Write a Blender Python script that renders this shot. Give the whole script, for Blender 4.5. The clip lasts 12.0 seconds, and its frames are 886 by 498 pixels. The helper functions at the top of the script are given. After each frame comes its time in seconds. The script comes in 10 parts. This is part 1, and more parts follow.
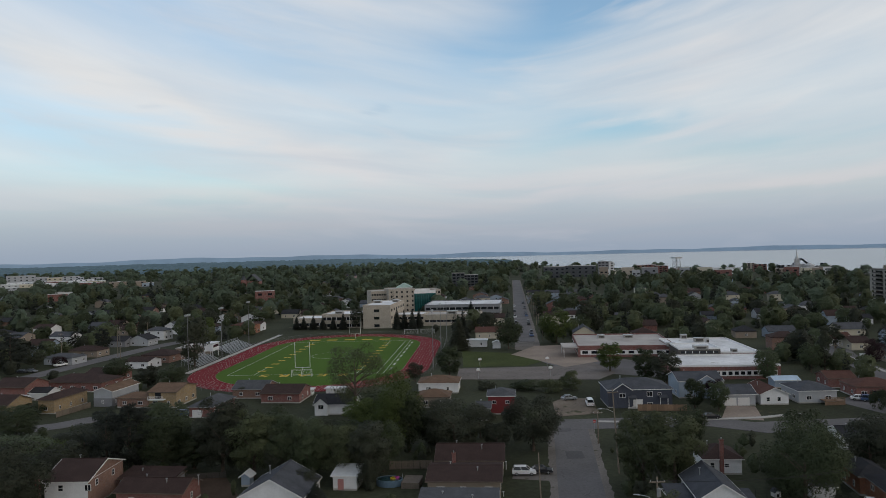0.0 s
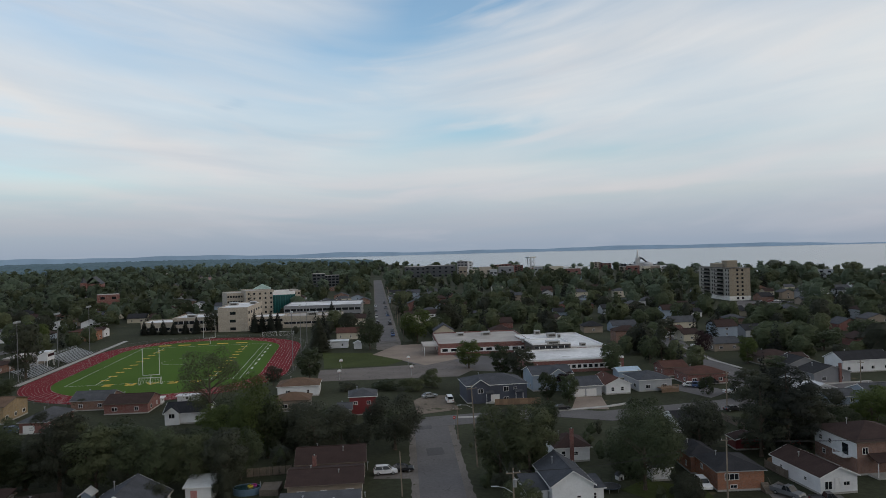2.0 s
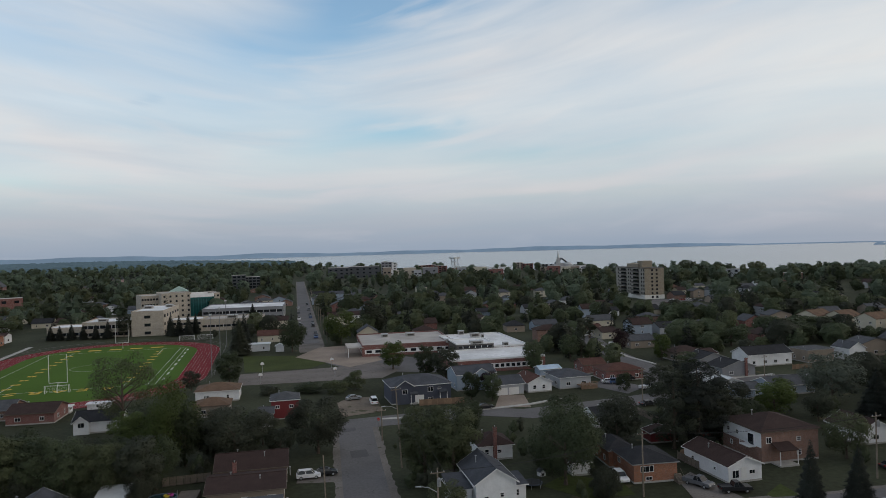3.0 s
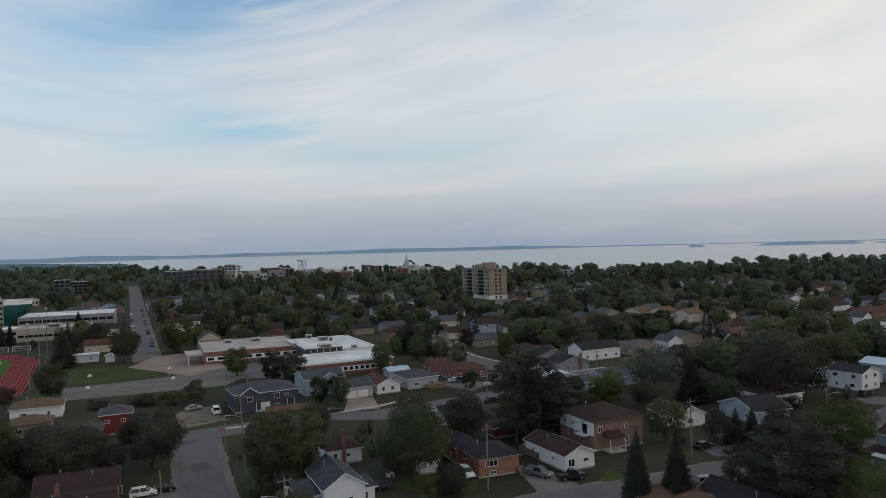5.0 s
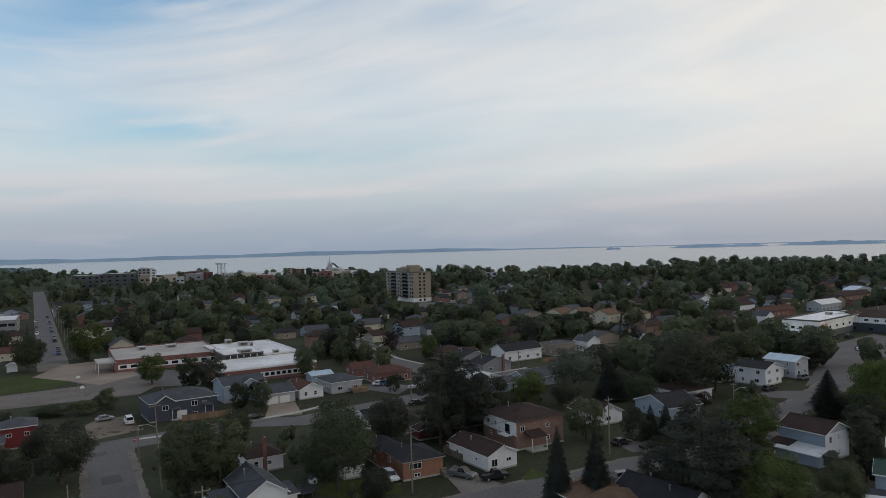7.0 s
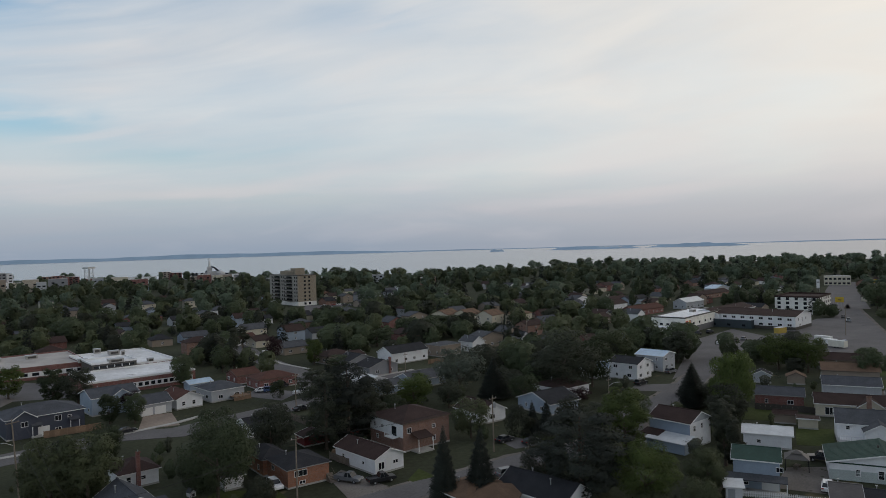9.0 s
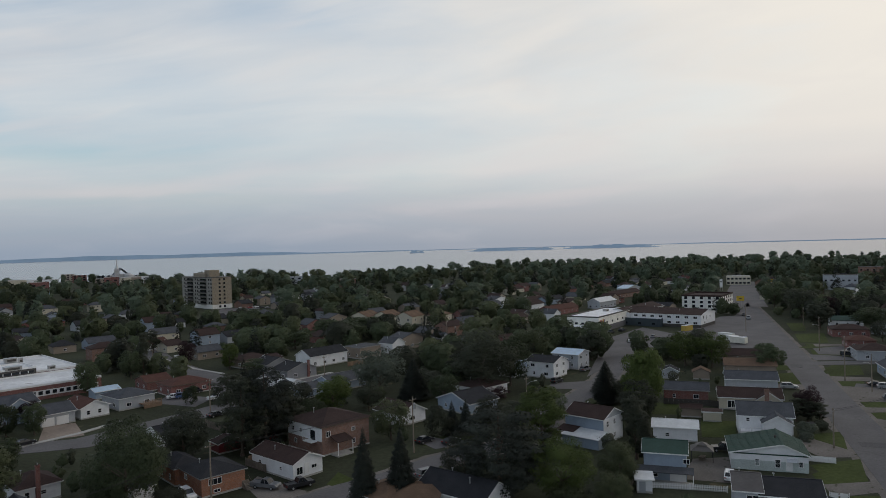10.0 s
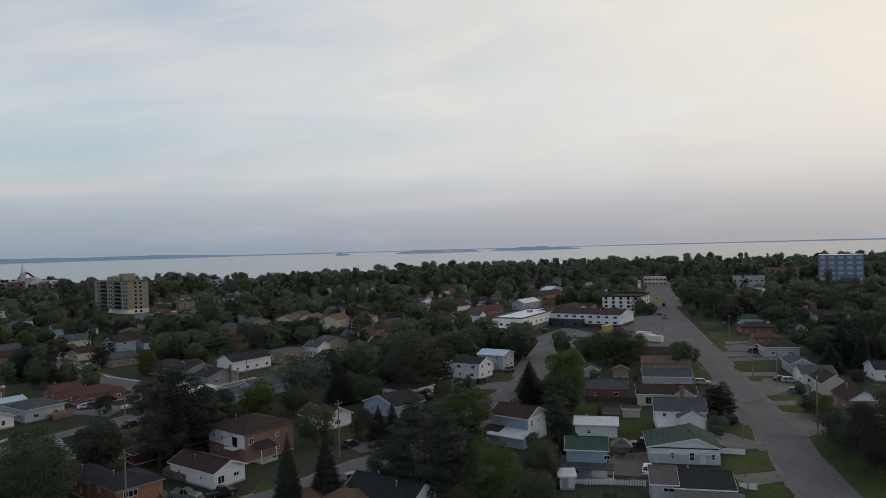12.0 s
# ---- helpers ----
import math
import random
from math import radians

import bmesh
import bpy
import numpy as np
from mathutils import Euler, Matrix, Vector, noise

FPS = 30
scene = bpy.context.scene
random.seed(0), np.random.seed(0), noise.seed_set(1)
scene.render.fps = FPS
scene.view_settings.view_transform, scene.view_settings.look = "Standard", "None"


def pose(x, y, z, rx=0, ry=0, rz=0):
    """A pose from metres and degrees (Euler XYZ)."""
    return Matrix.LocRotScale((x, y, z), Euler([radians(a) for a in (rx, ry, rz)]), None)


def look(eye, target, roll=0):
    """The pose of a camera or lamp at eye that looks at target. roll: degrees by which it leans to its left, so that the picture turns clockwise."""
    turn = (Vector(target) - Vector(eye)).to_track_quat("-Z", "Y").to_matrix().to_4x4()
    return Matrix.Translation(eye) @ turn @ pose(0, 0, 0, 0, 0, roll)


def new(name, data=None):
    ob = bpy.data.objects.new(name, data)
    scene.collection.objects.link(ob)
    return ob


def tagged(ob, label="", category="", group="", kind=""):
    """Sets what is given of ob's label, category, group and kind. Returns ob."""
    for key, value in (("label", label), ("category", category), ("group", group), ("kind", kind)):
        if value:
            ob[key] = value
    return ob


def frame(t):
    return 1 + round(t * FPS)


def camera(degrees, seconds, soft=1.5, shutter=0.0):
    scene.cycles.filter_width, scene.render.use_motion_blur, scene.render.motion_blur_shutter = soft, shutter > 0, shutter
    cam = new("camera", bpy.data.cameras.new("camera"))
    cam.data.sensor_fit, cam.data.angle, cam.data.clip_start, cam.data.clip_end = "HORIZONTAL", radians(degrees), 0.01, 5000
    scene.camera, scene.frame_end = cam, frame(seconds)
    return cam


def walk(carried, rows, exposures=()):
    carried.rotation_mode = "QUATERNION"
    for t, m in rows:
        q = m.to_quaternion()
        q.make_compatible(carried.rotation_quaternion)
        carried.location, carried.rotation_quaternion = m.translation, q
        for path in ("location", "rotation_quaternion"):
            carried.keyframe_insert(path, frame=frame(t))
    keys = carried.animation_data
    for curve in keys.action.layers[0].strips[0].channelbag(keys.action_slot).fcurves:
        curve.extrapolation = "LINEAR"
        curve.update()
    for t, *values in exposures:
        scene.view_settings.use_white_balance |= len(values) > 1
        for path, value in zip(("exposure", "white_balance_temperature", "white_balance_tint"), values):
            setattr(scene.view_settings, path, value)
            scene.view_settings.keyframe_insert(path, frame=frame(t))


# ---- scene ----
EXPOSURES = [(0.0, 0.0), (6.0, 0.0), (9.0, -0.07), (12.0, -0.13)]
# ---------------------------------------------------------------- the camera: hovering, turning to its right
EYE = 45.0
TURN = [  # seconds, heading, tilt, lean
    (0.0, 0.00, 0.17, 1.48),
    (0.5, -2.71, 0.08, 1.52),
    (1.0, -5.44, 0.00, 1.58),
    (1.5, -8.18, -0.06, 1.58),
    (2.0, -11.22, -0.12, 1.55),
    (2.5, -14.45, -0.17, 1.60),
    (3.0, -17.36, -0.22, 1.58),
    (3.2, -18.60, -0.17, 1.56),
    (4.8, -28.35, -0.29, 1.54),
    (5.0, -29.58, -0.37, 1.55),
    (5.5, -32.65, -0.43, 1.51),
    (6.0, -35.16, -0.44, 1.53),
    (6.5, -35.57, -0.43, 1.55),
    (6.7, -35.52, -0.36, 1.54),
    (8.3, -40.66, -0.33, 1.60),
    (8.5, -41.87, -0.38, 1.61),
    (9.0, -44.94, -0.37, 1.62),
    (9.5, -48.13, -0.43, 1.53),
    (10.0, -51.42, -0.44, 1.56),
    (10.5, -54.03, -0.44, 1.62),
    (11.0, -55.14, -0.43, 1.60),
    (11.5, -55.45, -0.41, 1.64),
    (12.0, -57.40, -0.42, 1.57),
]
cam = camera(64.19, 12.0, 0.42)
walk(cam, [(t, pose(0, 0, EYE, 90 + tilt, lean, heading)) for t, heading, tilt, lean in TURN], EXPOSURES)


# ---------------------------------------------------------------- sky and sun
SUN_HEIGHT, SUN_HEADING = 13.0, 118.0  # degrees above the horizon; degrees to the right of the first view


def build_sky():
    """A clear evening sky under streaks of thin high cloud, hazier and greyer towards the horizon."""
    w = bpy.data.worlds.new("evening_sky")
    scene.world = w
    w.use_nodes = True
    nt = w.node_tree
    N, L = nt.nodes, nt.links
    back = N["Background"]
    sky = N.new("ShaderNodeTexSky")
    sky.sky_type, sky.sun_disc = "NISHITA", False
    sky.sun_elevation, sky.sun_rotation = radians(SUN_HEIGHT), radians(SUN_HEADING)
    sky.air_density, sky.dust_density, sky.ozone_density = 1.0, 1.6, 1.0
    clear = N.new("ShaderNodeVectorMath")
    clear.operation = "MULTIPLY"
    L.new(sky.outputs[0], clear.inputs[0])
    clear.inputs[1].default_value = CLEAR_SKY
    way = N.new("ShaderNodeTexCoord").outputs["Generated"]
    sep = N.new("ShaderNodeSeparateXYZ")
    L.new(way, sep.inputs[0])

    def math_node(op, a, b=None, clamp=False):
        n = N.new("ShaderNodeMath")
        n.operation, n.use_clamp = op, clamp
        for i, s in enumerate((a, b)):
            if s is None:
                continue
            if isinstance(s, (int, float)):
                n.inputs[i].default_value = s
            else:
                L.new(s, n.inputs[i])
        return n.outputs[0]

    def ramp(fac, stops):
        n = N.new("ShaderNodeValToRGB")
        e = n.color_ramp.elements
        while len(e) < len(stops):
            e.new(0.5)
        for k, (p, c) in zip(e, stops):
            k.position, k.color = p, (*c, 1) if not isinstance(c, float) else (c, c, c, 1)
        L.new(fac, n.inputs[0])
        return n.outputs[0]

    def mixed(fac, a, b):
        n = N.new("ShaderNodeMix")
        n.data_type = "RGBA"
        for key, s in (("Factor", fac), ("A", a), ("B", b)):
            if isinstance(s, tuple):
                n.inputs[key].default_value = (*s, 1)
            else:
                L.new(s, n.inputs[key])
        return n.outputs["Result"]

    up = math_node("MAXIMUM", sep.outputs[2], 0.0)
    az = math_node("ARCTAN2", sep.outputs[0], sep.outputs[1])
    el = math_node("ARCSINE", sep.outputs[2])
    # streaks fan out to both sides from a point low in the sky
    off = math_node("SUBTRACT", az, radians(6))
    reach = math_node("SQRT", math_node("ADD", math_node("MULTIPLY", off, off), 0.04))
    fan = math_node("DIVIDE", el, math_node("ADD", math_node("DIVIDE", reach, math_node("ADD", reach, 0.9)), 0.30))

    drift = N.new("ShaderNodeTexNoise")
    drift.inputs["Scale"].default_value, drift.inputs["Detail"].default_value = 1.3, 1.0
    L.new(way, drift.inputs["Vector"])
    fan = math_node("ADD", fan, math_node("MULTIPLY", math_node("SUBTRACT", drift.outputs["Fac"], 0.5), 0.12))

    def cloud(along, across, detail, shift, rough=0.55, warp=0.5):
        """Streaks along the fan: how often they vary along it and across it."""
        c = N.new("ShaderNodeCombineXYZ")
        L.new(math_node("MULTIPLY", az, along), c.inputs[0])
        L.new(math_node("MULTIPLY", fan, across), c.inputs[1])
        c.inputs[2].default_value = shift
        n = N.new("ShaderNodeTexNoise")
        n.inputs["Scale"].default_value, n.inputs["Detail"].default_value = 1.0, detail
        n.inputs["Roughness"].default_value, n.inputs["Distortion"].default_value = rough, warp
        L.new(c.outputs[0], n.inputs["Vector"])
        return n.outputs["Fac"]

    broad = cloud(2.2, 7.0, 5, 0.7, 0.5, 0.6)
    fine = cloud(5.0, 15.0, 5, 3.1, 0.5, 0.6)
    both = math_node("ADD", math_node("MULTIPLY", broad, 0.30), math_node("ADD", math_node("MULTIPLY", fine, 0.20), 0.21))
    wob = math_node("MULTIPLY", math_node("SUBTRACT", fine, 0.5), 0.22)
    az_w = math_node("ADD", az, wob)
    el_w = math_node("ADD", el, math_node("ADD", math_node("MULTIPLY", wob, 0.16), math_node("MULTIPLY", math_node("SUBTRACT", broad, 0.5), 0.05)))

    def bells(total, places):
        """Adds soft oval places: heading, height, half width, half height in degrees, slope, amount."""
        for a0, e0, hw, hh, slope, amount in places:
            da = math_node("SUBTRACT", az_w, radians(a0))
            de = math_node("SUBTRACT", math_node("SUBTRACT", el_w, radians(e0)), math_node("MULTIPLY", da, slope))
            p = math_node("MULTIPLY", da, 1 / radians(hw))
            q = math_node("MULTIPLY", de, 1 / radians(hh))
            r = math_node("ADD", math_node("MULTIPLY", p, p), math_node("MULTIPLY", q, q))
            total = math_node("ADD", total, math_node("MULTIPLY", math_node("EXPONENT", math_node("MULTIPLY", r, -1.0)), amount))
        return total

    both = bells(both, CLEARINGS)
    toward = N.new("ShaderNodeVectorMath")
    toward.operation = "DOT_PRODUCT"
    L.new(way, toward.inputs[0])
    a = radians(SUN_HEADING)
    toward.inputs[1].default_value = (math.sin(a) * 0.95, math.cos(a) * 0.95, 0.31)
    warm = ramp(toward.outputs["Value"], ((0.12, 0.0), (0.65, 0.41), (1.0, 1.0)))
    both = math_node("ADD", both, math_node("MULTIPLY", warm, 0.34))
    cover = ramp(both, ((0.20, 0.10), (0.42, 0.62), (0.64, 1.0)))
    folds = bells(cloud(3.2, 13.0, 5, 7.3, 0.5, 0.5), FOLDS)
    shade = ramp(folds, ((0.27, CLOUD_DARK), (0.66, CLOUD_LIGHT)))
    lit = mixed(warm, shade, CLOUD_WARM)
    body = mixed(cover, clear.outputs[0], lit)
    # haze that thickens towards the horizon, faintly pink in bands above it
    low = ramp(up, ((0.0, 1.0), (0.045, 0.8), (0.10, 0.30), (0.19, 0.0)))
    pinkness = ramp(bells(cloud(3.0, 22.0, 4, 5.2, 0.5, 0.4), PINK), ((0.40, HAZE_GREY), (0.72, HAZE_PINK)))
    fade = ramp(up, ((0.0, 0.0), (0.045, 0.4), (0.10, 1.0)))
    haze = mixed(fade, mixed(warm, HAZE_LOW, (0.52, 0.475, 0.455)), mixed(warm, pinkness, HAZE_WARM))
    overhead_cut = ramp(up, ((0.36, (1.0, 1.0, 1.0)), (0.95, (0.54, 0.58, 0.68))))  # unseen sky overhead is dimmed and blued to lower the ground light
    dim = N.new("ShaderNodeVectorMath")
    dim.operation = "MULTIPLY"
    rosy = math_node("MULTIPLY", bells(math_node("SUBTRACT", math_node("MULTIPLY", fine, 0.5), 0.27), PINK), 1.5, True)
    L.new(mixed(rosy, mixed(low, body, haze), ROSE), dim.inputs[0])
    L.new(overhead_cut, dim.inputs[1])
    final = dim.outputs[0]
    L.new(final, back.inputs["Color"])
    back.inputs["Strength"].default_value = 1.0
    sun = new("sun", bpy.data.lights.new("sun", "SUN"))
    sun.data.energy, sun.data.angle, sun.data.color = 0.3, radians(25), (1.0, 0.93, 0.84)
    h = radians(SUN_HEIGHT + 10)
    sun.matrix_basis = look((0, 0, 300), (-math.sin(a) * math.cos(h) * 300, -math.cos(a) * math.cos(h) * 300, 300 - 300 * math.sin(h)))


CLEAR_SKY = (0.150, 0.195, 0.222)  # strength of the clear sky, by colour
# clear gaps and banks of cloud, folds of light and shade in them, rosy bands low down: heading, height, half width, half height, slope, amount
CLEARINGS = [(12.5, 19.2, 8, 3.4, 0.25, -0.29), (3, 15.5, 6, 4.2, 0.1, -0.11), (14.6, 9.1, 5.0, 1.2, 0.0, -0.25), (8.5, 8.0, 4.5, 0.9, 0.1, -0.10), (22.5, 7.2, 6, 0.9, 0.05, -0.12),
             (-20, 18.2, 12, 2.2, -0.18, -0.08), (-28, 9.0, 8, 1.2, -0.12, -0.09), (-24.5, 6.1, 9, 1.1, -0.10, -0.10), (-13, 5.4, 6, 0.6, 0.0, -0.07),
             (39, 17.8, 7, 1.6, -0.05, -0.12), (-22, 11.8, 14, 2.4, -0.33, 0.16), (-8, 7.6, 7, 1.2, -0.15, 0.10), (24, 14.5, 11, 3.0, 0.40, 0.12), (40, 12, 16, 5, 0.1, 0.04),
             (2, 24, 20, 4, 0.0, -0.08), (60, 14, 18, 6, 0.0, 0.06)]
FOLDS = [(54.5, 8.6, 6.5, 1.1, 0.08, -0.16), (80, 6.2, 16, 0.9, 0.04, -0.16), (46, 4.9, 11, 0.7, 0.03, -0.10), (40, 17.5, 8, 1.6, -0.05, -0.10), (-4.7, 11.4, 0.9, 0.28, 0.0, -0.22), (-24, 11.3, 0.8, 0.2, 0.0, -0.18),
         (56, 6.9, 18, 0.8, 0.10, 0.15), (60, 12, 14, 2.0, 0.03, 0.08), (30, 13, 10, 2, 0.3, 0.10), (80, 16.5, 10, 0.8, 0.0, -0.10), (-21, 11, 12, 1.6, -0.33, 0.14)]
PINK = [(10, 5.8, 10, 0.7, 0.05, 0.22), (-16, 4.4, 14, 0.6, -0.05, 0.16), (36, 5.6, 13, 0.6, 0.12, 0.20), (60, 3.7, 14, 0.5, 0.03, 0.18), (86, 3.6, 10, 0.5, -0.02, 0.18), (25, 4.3, 8, 0.5, 0.02, 0.14)]
CLOUD_DARK, CLOUD_LIGHT, CLOUD_WARM = (0.58, 0.63, 0.685), (0.745, 0.75, 0.755), (1.01, 0.933, 0.818)
HAZE_LOW, HAZE_GREY, HAZE_PINK, HAZE_WARM = (0.31, 0.37, 0.46), (0.46, 0.52, 0.60), (0.60, 0.56, 0.60), (0.60, 0.57, 0.58)
ROSE = (0.70, 0.665, 0.685)
build_sky()


# ---------------------------------------------------------------- materials
MATS = {}


def surface(name, colour, rough=0.85, metal=0.0, grain=(8.0, 0.25), stain=(0.25, 0.2), bump=(30.0, 0.2), vary=0.0, island=0.0,
            brick=None, course=0.0, speck=None, leaf=False, gloss=0.5, crack=None):
    """One procedural surface: a base colour with grain, stains, relief and, where asked, variation by thing or by island."""
    if name in MATS:
        return MATS[name]
    m = bpy.data.materials.new(name)
    m.use_nodes = True
    nt = m.node_tree
    N, L = nt.nodes, nt.links
    bsdf = N["Principled BSDF"]
    bsdf.inputs["Roughness"].default_value = rough
    bsdf.inputs["Metallic"].default_value = metal
    bsdf.inputs["Specular IOR Level"].default_value = gloss
    co = N.new("ShaderNodeTexCoord").outputs["Object"]

    def noise_at(scale, detail=4.0):
        n = N.new("ShaderNodeTexNoise")
        n.inputs["Scale"].default_value, n.inputs["Detail"].default_value = scale, detail
        L.new(co, n.inputs["Vector"])
        return n.outputs["Fac"]

    def scaled(col, fac, amount):
        """col times a factor that runs from 1 - amount to 1 + amount with fac."""
        r = N.new("ShaderNodeMapRange")
        r.inputs[1].default_value, r.inputs[2].default_value = 0.25, 0.75
        r.inputs[3].default_value, r.inputs[4].default_value = 1 - amount, 1 + amount
        L.new(fac, r.inputs[0])
        x = N.new("ShaderNodeVectorMath")
        x.operation = "SCALE"
        L.new(col, x.inputs[0])
        L.new(r.outputs[0], x.inputs["Scale"])
        return x.outputs[0]

    base = N.new("ShaderNodeRGB")
    base.outputs[0].default_value = (*colour, 1)
    col = base.outputs[0]
    if brick:
        b = N.new("ShaderNodeTexBrick")
        b.inputs["Scale"].default_value = 1.0
        b.inputs["Brick Width"].default_value, b.inputs["Row Height"].default_value = brick[0], brick[1]
        b.inputs["Mortar Size"].default_value = brick[2]
        for k, f in (("Color1", 0.75), ("Color2", 1.25)):
            b.inputs[k].default_value = (*[min(1, c * f) for c in colour], 1)
        b.inputs["Mortar"].default_value = (*[0.6 * c + 0.12 for c in colour], 1)
        sep, com = N.new("ShaderNodeSeparateXYZ"), N.new("ShaderNodeCombineXYZ")
        add = N.new("ShaderNodeMath")
        L.new(co, sep.inputs[0])
        L.new(sep.outputs[0], add.inputs[0])
        L.new(sep.outputs[1], add.inputs[1])
        L.new(add.outputs[0], com.inputs[0])
        L.new(sep.outputs[2], com.inputs[1])
        L.new(com.outputs[0], b.inputs["Vector"])
        col = b.outputs["Color"]
    if grain:
        col = scaled(col, noise_at(*grain[:1]), grain[1])
    if stain:
        col = scaled(col, noise_at(stain[0], 5.0), stain[1])
    if speck:
        sp = N.new("ShaderNodeMapRange")
        sp.inputs[1].default_value, sp.inputs[2].default_value = speck[1], speck[1] + 0.06
        L.new(noise_at(speck[0], 6.0), sp.inputs[0])
        mx = N.new("ShaderNodeMix")
        mx.data_type = "RGBA"
        L.new(sp.outputs[0], mx.inputs["Factor"])
        L.new(col, mx.inputs["A"])
        mx.inputs["B"].default_value = (*speck[2], 1)
        col = mx.outputs["Result"]
    if crack:
        vo = N.new("ShaderNodeTexVoronoi")
        vo.feature = "DISTANCE_TO_EDGE"
        vo.inputs["Scale"].default_value = crack[0]
        wob, add = N.new("ShaderNodeTexNoise"), N.new("ShaderNodeVectorMath")
        wob.inputs["Scale"].default_value = crack[0] * 2.5
        L.new(co, wob.inputs["Vector"])
        far_off = N.new("ShaderNodeVectorMath")
        far_off.operation = "SCALE"
        far_off.inputs["Scale"].default_value = 0.6 / crack[0]
        L.new(wob.outputs["Color"], far_off.inputs[0])
        L.new(co, add.inputs[0])
        L.new(far_off.outputs[0], add.inputs[1])
        L.new(add.outputs[0], vo.inputs["Vector"])
        cr = N.new("ShaderNodeMapRange")
        cr.inputs[1].default_value, cr.inputs[2].default_value = crack[1] * 0.4, crack[1]
        cr.inputs[3].default_value, cr.inputs[4].default_value = 1.0, 0.0
        L.new(vo.outputs["Distance"], cr.inputs[0])
        mx = N.new("ShaderNodeMix")
        mx.data_type = "RGBA"
        L.new(cr.outputs[0], mx.inputs["Factor"])
        L.new(col, mx.inputs["A"])
        mx.inputs["B"].default_value = (*crack[2], 1)
        col = mx.outputs["Result"]
    if vary:
        col = scaled(col, N.new("ShaderNodeObjectInfo").outputs["Random"], vary)
    if island:
        col = scaled(col, N.new("ShaderNodeNewGeometry").outputs["Random Per Island"], island)
    L.new(col, bsdf.inputs["Base Color"])
    if bump or course:
        b = N.new("ShaderNodeBump")
        b.inputs["Strength"].default_value = bump[1] if bump else 0.5
        b.inputs["Distance"].default_value = 0.05
        if course:
            w = N.new("ShaderNodeTexWave")
            w.bands_direction, w.wave_profile = "Z", "SAW"
            w.inputs["Scale"].default_value = 0.314 / course
            L.new(co, w.inputs["Vector"])
            L.new(w.outputs["Fac"], b.inputs["Height"])
        else:
            L.new(noise_at(bump[0]), b.inputs["Height"])
        L.new(b.outputs[0], bsdf.inputs["Normal"])
    if leaf:
        out = N["Material Output"]
        tr, mix = N.new("ShaderNodeBsdfTranslucent"), N.new("ShaderNodeMixShader")
        L.new(col, tr.inputs["Color"])
        mix.inputs[0].default_value = 0.32
        L.new(bsdf.outputs[0], mix.inputs[1])
        L.new(tr.outputs[0], mix.inputs[2])
        gap, hole, see = N.new("ShaderNodeMath"), N.new("ShaderNodeMixShader"), N.new("ShaderNodeBsdfTransparent")
        gap.operation = "GREATER_THAN"  # gaps between the leaves of a spray
        gap.inputs[1].default_value = 0.56
        L.new(noise_at(9.0, 2.0), gap.inputs[0])
        L.new(gap.outputs[0], hole.inputs[0])
        L.new(mix.outputs[0], hole.inputs[1])
        L.new(see.outputs[0], hole.inputs[2])
        L.new(hole.outputs[0], out.inputs["Surface"])
    MATS[name] = m
    return m


def siding(name, colour):
    return surface(name + "_siding", colour, 0.6, grain=(3, 0.06), stain=(0.5, 0.1), course=0.18, bump=(1, 0.35))


def bricks(name, colour):
    return surface(name + "_brick", colour, 0.9, brick=(0.24, 0.08, 0.012), grain=(1.2, 0.15), stain=(0.4, 0.12), bump=(20, 0.3))


def shingles(name, colour):
    return surface(name + "_shingles", colour, 0.95, grain=(6, 0.3), stain=(0.45, 0.22), bump=(18, 0.5), gloss=0.2)


WHITE = siding("white", (0.69, 0.70, 0.72))
CREAM = siding("cream", (0.50, 0.46, 0.37))
GREY = siding("grey", (0.21, 0.215, 0.235))
PALE = siding("pale_grey", (0.36, 0.38, 0.41))
BLUE = siding("grey_blue", (0.27, 0.33, 0.41))
NAVY = siding("slate_blue", (0.05, 0.058, 0.085))
TAN = siding("tan", (0.25, 0.205, 0.165))
REDSIDE = siding("barn_red", (0.17, 0.022, 0.026))
OCHRE = bricks("ochre", (0.27, 0.19, 0.095))
ORANGE = bricks("orange", (0.27, 0.105, 0.05))
RED = bricks("red", (0.175, 0.06, 0.048))
BROWNB = bricks("brown", (0.20, 0.105, 0.075))
BUFF = bricks("buff", (0.40, 0.35, 0.285))
R_BROWN = shingles("brown", (0.045, 0.029, 0.026))
R_DARK = shingles("charcoal", (0.028, 0.029, 0.033))
R_GREY = shingles("grey", (0.075, 0.079, 0.087))
R_SLATE = shingles("slate", (0.066, 0.071, 0.082))
R_TAN = shingles("tan", (0.135, 0.088, 0.06))
R_RUST = shingles("rust", (0.088, 0.043, 0.034))
R_GREEN = surface("green_metal_roof", (0.028, 0.060, 0.048), 0.75, grain=(2, 0.1), stain=(0.4, 0.2), bump=(4, 0.1), gloss=0.25)
R_BLUE = surface("light_blue_metal_roof", (0.38, 0.50, 0.62), 0.45, grain=(2, 0.08), stain=(0.4, 0.15), bump=(4, 0.1))
R_METAL = surface("pale_metal_roof", (0.55, 0.57, 0.58), 0.45, grain=(2, 0.08), stain=(0.4, 0.15), bump=(4, 0.1))
R_RIBBED = surface("ribbed_brown_grey_metal", (0.085, 0.078, 0.076), 0.6, grain=(2, 0.1), stain=(0.4, 0.2), course=0.12, bump=(4, 0.5), gloss=0.3)
R_FLAT = surface("flat_gravel_roof", (0.36, 0.34, 0.32), 0.95, grain=(3, 0.15), stain=(0.12, 0.25), bump=(12, 0.3))
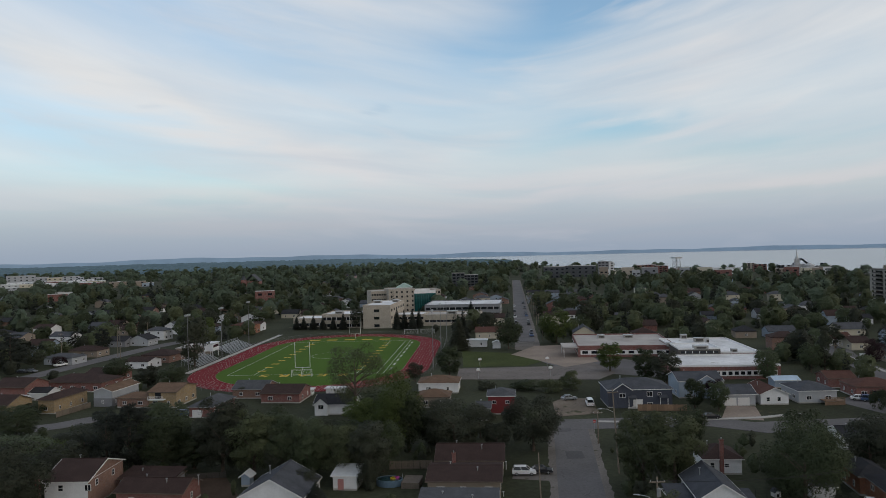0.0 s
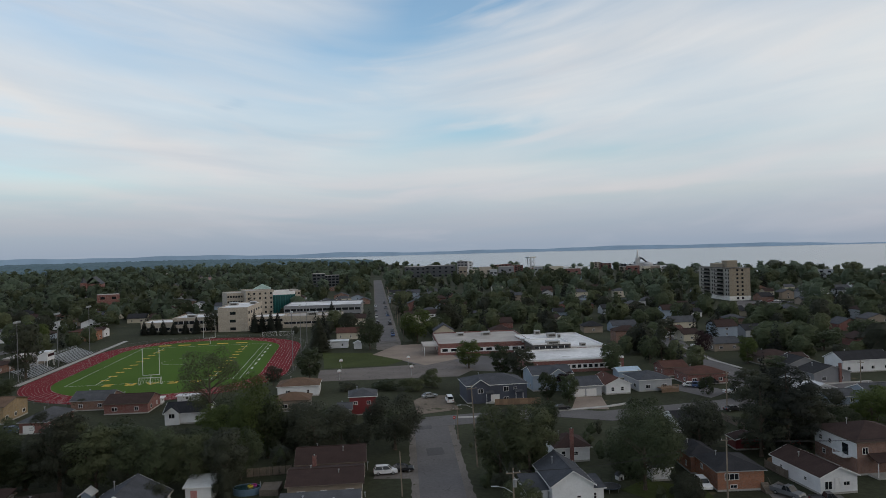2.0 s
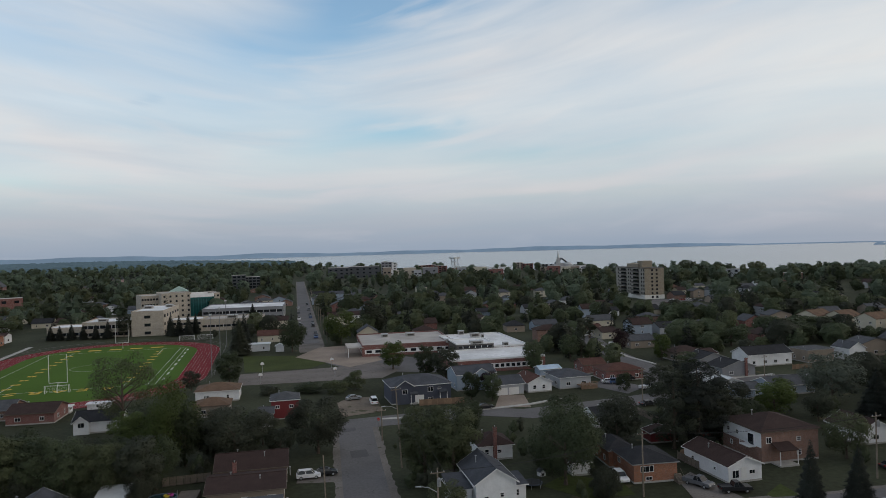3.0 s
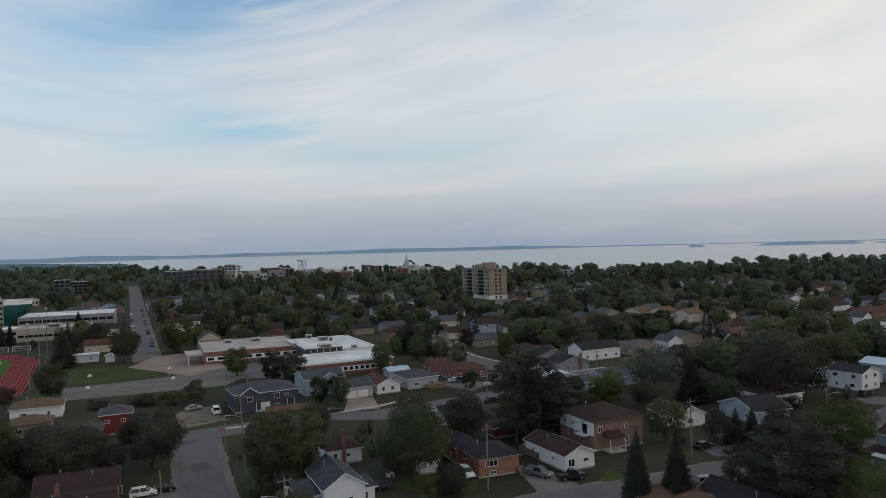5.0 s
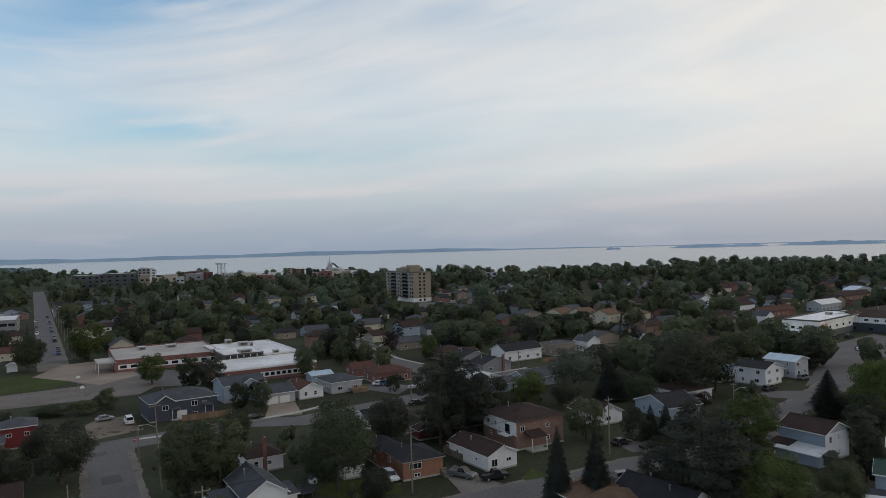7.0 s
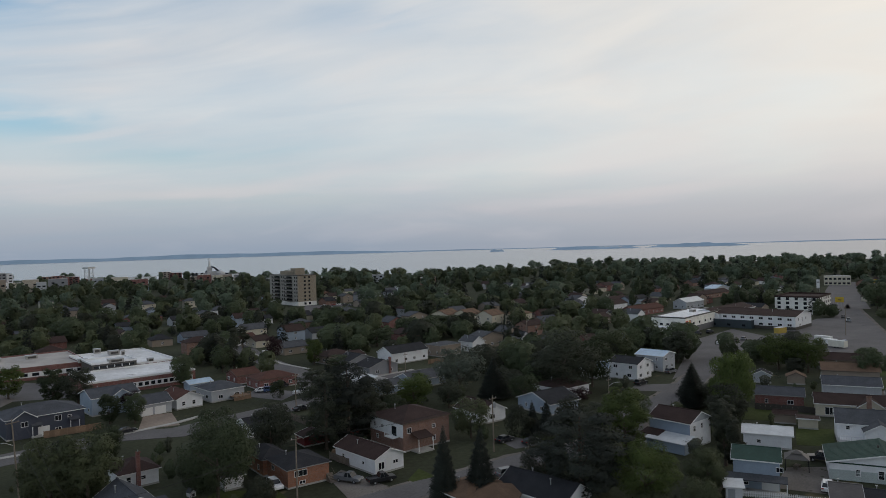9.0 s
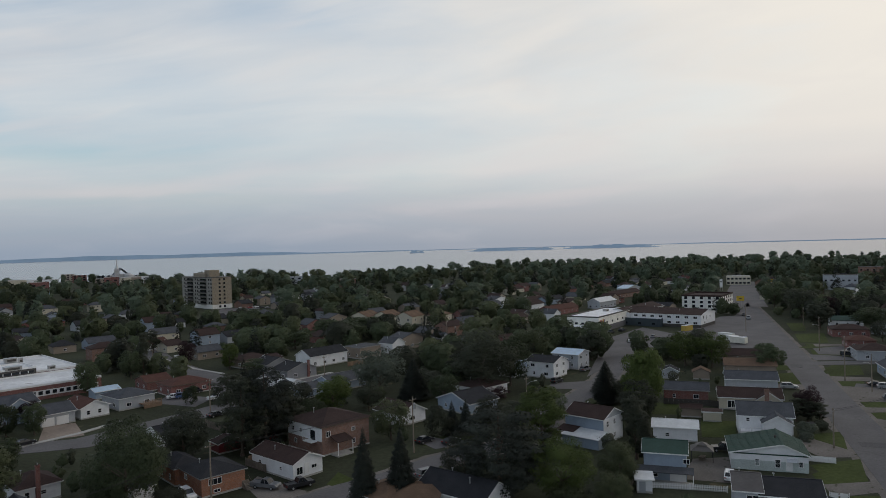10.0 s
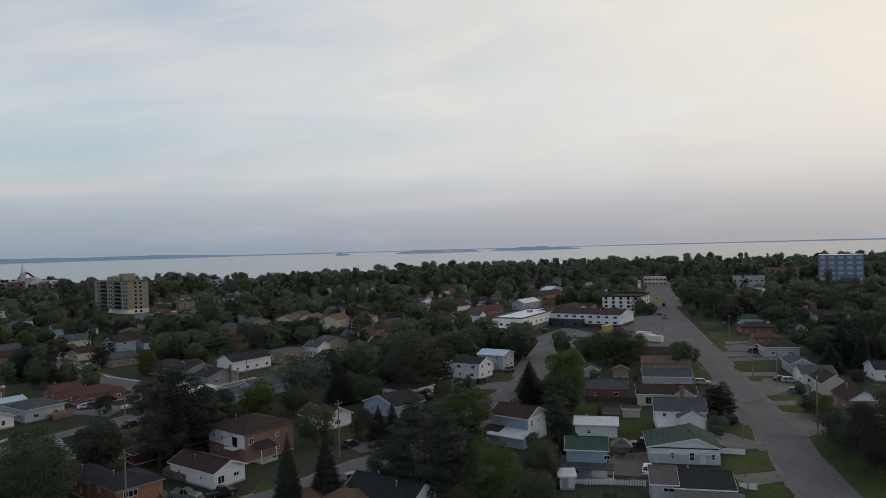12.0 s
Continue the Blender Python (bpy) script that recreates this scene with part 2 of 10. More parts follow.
R_MEMBRANE = surface("white_membrane_roof", (0.60, 0.61, 0.62), 0.7, grain=(1.0, 0.12), stain=(0.09, 0.3), bump=(6, 0.1), speck=(0.22, 0.66, (0.22, 0.22, 0.22)))
TRIM = surface("white_trim", (0.70, 0.70, 0.70), 0.5, grain=(4, 0.05), stain=(0.6, 0.08), bump=None)
DARKTRIM = surface("dark_trim", (0.05, 0.045, 0.04), 0.5, grain=(4, 0.1), stain=(0.6, 0.1), bump=None)
BROWNTRIM = surface("brown_eave_board", (0.115, 0.088, 0.07), 0.6, grain=(4, 0.1), stain=(0.6, 0.12), bump=None)
GREYTRIM = surface("grey_eave_board", (0.26, 0.26, 0.26), 0.6, grain=(4, 0.1), stain=(0.6, 0.12), bump=None)
CONCRETE = surface("concrete", (0.36, 0.35, 0.33), 0.9, grain=(5, 0.15), stain=(0.3, 0.2), bump=(25, 0.2))
GLASS = surface("window_glass", (0.015, 0.018, 0.022), 0.06, grain=None, stain=(0.4, 0.3), bump=None)
STEEL = surface("galvanised_steel", (0.42, 0.43, 0.44), 0.45, 0.7, grain=(6, 0.1), stain=(0.8, 0.15), bump=None)
BLACK = surface("black_rubber", (0.015, 0.015, 0.016), 0.8, grain=(9, 0.2), stain=None, bump=None)
WOODGREY = surface("weathered_wood", (0.15, 0.125, 0.10), 0.9, grain=(7, 0.3), stain=(0.6, 0.25), bump=(30, 0.4), vary=0.15)
WOODPALE = surface("pale_wood", (0.22, 0.145, 0.095), 0.85, grain=(7, 0.25), stain=(0.6, 0.2), bump=(30, 0.3), vary=0.15)
POLEWOOD = surface("pole_wood", (0.20, 0.165, 0.13), 0.9, grain=(5, 0.3), stain=(0.5, 0.25), bump=(20, 0.4))
BARK = surface("bark", (0.085, 0.065, 0.05), 0.95, grain=(6, 0.35), stain=(0.7, 0.25), bump=(14, 0.7))
LEAF = {
    "green": surface("green_leaves", (0.073, 0.091, 0.051), 0.6, grain=(0.5, 0.25), stain=(0.05, 0.3), bump=None, vary=0.3, island=0.09, leaf=True, gloss=0.1),
    "fresh": surface("fresh_green_leaves", (0.088, 0.116, 0.038), 0.6, grain=(0.5, 0.25), stain=(0.12, 0.2), bump=None, vary=0.15, island=0.09, leaf=True, gloss=0.1),
    "olive": surface("olive_leaves", (0.085, 0.098, 0.053), 0.6, grain=(0.5, 0.25), stain=(0.12, 0.2), bump=None, vary=0.15, island=0.09, leaf=True, gloss=0.1),
    "dark": surface("dark_green_leaves", (0.056, 0.062, 0.044), 0.6, grain=(0.5, 0.25), stain=(0.12, 0.2), bump=None, vary=0.2, island=0.09, leaf=True, gloss=0.1),
    "copper": surface("copper_leaves", (0.036, 0.022, 0.024), 0.6, grain=(0.5, 0.25), stain=(0.12, 0.2), bump=None, vary=0.2, island=0.09, leaf=True, gloss=0.1),
    "silver": surface("silver_green_leaves", (0.125, 0.145, 0.115), 0.6, grain=(0.5, 0.25), stain=(0.12, 0.2), bump=None, vary=0.1, island=0.09, leaf=True, gloss=0.1),
    # distance haze is painted into this lighter, bluish base colour
    "far": surface("hazed_green_leaves", (0.100, 0.130, 0.088), 0.6, grain=(0.02, 0.2), stain=(0.006, 0.25), bump=None, island=0.1, leaf=True, gloss=0.1),
    "needle": surface("spruce_needles", (0.041, 0.047, 0.040), 0.7, grain=(0.5, 0.25), stain=(0.12, 0.2), bump=None, vary=0.2, island=0.09, leaf=True, gloss=0.1),
}
GRASS = surface("lawn", (0.045, 0.050, 0.031), 0.95, grain=(0.9, 0.25), stain=(0.03, 0.35), bump=(7, 0.7), speck=(0.11, 0.66, (0.11, 0.095, 0.055)), gloss=0.08)
TURF = surface("artificial_turf", (0.062, 0.118, 0.017), 0.9, grain=(2, 0.1), stain=(0.02, 0.12), bump=(20, 0.2), gloss=0.06)
TRACK = surface("red_track", (0.165, 0.015, 0.022), 0.9, grain=(2, 0.1), stain=(0.05, 0.12), bump=(20, 0.2), gloss=0.1)
ASPHALT = surface("worn_asphalt", (0.120, 0.115, 0.116), 0.9, grain=(1.6, 0.14), stain=(0.09, 0.2), bump=(25, 0.3), speck=(0.16, 0.67, (0.08, 0.078, 0.078)), crack=(0.13, 0.006, (0.085, 0.082, 0.08)), gloss=0.25)
NEWASPHALT = surface("asphalt_patch", (0.075, 0.074, 0.076), 0.9, grain=(2.2, 0.15), stain=(0.2, 0.15), bump=(25, 0.3))
GRAVEL = surface("gravel", (0.165, 0.150, 0.136), 0.95, grain=(2.5, 0.2), stain=(0.12, 0.25), bump=(12, 0.6), speck=(0.5, 0.62, (0.06, 0.062, 0.035)), gloss=0.1)
SAND = surface("sandy_ground", (0.26, 0.215, 0.18), 0.95, grain=(1.5, 0.15), stain=(0.08, 0.25), bump=(10, 0.4), gloss=0.1)
SOIL = surface("tilled_soil", (0.075, 0.055, 0.042), 0.95, grain=(2.5, 0.25), stain=(0.3, 0.2), bump=(5, 0.8), gloss=0.08)
LINE_W = surface("white_line_paint", (0.50, 0.51, 0.46), 0.8, grain=(4, 0.12), stain=(0.2, 0.12), bump=None)
LINE_Y = surface("yellow_line_paint", (0.55, 0.36, 0.03), 0.8, grain=(4, 0.12), stain=(0.2, 0.12), bump=None)


def paint(name, colour, rough=0.3, metal=0.0):
    return surface(name, colour, rough, metal, grain=(3, 0.05), stain=(0.7, 0.1), bump=None)


# ---------------------------------------------------------------- mesh helpers
class Geo:
    """A heap of faces that becomes one mesh."""

    def __init__(self):
        self.v, self.f = [], []

    def poly(self, *pts):
        n = len(self.v)
        self.v += [tuple(p) for p in pts]
        self.f.append(tuple(range(n, n + len(pts))))
        return self

    def box(self, x0, y0, z0, x1, y1, z1):
        n = len(self.v)
        self.v += [(x, y, z) for z in (z0, z1) for x, y in ((x0, y0), (x1, y0), (x1, y1), (x0, y1))]
        self.f += [tuple(n + i for i in q) for q in ((3, 2, 1, 0), (4, 5, 6, 7), (0, 1, 5, 4), (1, 2, 6, 5), (2, 3, 7, 6), (3, 0, 4, 7))]
        return self

    def prism(self, outline, lower, upper):
        """An outline in the plan, from one height to another."""
        n, k = len(self.v), len(outline)
        self.v += [(x, y, z) for z in (lower, upper) for x, y in outline]
        self.f += [tuple(range(n + k - 1, n - 1, -1)), tuple(range(n + k, n + 2 * k))]
        self.f += [(n + i, n + (i + 1) % k, n + k + (i + 1) % k, n + k + i) for i in range(k)]
        return self

    def sheet(self, pts, thick):
        """A sloping slab: its upper face and the same dropped by thick."""
        n, k = len(self.v), len(pts)
        self.v += [tuple(p) for p in pts] + [(p[0], p[1], p[2] - thick) for p in pts]
        self.f += [tuple(range(n, n + k)), tuple(range(n + 2 * k - 1, n + k - 1, -1))]
        self.f += [(n + i, n + k + i, n + k + (i + 1) % k, n + (i + 1) % k) for i in range(k)]
        return self

    def bar(self, p, q, r0, r1=None, n=6):
        """A round bar from p to q."""
        p, q = Vector(p), Vector(q)
        r1 = r0 if r1 is None else r1
        w = (q - p).normalized()
        a = w.cross(Vector((0, 0, 1)) if abs(w.z) < 0.9 else Vector((1, 0, 0))).normalized()
        b = w.cross(a)
        k = len(self.v)
        for c, r in ((p, r0), (q, r1)):
            self.v += [tuple(c + r * (math.cos(i * math.tau / n) * a + math.sin(i * math.tau / n) * b)) for i in range(n)]
        self.f += [tuple(range(k + n - 1, k - 1, -1)), tuple(range(k + n, k + 2 * n))]
        self.f += [(k + i, k + (i + 1) % n, k + n + (i + 1) % n, k + n + i) for i in range(n)]
        return self

    def mesh(self, name, material):
        me = bpy.data.meshes.new(name)
        me.from_pydata(self.v, [], self.f)
        if material:
            me.materials.append(material)
        return me


SHARED = {}


def part(name, geo, material, parent=None, label="", m=None, smooth=False):
    """One mesh object, under a thing or a part where a parent is given. geo: a Geo or a finished mesh."""
    me = geo.mesh(name, material) if isinstance(geo, Geo) else geo
    if smooth:
        me.shade_smooth()
    ob = new(name, me)
    if parent is not None:
        ob.parent = parent
    if m is not None:
        ob.matrix_basis = m
    return tagged(ob, label)


def thing(name, label, category, m, group=""):
    ob = new(name)
    ob.empty_display_size = 0.5
    ob.matrix_basis = m
    return tagged(ob, label, category, group)


KEEP = []  # round places that loose trees stay clear of: x, y, radius


def keep(x, y, r):
    KEEP.append((x, y, r))


# ---------------------------------------------------------------- houses
def window_meshes(w, h, kind="window"):
    key = (kind, round(w, 2), round(h, 2))
    if key not in SHARED:
        fr, pa, t = Geo(), Geo(), 0.09
        fr.box(-w / 2, -0.07, 0, w / 2, 0, t).box(-w / 2, -0.07, h - t, w / 2, 0, h)
        fr.box(-w / 2, -0.07, t, -w / 2 + t, 0, h - t).box(w / 2 - t, -0.07, t, w / 2, 0, h - t)
        if w > 1.0:
            for i in range(1, max(2, round(w / 0.9))):
                x = -w / 2 + w * i / max(2, round(w / 0.9))
                fr.box(x - 0.035, -0.06, t, x + 0.035, 0, h - t)
        else:
            fr.box(-w / 2 + t, -0.06, h * 0.5 - 0.03, w / 2 - t, 0, h * 0.5 + 0.03)
        pa.box(-w / 2 + 0.05, -0.03, 0.05, w / 2 - 0.05, -0.005, h - 0.05)
        SHARED[key] = fr.mesh("window_frame", TRIM), pa.mesh("pane", GLASS)
    return SHARED[key]


def wall_pose(w, d, side, u, z):
    """The pose on one wall of a w by d plan: x along the wall, -y outwards; u runs from the wall's left end as seen from outside."""
    return {"f": lambda: pose(-w / 2 + u, 0, z, 0, 0, 0), "r": lambda: pose(w / 2, u, z, 0, 0, 90),
            "b": lambda: pose(w / 2 - u, d, z, 0, 0, 180), "l": lambda: pose(-w / 2, d - u, z, 0, 0, -90)}[side]()


def add_window(home, w, d, side, u, z, ww, hh):
    fr, pa = window_meshes(ww, hh)
    if home.location.xy.length > 400:  # far off, frame and pane are one piece
        key = ("far_window", round(ww, 2), round(hh, 2))
        if key not in SHARED:
            SHARED[key] = fr.copy()
            SHARED[key].materials.append(GLASS)
            g = Geo().box(-ww / 2 + 0.08, -0.078, 0.08, ww / 2 - 0.08, -0.05, hh - 0.08)
            n = len(fr.vertices)
            SHARED[key].clear_geometry()
            SHARED[key].from_pydata([tuple(v.co) for v in fr.vertices] + g.v, [], [tuple(p.vertices) for p in fr.polygons] + [tuple(i + n for i in f) for f in g.f])
            SHARED[key].polygons.foreach_set("material_index", [0] * len(fr.polygons) + [1] * len(g.f))
        part("window", SHARED[key], None, home, "", wall_pose(w, d, side, u, z))
        return
    f = part("window", fr, None, home, "", wall_pose(w, d, side, u, z))
    part("pane", pa, None, f)


def add_door(home, w, d, side, u, z, ww=0.95, hh=2.05, material=None, name="door"):
    key = (name, ww, hh, (material or TRIM).name)
    if key not in SHARED:
        g, t = Geo(), 0.1
        g.box(-ww / 2 - t, -0.08, 0, -ww / 2, 0, hh + t).box(ww / 2, -0.08, 0, ww / 2 + t, 0, hh + t).box(-ww / 2, -0.08, hh, ww / 2, 0, hh + t)
        g.box(-ww / 2, -0.03, 0, ww / 2, 0, hh)
        rows = 4 if ww > 2 else 2
        for i in range(rows):
            g.box(-ww / 2 + 0.08, -0.05, 0.08 + i * hh / rows, ww / 2 - 0.08, -0.03, (i + 1) * hh / rows - 0.06)
        SHARED[key] = g.mesh(name, material or TRIM)
    part(name, SHARED[key], None, home, "", wall_pose(w, d, side, u, z))


def roof_geo(kind, w, d, h, rise, over, thick=0.16):
    """Roof slabs over a w by d plan whose front edge lies on y = 0. side: the ridge runs along x; front: along y."""
    g = Geo()
    x0, x1, y0, y1 = -w / 2 - over, w / 2 + over, -over, d + over
    e = h + thick
    if kind == "side":
        k = rise / (d / 2) * over
        c = d / 2
        g.sheet([(x0, y0, e - k), (x1, y0, e - k), (x1, c, e + rise), (x0, c, e + rise)], thick)
        g.sheet([(x1, y1, e - k), (x0, y1, e - k), (x0, c, e + rise), (x1, c, e + rise)], thick)
        g.box(x0, c - 0.15, e + rise - 0.04, x1, c + 0.15, e + rise + 0.05)
    elif kind == "front":
        k = rise / (w / 2) * over
        g.sheet([(x0, y1, e - k), (x0, y0, e - k), (0, y0, e + rise), (0, y1, e + rise)], thick)
        g.sheet([(x1, y0, e - k), (x1, y1, e - k), (0, y1, e + rise), (0, y0, e + rise)], thick)
        g.box(-0.15, y0, e + rise - 0.04, 0.15, y1, e + rise + 0.05)
    elif kind == "hip":
        m = min(w, d) / 2 + over
        if w >= d:
            a, b = (x0 + m, d / 2), (x1 - m, d / 2)
        else:
            a, b = (0, y0 + m), (0, y1 - m)
        a, b = (*a, e + rise), (*b, e + rise)
        p = [(x0, y0, e), (x1, y0, e), (x1, y1, e), (x0, y1, e)]
        if w >= d:
            fs = ([p[0], p[1], b, a], [p[1], p[2], b], [p[2], p[3], a, b], [p[3], p[0], a])
        else:
            fs = ([p[0], p[1], a], [p[1], p[2], b, a], [p[2], p[3], b], [p[3], p[0], a, b])
        for f in fs:
            g.sheet(f, thick)
    elif kind == "shed":
        g.sheet([(x0, y0, e), (x1, y0, e), (x1, y1, e + rise), (x0, y1, e + rise)], thick)
    else:
        g.box(x0, y0, h, x1, y1, h + 0.25)
    return g


def fascia_pieces(kind, w, d, h, rise, over):
    """The pale edge boards along eaves and rakes, one mesh each, a little proud of the roof's edge."""
    out = []
    x0, x1, y0, y1 = -w / 2 - over, w / 2 + over, -over, d + over
    e, t = h + 0.02, 0.16
    if kind == "side":
        k, c = rise / (d / 2) * over, d / 2
        for y in (y0 - 0.03, y1):
            out.append(Geo().box(x0, y, e - k - 0.06, x1, y + 0.03, e - k + t - 0.02))
        for x in (x0 - 0.04, x1):
            for ya in (y0, y1):
                out.append(Geo().sheet([(x, ya, e - k + t), (x + 0.04, ya, e - k + t), (x + 0.04, c, e + rise + t), (x, c, e + rise + t)], 0.22))
    elif kind == "front":
        k = rise / (w / 2) * over
        for x in (x0 - 0.03, x1):
            out.append(Geo().box(x, y0, e - k - 0.06, x + 0.03, y1, e - k + t - 0.02))
        for y in (y0 - 0.04, y1):
            for xa in (x0, x1):
                out.append(Geo().sheet([(xa, y, e - k + t), (xa, y + 0.04, e - k + t), (0, y + 0.04, e + rise + t), (0, y, e + rise + t)], 0.22))
    else:
        z = h + 0.25 if kind == "flat" else h + t
        for q in ((x0 - 0.03, y0 - 0.03, x1 + 0.03, y0), (x0 - 0.03, y1, x1 + 0.03, y1 + 0.03), (x0 - 0.03, y0, x0, y1), (x1, y0, x1 + 0.03, y1)):
            out.append(Geo().box(q[0], q[1], h - 0.05, q[2], q[3], z - 0.03))
    return out


def house(x, y, rz, w, d, h, roof="side", rise=1.6, wall=WHITE, top=R_BROWN, over=0.4, label="", name="house", category="house", wins=None,
          sides="flr", doors=(), chimneys=(), skirt=None, trim=TRIM, group="houses of the town", gable=None, vents=1, garage=None, step=4.3, edges=True, yard=True):
    """A house whose front wall's middle stands at (x, y), turned by rz; it reaches d back from there."""
    home = thing(name, label, category, pose(x, y, 0, 0, 0, rz), group)
    body = Geo().box(-w / 2, 0, -0.2, w / 2, d, h)
    if roof in ("side", "front"):
        for s in (-1, 1):
            g = Geo()
            if roof == "side":
                xs = sorted((s * w / 2, s * (w / 2 - 0.2)))
                g.v = [(xx, yy, zz) for xx in xs for yy, zz in ((0, h), (d, h), (d / 2, h + rise))]
            else:
                ys = (0, 0.2) if s < 0 else (d - 0.2, d)
                g.v = [(xx, yy, zz) for yy in ys for xx, zz in ((-w / 2, h), (w / 2, h), (0, h + rise))]
            g.f = [(0, 1, 2), (3, 5, 4), (0, 2, 5, 3), (1, 4, 5, 2)]
            if edges or gable:
                part("gable", g, gable or wall, home)
            else:  # far houses: gable and wall are one piece
                base = len(body.v)
                body.v += g.v
                body.f += [tuple(i + base for i in f) for f in g.f]
    part("wall", body, wall, home)
    part("roof", roof_geo(roof, w, d, h, rise, over), top, home)
    if trim is TRIM and wall in (RED, OCHRE, ORANGE, BROWNB, TAN, GREY):
        trim = BROWNTRIM if top in (R_BROWN, R_TAN, R_RUST) else GREYTRIM
    for g in fascia_pieces(roof, w, d, h, rise, over) if edges else ():
        part("fascia", g, trim, home)
    if edges:
        part("foundation", Geo().box(-w / 2 - 0.03, -0.03, -0.2, w / 2 + 0.03, d + 0.03, 0.35), CONCRETE, home)
    if skirt:
        part("brick_skirt", Geo().box(-w / 2 - 0.05, -0.05, -0.2, w / 2 + 0.05, d + 0.05, skirt[0]), skirt[1], home)
    if wins is None:
        rnd = random.Random(int(x * 7 + y * 13))
        wins = []
        for s in sides:
            run = w if s in "fb" else d
            n = max(1, int(run / step))
            for level in range(max(1, int(h / 2.6))):
                for i in range(n):
                    wins.append((s, run * (i + 0.5) / n + rnd.uniform(-0.3, 0.3), 0.95 + 2.6 * level, rnd.choice((0.8, 1.2, 1.5)), 1.1))
    for wdw in wins:
        add_window(home, w, d, *wdw)
    for dr in doors:
        add_door(home, w, d, *dr)
    for g0 in (garage or ()):
        add_door(home, w, d, g0[0], g0[1], 0.05, g0[2], 2.1, None, "garage_door")
    for u, v, z in chimneys:
        c = part("chimney", Geo().box(u - 0.35, v - 0.3, 0, u + 0.35, v + 0.3, z).box(u - 0.42, v - 0.37, z - 0.25, u + 0.42, v + 0.37, z), RED, home, "red brick chimney")
        part("flue", Geo().bar((u, v, z), (u, v, z + 0.35), 0.12), STEEL, c)
    for i in range(vents):
        u, v = (-0.22 + 0.4 * i) * w, (0.62 - 0.3 * (i % 2)) * d
        part("roof_vent", Geo().bar((u, v, h), (u, v, h + rise + 0.35), 0.09).box(u - 0.16, v - 0.16, h + rise + 0.3, u + 0.16, v + 0.16, h + rise + 0.4), STEEL, home)
    for back, pad in ((d / 2, 2.0), (-0.55 * d, 1.0)) + (((-1.7 * d, -1.0),) if yard else ()):  # loose trees stay off house and front, clearing the camera's view of it
        keep(x + math.cos(radians(rz + 90)) * back, y + math.sin(radians(rz + 90)) * back, 0.6 * max(w, d) + pad)
    return home


def porch(home, u, w, d, h, top, rise=0.5, front=0.0):
    """A small roofed porch on posts before a house's front wall."""
    part("porch_roof", Geo().sheet([(u - w / 2, front - d, h), (u + w / 2, front - d, h), (u + w / 2, front, h + rise), (u - w / 2, front, h + rise)], 0.14), top, home)
    for s in (-1, 1):
        part("porch_post", Geo().box(u + s * (w / 2 - 0.15) - 0.07, front - d + 0.1, 0, u + s * (w / 2 - 0.15) + 0.07, front - d + 0.24, h), TRIM, home)
    part("porch_floor", Geo().box(u - w / 2, front - d, 0, u + w / 2, front - 0.05, 0.3), CONCRETE, home)


# ---------------------------------------------------------------- trees
def with_normals(quads, normals):
    """Quads with a fifth row, the direction that the foliage faces there; corners run so that the quad faces the same way."""
    normals = normals / np.maximum(1e-6, np.linalg.norm(normals, axis=1))[:, None]
    face = np.cross(quads[:, 1] - quads[:, 0], quads[:, 2] - quads[:, 0])
    quads = np.where((face * normals).sum(1)[:, None, None] < 0, quads[:, ::-1], quads)
    return np.concatenate([quads, normals[:, None, :]], 1)


def leaf_cloud(rng, lobes, count, size, flat=0.3, droop=0.0, loose=0.3):
    """Quads scattered over the skins of lobes (x, y, z, rx, rz), turned roughly outwards. Returns arrays of corners."""
    lobes = np.array(lobes, float)
    area = lobes[:, 3] * lobes[:, 3] + lobes[:, 3] * lobes[:, 4]
    pick = rng.choice(len(lobes), count, p=area / area.sum())
    lb = lobes[pick]
    n = rng.normal(size=(count, 3))
    n /= np.linalg.norm(n, axis=1)[:, None]
    n[:, 2] = np.where(rng.random(count) < 0.55, np.abs(n[:, 2]), n[:, 2])
    skin = n.copy()
    r = rng.uniform(0.72, 1.08, count)[:, None]
    c = lb[:, :3] + n * r * np.stack([lb[:, 3], lb[:, 3], lb[:, 4]], 1)
    n = n + rng.normal(size=(count, 3)) * loose
    n[:, 2] += flat
    n /= np.linalg.norm(n, axis=1)[:, None]
    a = np.cross(n, rng.normal(size=(count, 3)))
    a[:, 2] -= droop
    a /= np.linalg.norm(a, axis=1)[:, None]
    b = np.cross(n, a)
    s = size * rng.uniform(0.55, 1.25, count)[:, None]
    k = (1 + droop * 0.6) * 0.62
    mid = (lobes[:, :3] * area[:, None]).sum(0) / area.sum()
    body = (c - mid) / np.linalg.norm(c - mid, axis=1)[:, None]
    return with_normals(np.stack([c - s * a * k, c + s * b * 0.5, c + s * a * k, c - s * b * 0.5], 1), 0.75 * skin + 0.45 * body + 0.3 * n)


def quads_mesh(name, quads, material, corners=4):
    me = bpy.data.meshes.new(name)
    n = len(quads)
    me.vertices.add(corners * n)
    me.vertices.foreach_set("co", quads[:, :corners].reshape(-1).astype(np.float32))
    me.loops.add(corners * n)
    me.loops.foreach_set("vertex_index", np.arange(corners * n, dtype=np.int32))
    me.polygons.add(n)
    me.polygons.foreach_set("loop_start", np.arange(0, corners * n, corners, dtype=np.int32))
    me.update(calc_edges=True)
    facing = me.attributes.new("custom_normal", "FLOAT_VECTOR", "POINT")  # soft shading of the whole crown
    facing.data.foreach_set("vector", np.repeat(quads[:, 4], corners, axis=0).reshape(-1).astype(np.float32))
    me.materials.append(material)
    return me


